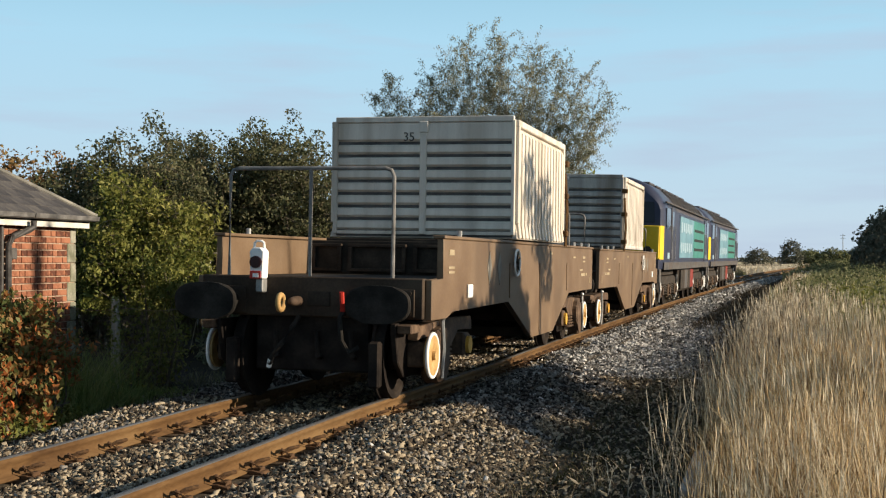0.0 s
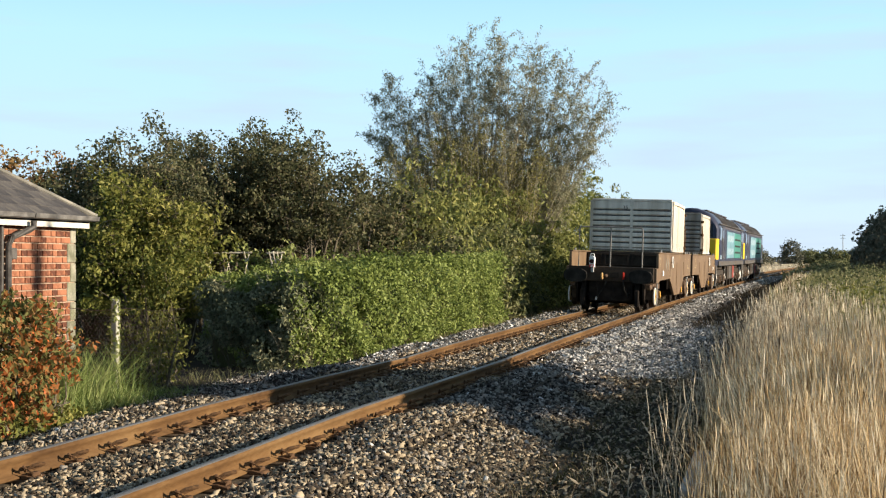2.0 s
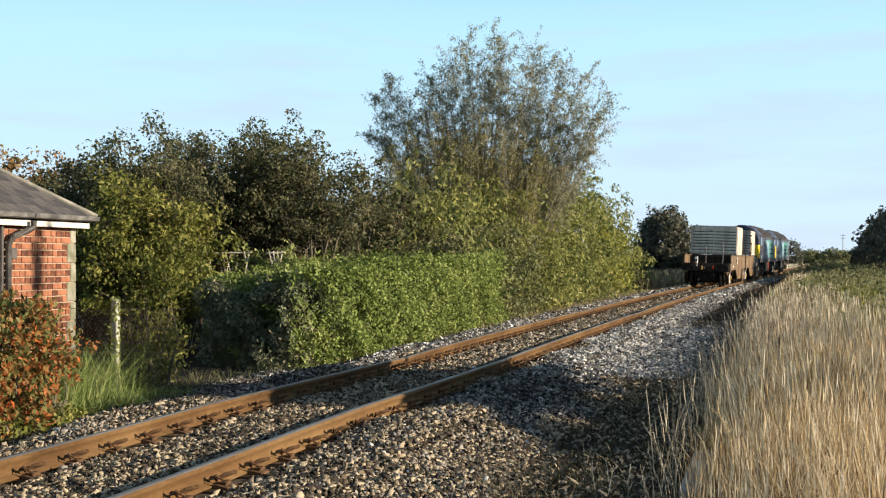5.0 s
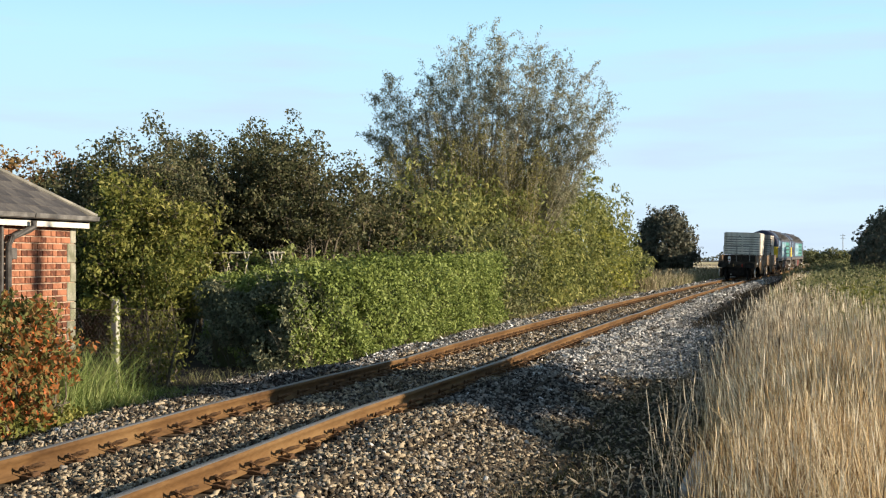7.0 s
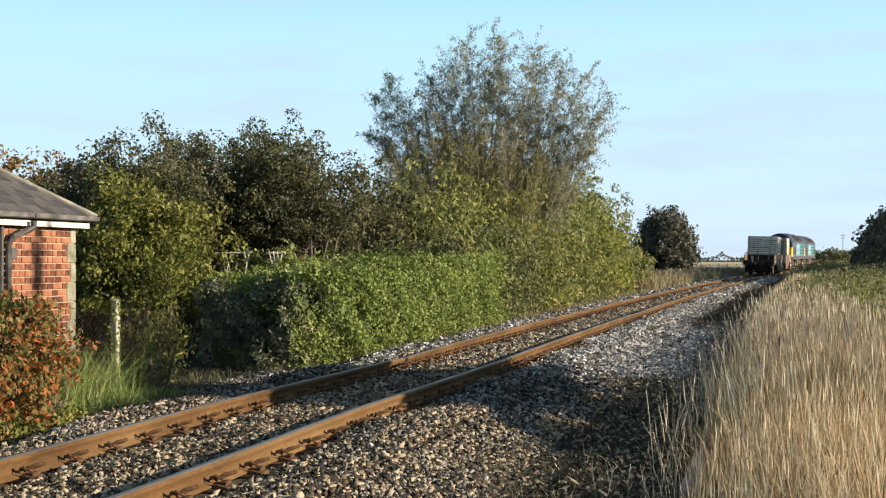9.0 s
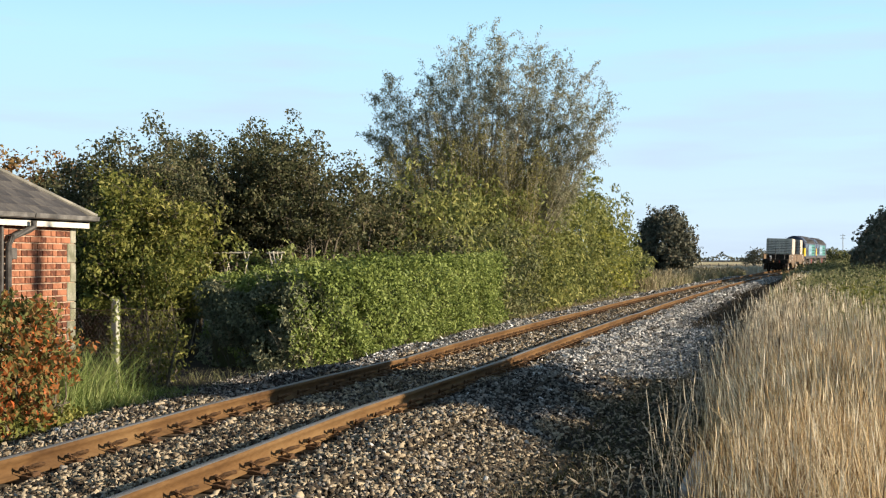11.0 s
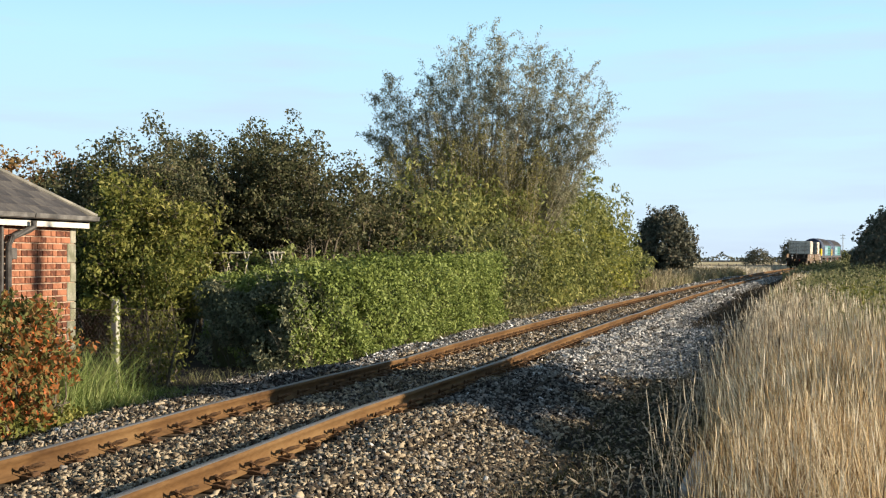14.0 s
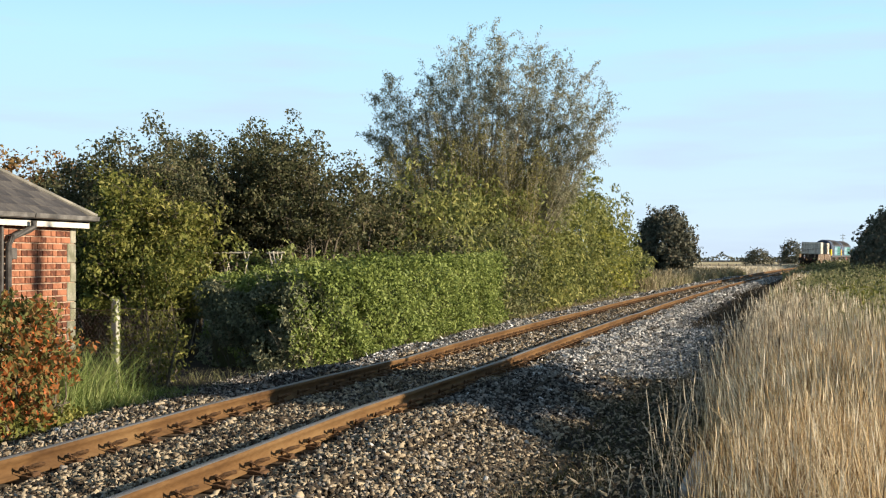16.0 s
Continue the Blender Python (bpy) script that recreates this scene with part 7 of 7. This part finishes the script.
# fence posts, wire, garden canes
def fence_post(s, o, h, r, label, ivy):
    p = on_line(s, o, GROUND)
    th = tagged(new("fence_post"), label, "fence post")
    th.location = p
    bm = bmesh.new()
    box(bm, -r, r, -r, r, -0.1, h, 0.012)
    bmesh.ops.subdivide_edges(bm, edges=bm.edges[:], cuts=2)
    for v in bm.verts:
        v.co += Vector(noise.noise_vector(v.co * 4)) * 0.012
    part("post", bm, M["post_wood"], th)
    if ivy:
        n = 520
        a, z = rng.uniform(0, 6.28, n), rng.uniform(0, h + 0.03, n)
        C = np.stack((np.cos(a) * (r + 0.012), np.sin(a) * (r + 0.012), z), 1)
        part("ivy", leaf_mesh("ivy", C, C * (1, 1, 0) + rng.normal(0, 0.04, (n, 3)), 0.045, M["leaf_ivy"], 0.8), None, th, "pale ivy climbing the post")
    return th


fence_post(14.5, -3.66, 1.33, 0.042, "weathered wooden fence post grown over with ivy", True)


def wire_fence():
    th = tagged(new("wire_fence"), "rusty chain-link fence strung along the garden", "fence")
    bm = bmesh.new()
    a, b = Vector((-8.98, 15.12, 0)), Vector((-7.4, 15.3, 0))
    zt = GROUND + 1.21

    def at(u, z):
        return (a.x + (b.x - a.x) * u, a.y + (b.y - a.y) * u, z - 0.035 * math.sin(u * 6.2832) ** 2)
    for z in (zt, zt - 0.55):
        pipe(bm, [at(k / 12, z) for k in range(13)], 0.0045, 5)
    part("line_wire", bm, M["wire"], th)
    lines = []
    for k in range(-20, 56):                        # diamonds of about 5 cm
        for sg in (1, -1):
            pts = [(k / 32 + sg * q * 0.4 / 6, zt - 0.95 * q / 6) for q in range(7)]
            pts = [p for p in pts if 0 <= p[0] <= 1]
            if len(pts) > 1:
                lines.append([(np.array(at(u, z)), 0.0012) for u, z in pts])
    part("mesh", stems_mesh("mesh", lines, M["wire"], 3), None, th, "rusty diamond wire mesh")


wire_fence()


def bean_frame(side, ahead, w, label):
    th = tagged(new("cane_frame"), label, "garden frame")
    th.location = spot(side, ahead, GROUND)
    th.rotation_euler = (0, 0, radians(14))
    H = 1.97
    bm = bmesh.new()
    pipe(bm, [(-w / 2 - 0.1, 0, H), (w / 2 + 0.1, 0.02, H + 0.02)], 0.02, 6)
    part("ridge_cane", bm, M["cane"], th)
    for k in range(3):
        x = -w / 2 + w * k / 2
        for sg in (-1, 1):
            bm = bmesh.new()
            pipe(bm, [(x + sg * 0.34, sg * 0.35, 0), (x - sg * 0.05, -sg * 0.04, H + 0.04)], 0.013, 5)
            part("cane", bm, M["cane"], th)
    return th


bean_frame(-0.1675, 26.0, 0.75, "white bean-pole frame of crossed canes in garden")
bean_frame(-0.1305, 25.9, 0.16, "white bean-pole frame of crossed canes in garden")
shrub("bean_plants", "yellowing climbing beans on the cane frame", "plant", spot(-0.152, 26.25, GROUND), [(0, 0, 1.5, 0.32, 0.2, 0.56), (0.42, 0.0, 1.4, 0.2, 0.2, 0.55), (0.8, 0.05, 1.5, 0.26, 0.2, 0.58)], 2600, M["leaf_ivy"], 0.1, 8, clump=0.12, per=12)

# concrete trough lid edge in the straw
bm = bmesh.new()
box(bm, -0.09, 0.09, -1.0, 1.0, -0.05, 0.13, 0.015)
tr = part("cable_trough", bm, M["concrete"], None, at=Matrix.Translation(on_line(10.4, 3.98, GROUND - 0.02)))
tagged(tr, "pale concrete cable trough half hidden in grass", "cable trough")

# rusty stake at the fence's foot
stake = tagged(new("iron_stake"), "thin rusty iron stake leaning in the grass", "stake")
stake.location = on_line(12.55, -3.32, GROUND)
part("bar", pipe(bmesh.new(), [(0, 0, -0.1), (0.01, 0.0, 0.3), (-0.02, 0.02, 0.62)], 0.016, 6), M["rust_bright"], stake)

# post-and-rail fence before the far field
far_fence = tagged(new("field_fence"), "low dark post-and-rail fence along the far field", "fence")
far_fence.location, far_fence.rotation_euler = spot(0.222, 182, GROUND), (0, 0, radians(14.425))
for k in range(11):
    part("post", box(bmesh.new(), -5.0 + k * 1.25 - 0.06, -5.0 + k * 1.25 + 0.06, -0.06, 0.06, 0, 1.25 + 0.06 * math.sin(k * 2.3), 0.01), M["bark"], far_fence)
for z in (0.55, 1.05):
    part("rail", box(bmesh.new(), -5.2, 7.7, -0.09, -0.062, z - 0.05, z + 0.05, 0.008), M["bark"], far_fence)

# distant pole
bm = bmesh.new()
cyl(bm, (0, 0, 0), (0, 0, 8.4), 0.11, 0.08, 8)
tp = tagged(new("telegraph_pole"), "wooden telegraph pole with crossarms far off", "pole")
tp.location = spot(0.312, 330, GROUND)
part("pole", bm, M["pale_bark"], tp)
for z in (8.0, 7.3):
    bm = bmesh.new()
    box(bm, -0.6, 0.6, -0.05, 0.05, z - 0.05, z + 0.05)
    part("crossarm", bm, M["pale_bark"], tp)

# ---------------------------------------------------------------- bricks, quoins and slates of the house
COURSE, QUOIN = 0.086, 0.258
bm = bmesh.new()
box(bm, -0.05, 0.004, -0.112, 0.112, 0, 0.071, 0.004)
stretcher = finish(bm, M["brick"], "brick")
bm = bmesh.new()
box(bm, -0.05, 0.004, -0.052, 0.052, 0, 0.071, 0.004)
header = finish(bm, M["brick"], "brick")
far_bricks = bmesh.new()
quoin_width = (0.13, 0.21)
for c in range(31):
    z = c * COURSE
    if z + 0.075 > EH - 0.02:
        break
    y = -quoin_width[int(z / QUOIN + 0.01) % 2] - 0.011
    k = 0
    while y > -4.9:
        long = (k + c) % 2 == 0
        L = 0.228 if long else 0.108
        if y - L > -2.35 and z > 0.5:
            part("brick", stretcher if long else header, None, walls, at=Matrix.Translation((rng.uniform(-0.002, 0.003), y - L / 2, z)))
        else:
            box(far_bricks, -0.05, 0.0, y - L, y, z, z + 0.075)
        y -= L + 0.011
        k += 1
tagged(part("brickwork", far_bricks, M["brick_rest"], walls, "further red bricks of the wall"), kind="stuff")
c = 0
while c * QUOIN < EH - 0.05:
    h = min(QUOIN, EH - 0.03 - c * QUOIN)
    bm = bmesh.new()
    box(bm, -0.2, 0.006, -quoin_width[c % 2], 0.004, c * QUOIN, c * QUOIN + h - 0.009, 0.009)
    for v in bm.verts:
        v.co += Vector(noise.noise_vector(v.co * 9 + Vector((0, 0, c)))) * 0.006
    part("quoin_stone", bm, M["quoin"], walls, "grey weathered corner stone")
    c += 1
slope = math.hypot(RISE - 0.06, 2.4)
ux, uz = -2.4 / slope, (RISE - 0.06) / slope
bm = bmesh.new()
box(bm, -0.125, 0.125, 0, 0.36, 0, 0.008, 0.002)
slate_mesh = finish(bm, M["slate"], "slate")
tilt = math.degrees(math.atan2(RISE - 0.06, 2.4)) - 1.2
for r in range(14):
    d = r * 0.2 + 0.0
    x0, z0 = 0.21 + ux * d, EH + 0.068 + uz * d
    for k in range(13):
        y = 0.10 - k * 0.255 - (0.127 if r % 2 else 0)
        if y + 0.125 < 0.2 - d * 2.4 / slope and y > -2.9:
            part("slate", slate_mesh, None, roof, at=Matrix.Translation((x0, y, z0)) @ pose(0, 0, 0, 0, 0, 90) @ pose(0, 0, 0, tilt, 0, 0))


def motions():
    """The train draws away along the line; its wheels turn as it rolls."""
    for vehicle, first, p0, p1 in ((tail_wagon, 0.0, 0.9, AXLES - 0.9), (lead_wagon, WAGON_PITCH, 0.9, AXLES - 0.9), (loco_rear, 24.25, 3.5, LOCO_LEN - 3.5), (loco_front, 24.25 + 18.95, 3.5, LOCO_LEN - 3.5)):
        rows = []
        for i in range(33):
            t = i * 0.5
            s = train_s(t) + first
            a, b = on_line(s + p0, 0, level(s + p0)), on_line(s + p1, 0, level(s + p1))
            d = (b - a).normalized()
            yaw, pitch, roll = -math.degrees(math.atan2(d.x, d.y)), math.degrees(d.z), 0.4 + banking(s + (p0 + p1) / 2) * 0.8
            if vehicle is lead_wagon:            # this one runs the other way round
                rows.append((t, Matrix.Translation(a + d * (AXLES - p0)) @ pose(0, 0, 0, 0, 0, yaw + 180) @ pose(0, 0, 0, -pitch, -roll, 0)))
            else:
                rows.append((t, Matrix.Translation(a - d * p0) @ pose(0, 0, 0, 0, 0, yaw) @ pose(0, 0, 0, pitch, roll, 0)))
        walk(vehicle, rows)
    for sets in (tail_sets, lead_sets, rear_sets, front_sets):
        for ws in sets:
            home = ws.matrix_basis.translation.copy()
            r = -home.z if sets is lead_sets else home.z
            walk(ws, [(i / 30, Matrix.Translation(home) @ pose(0, 0, 0, -math.degrees((train_s(i / 30) - train_s(0)) / r))) for i in range(481)])


motions()
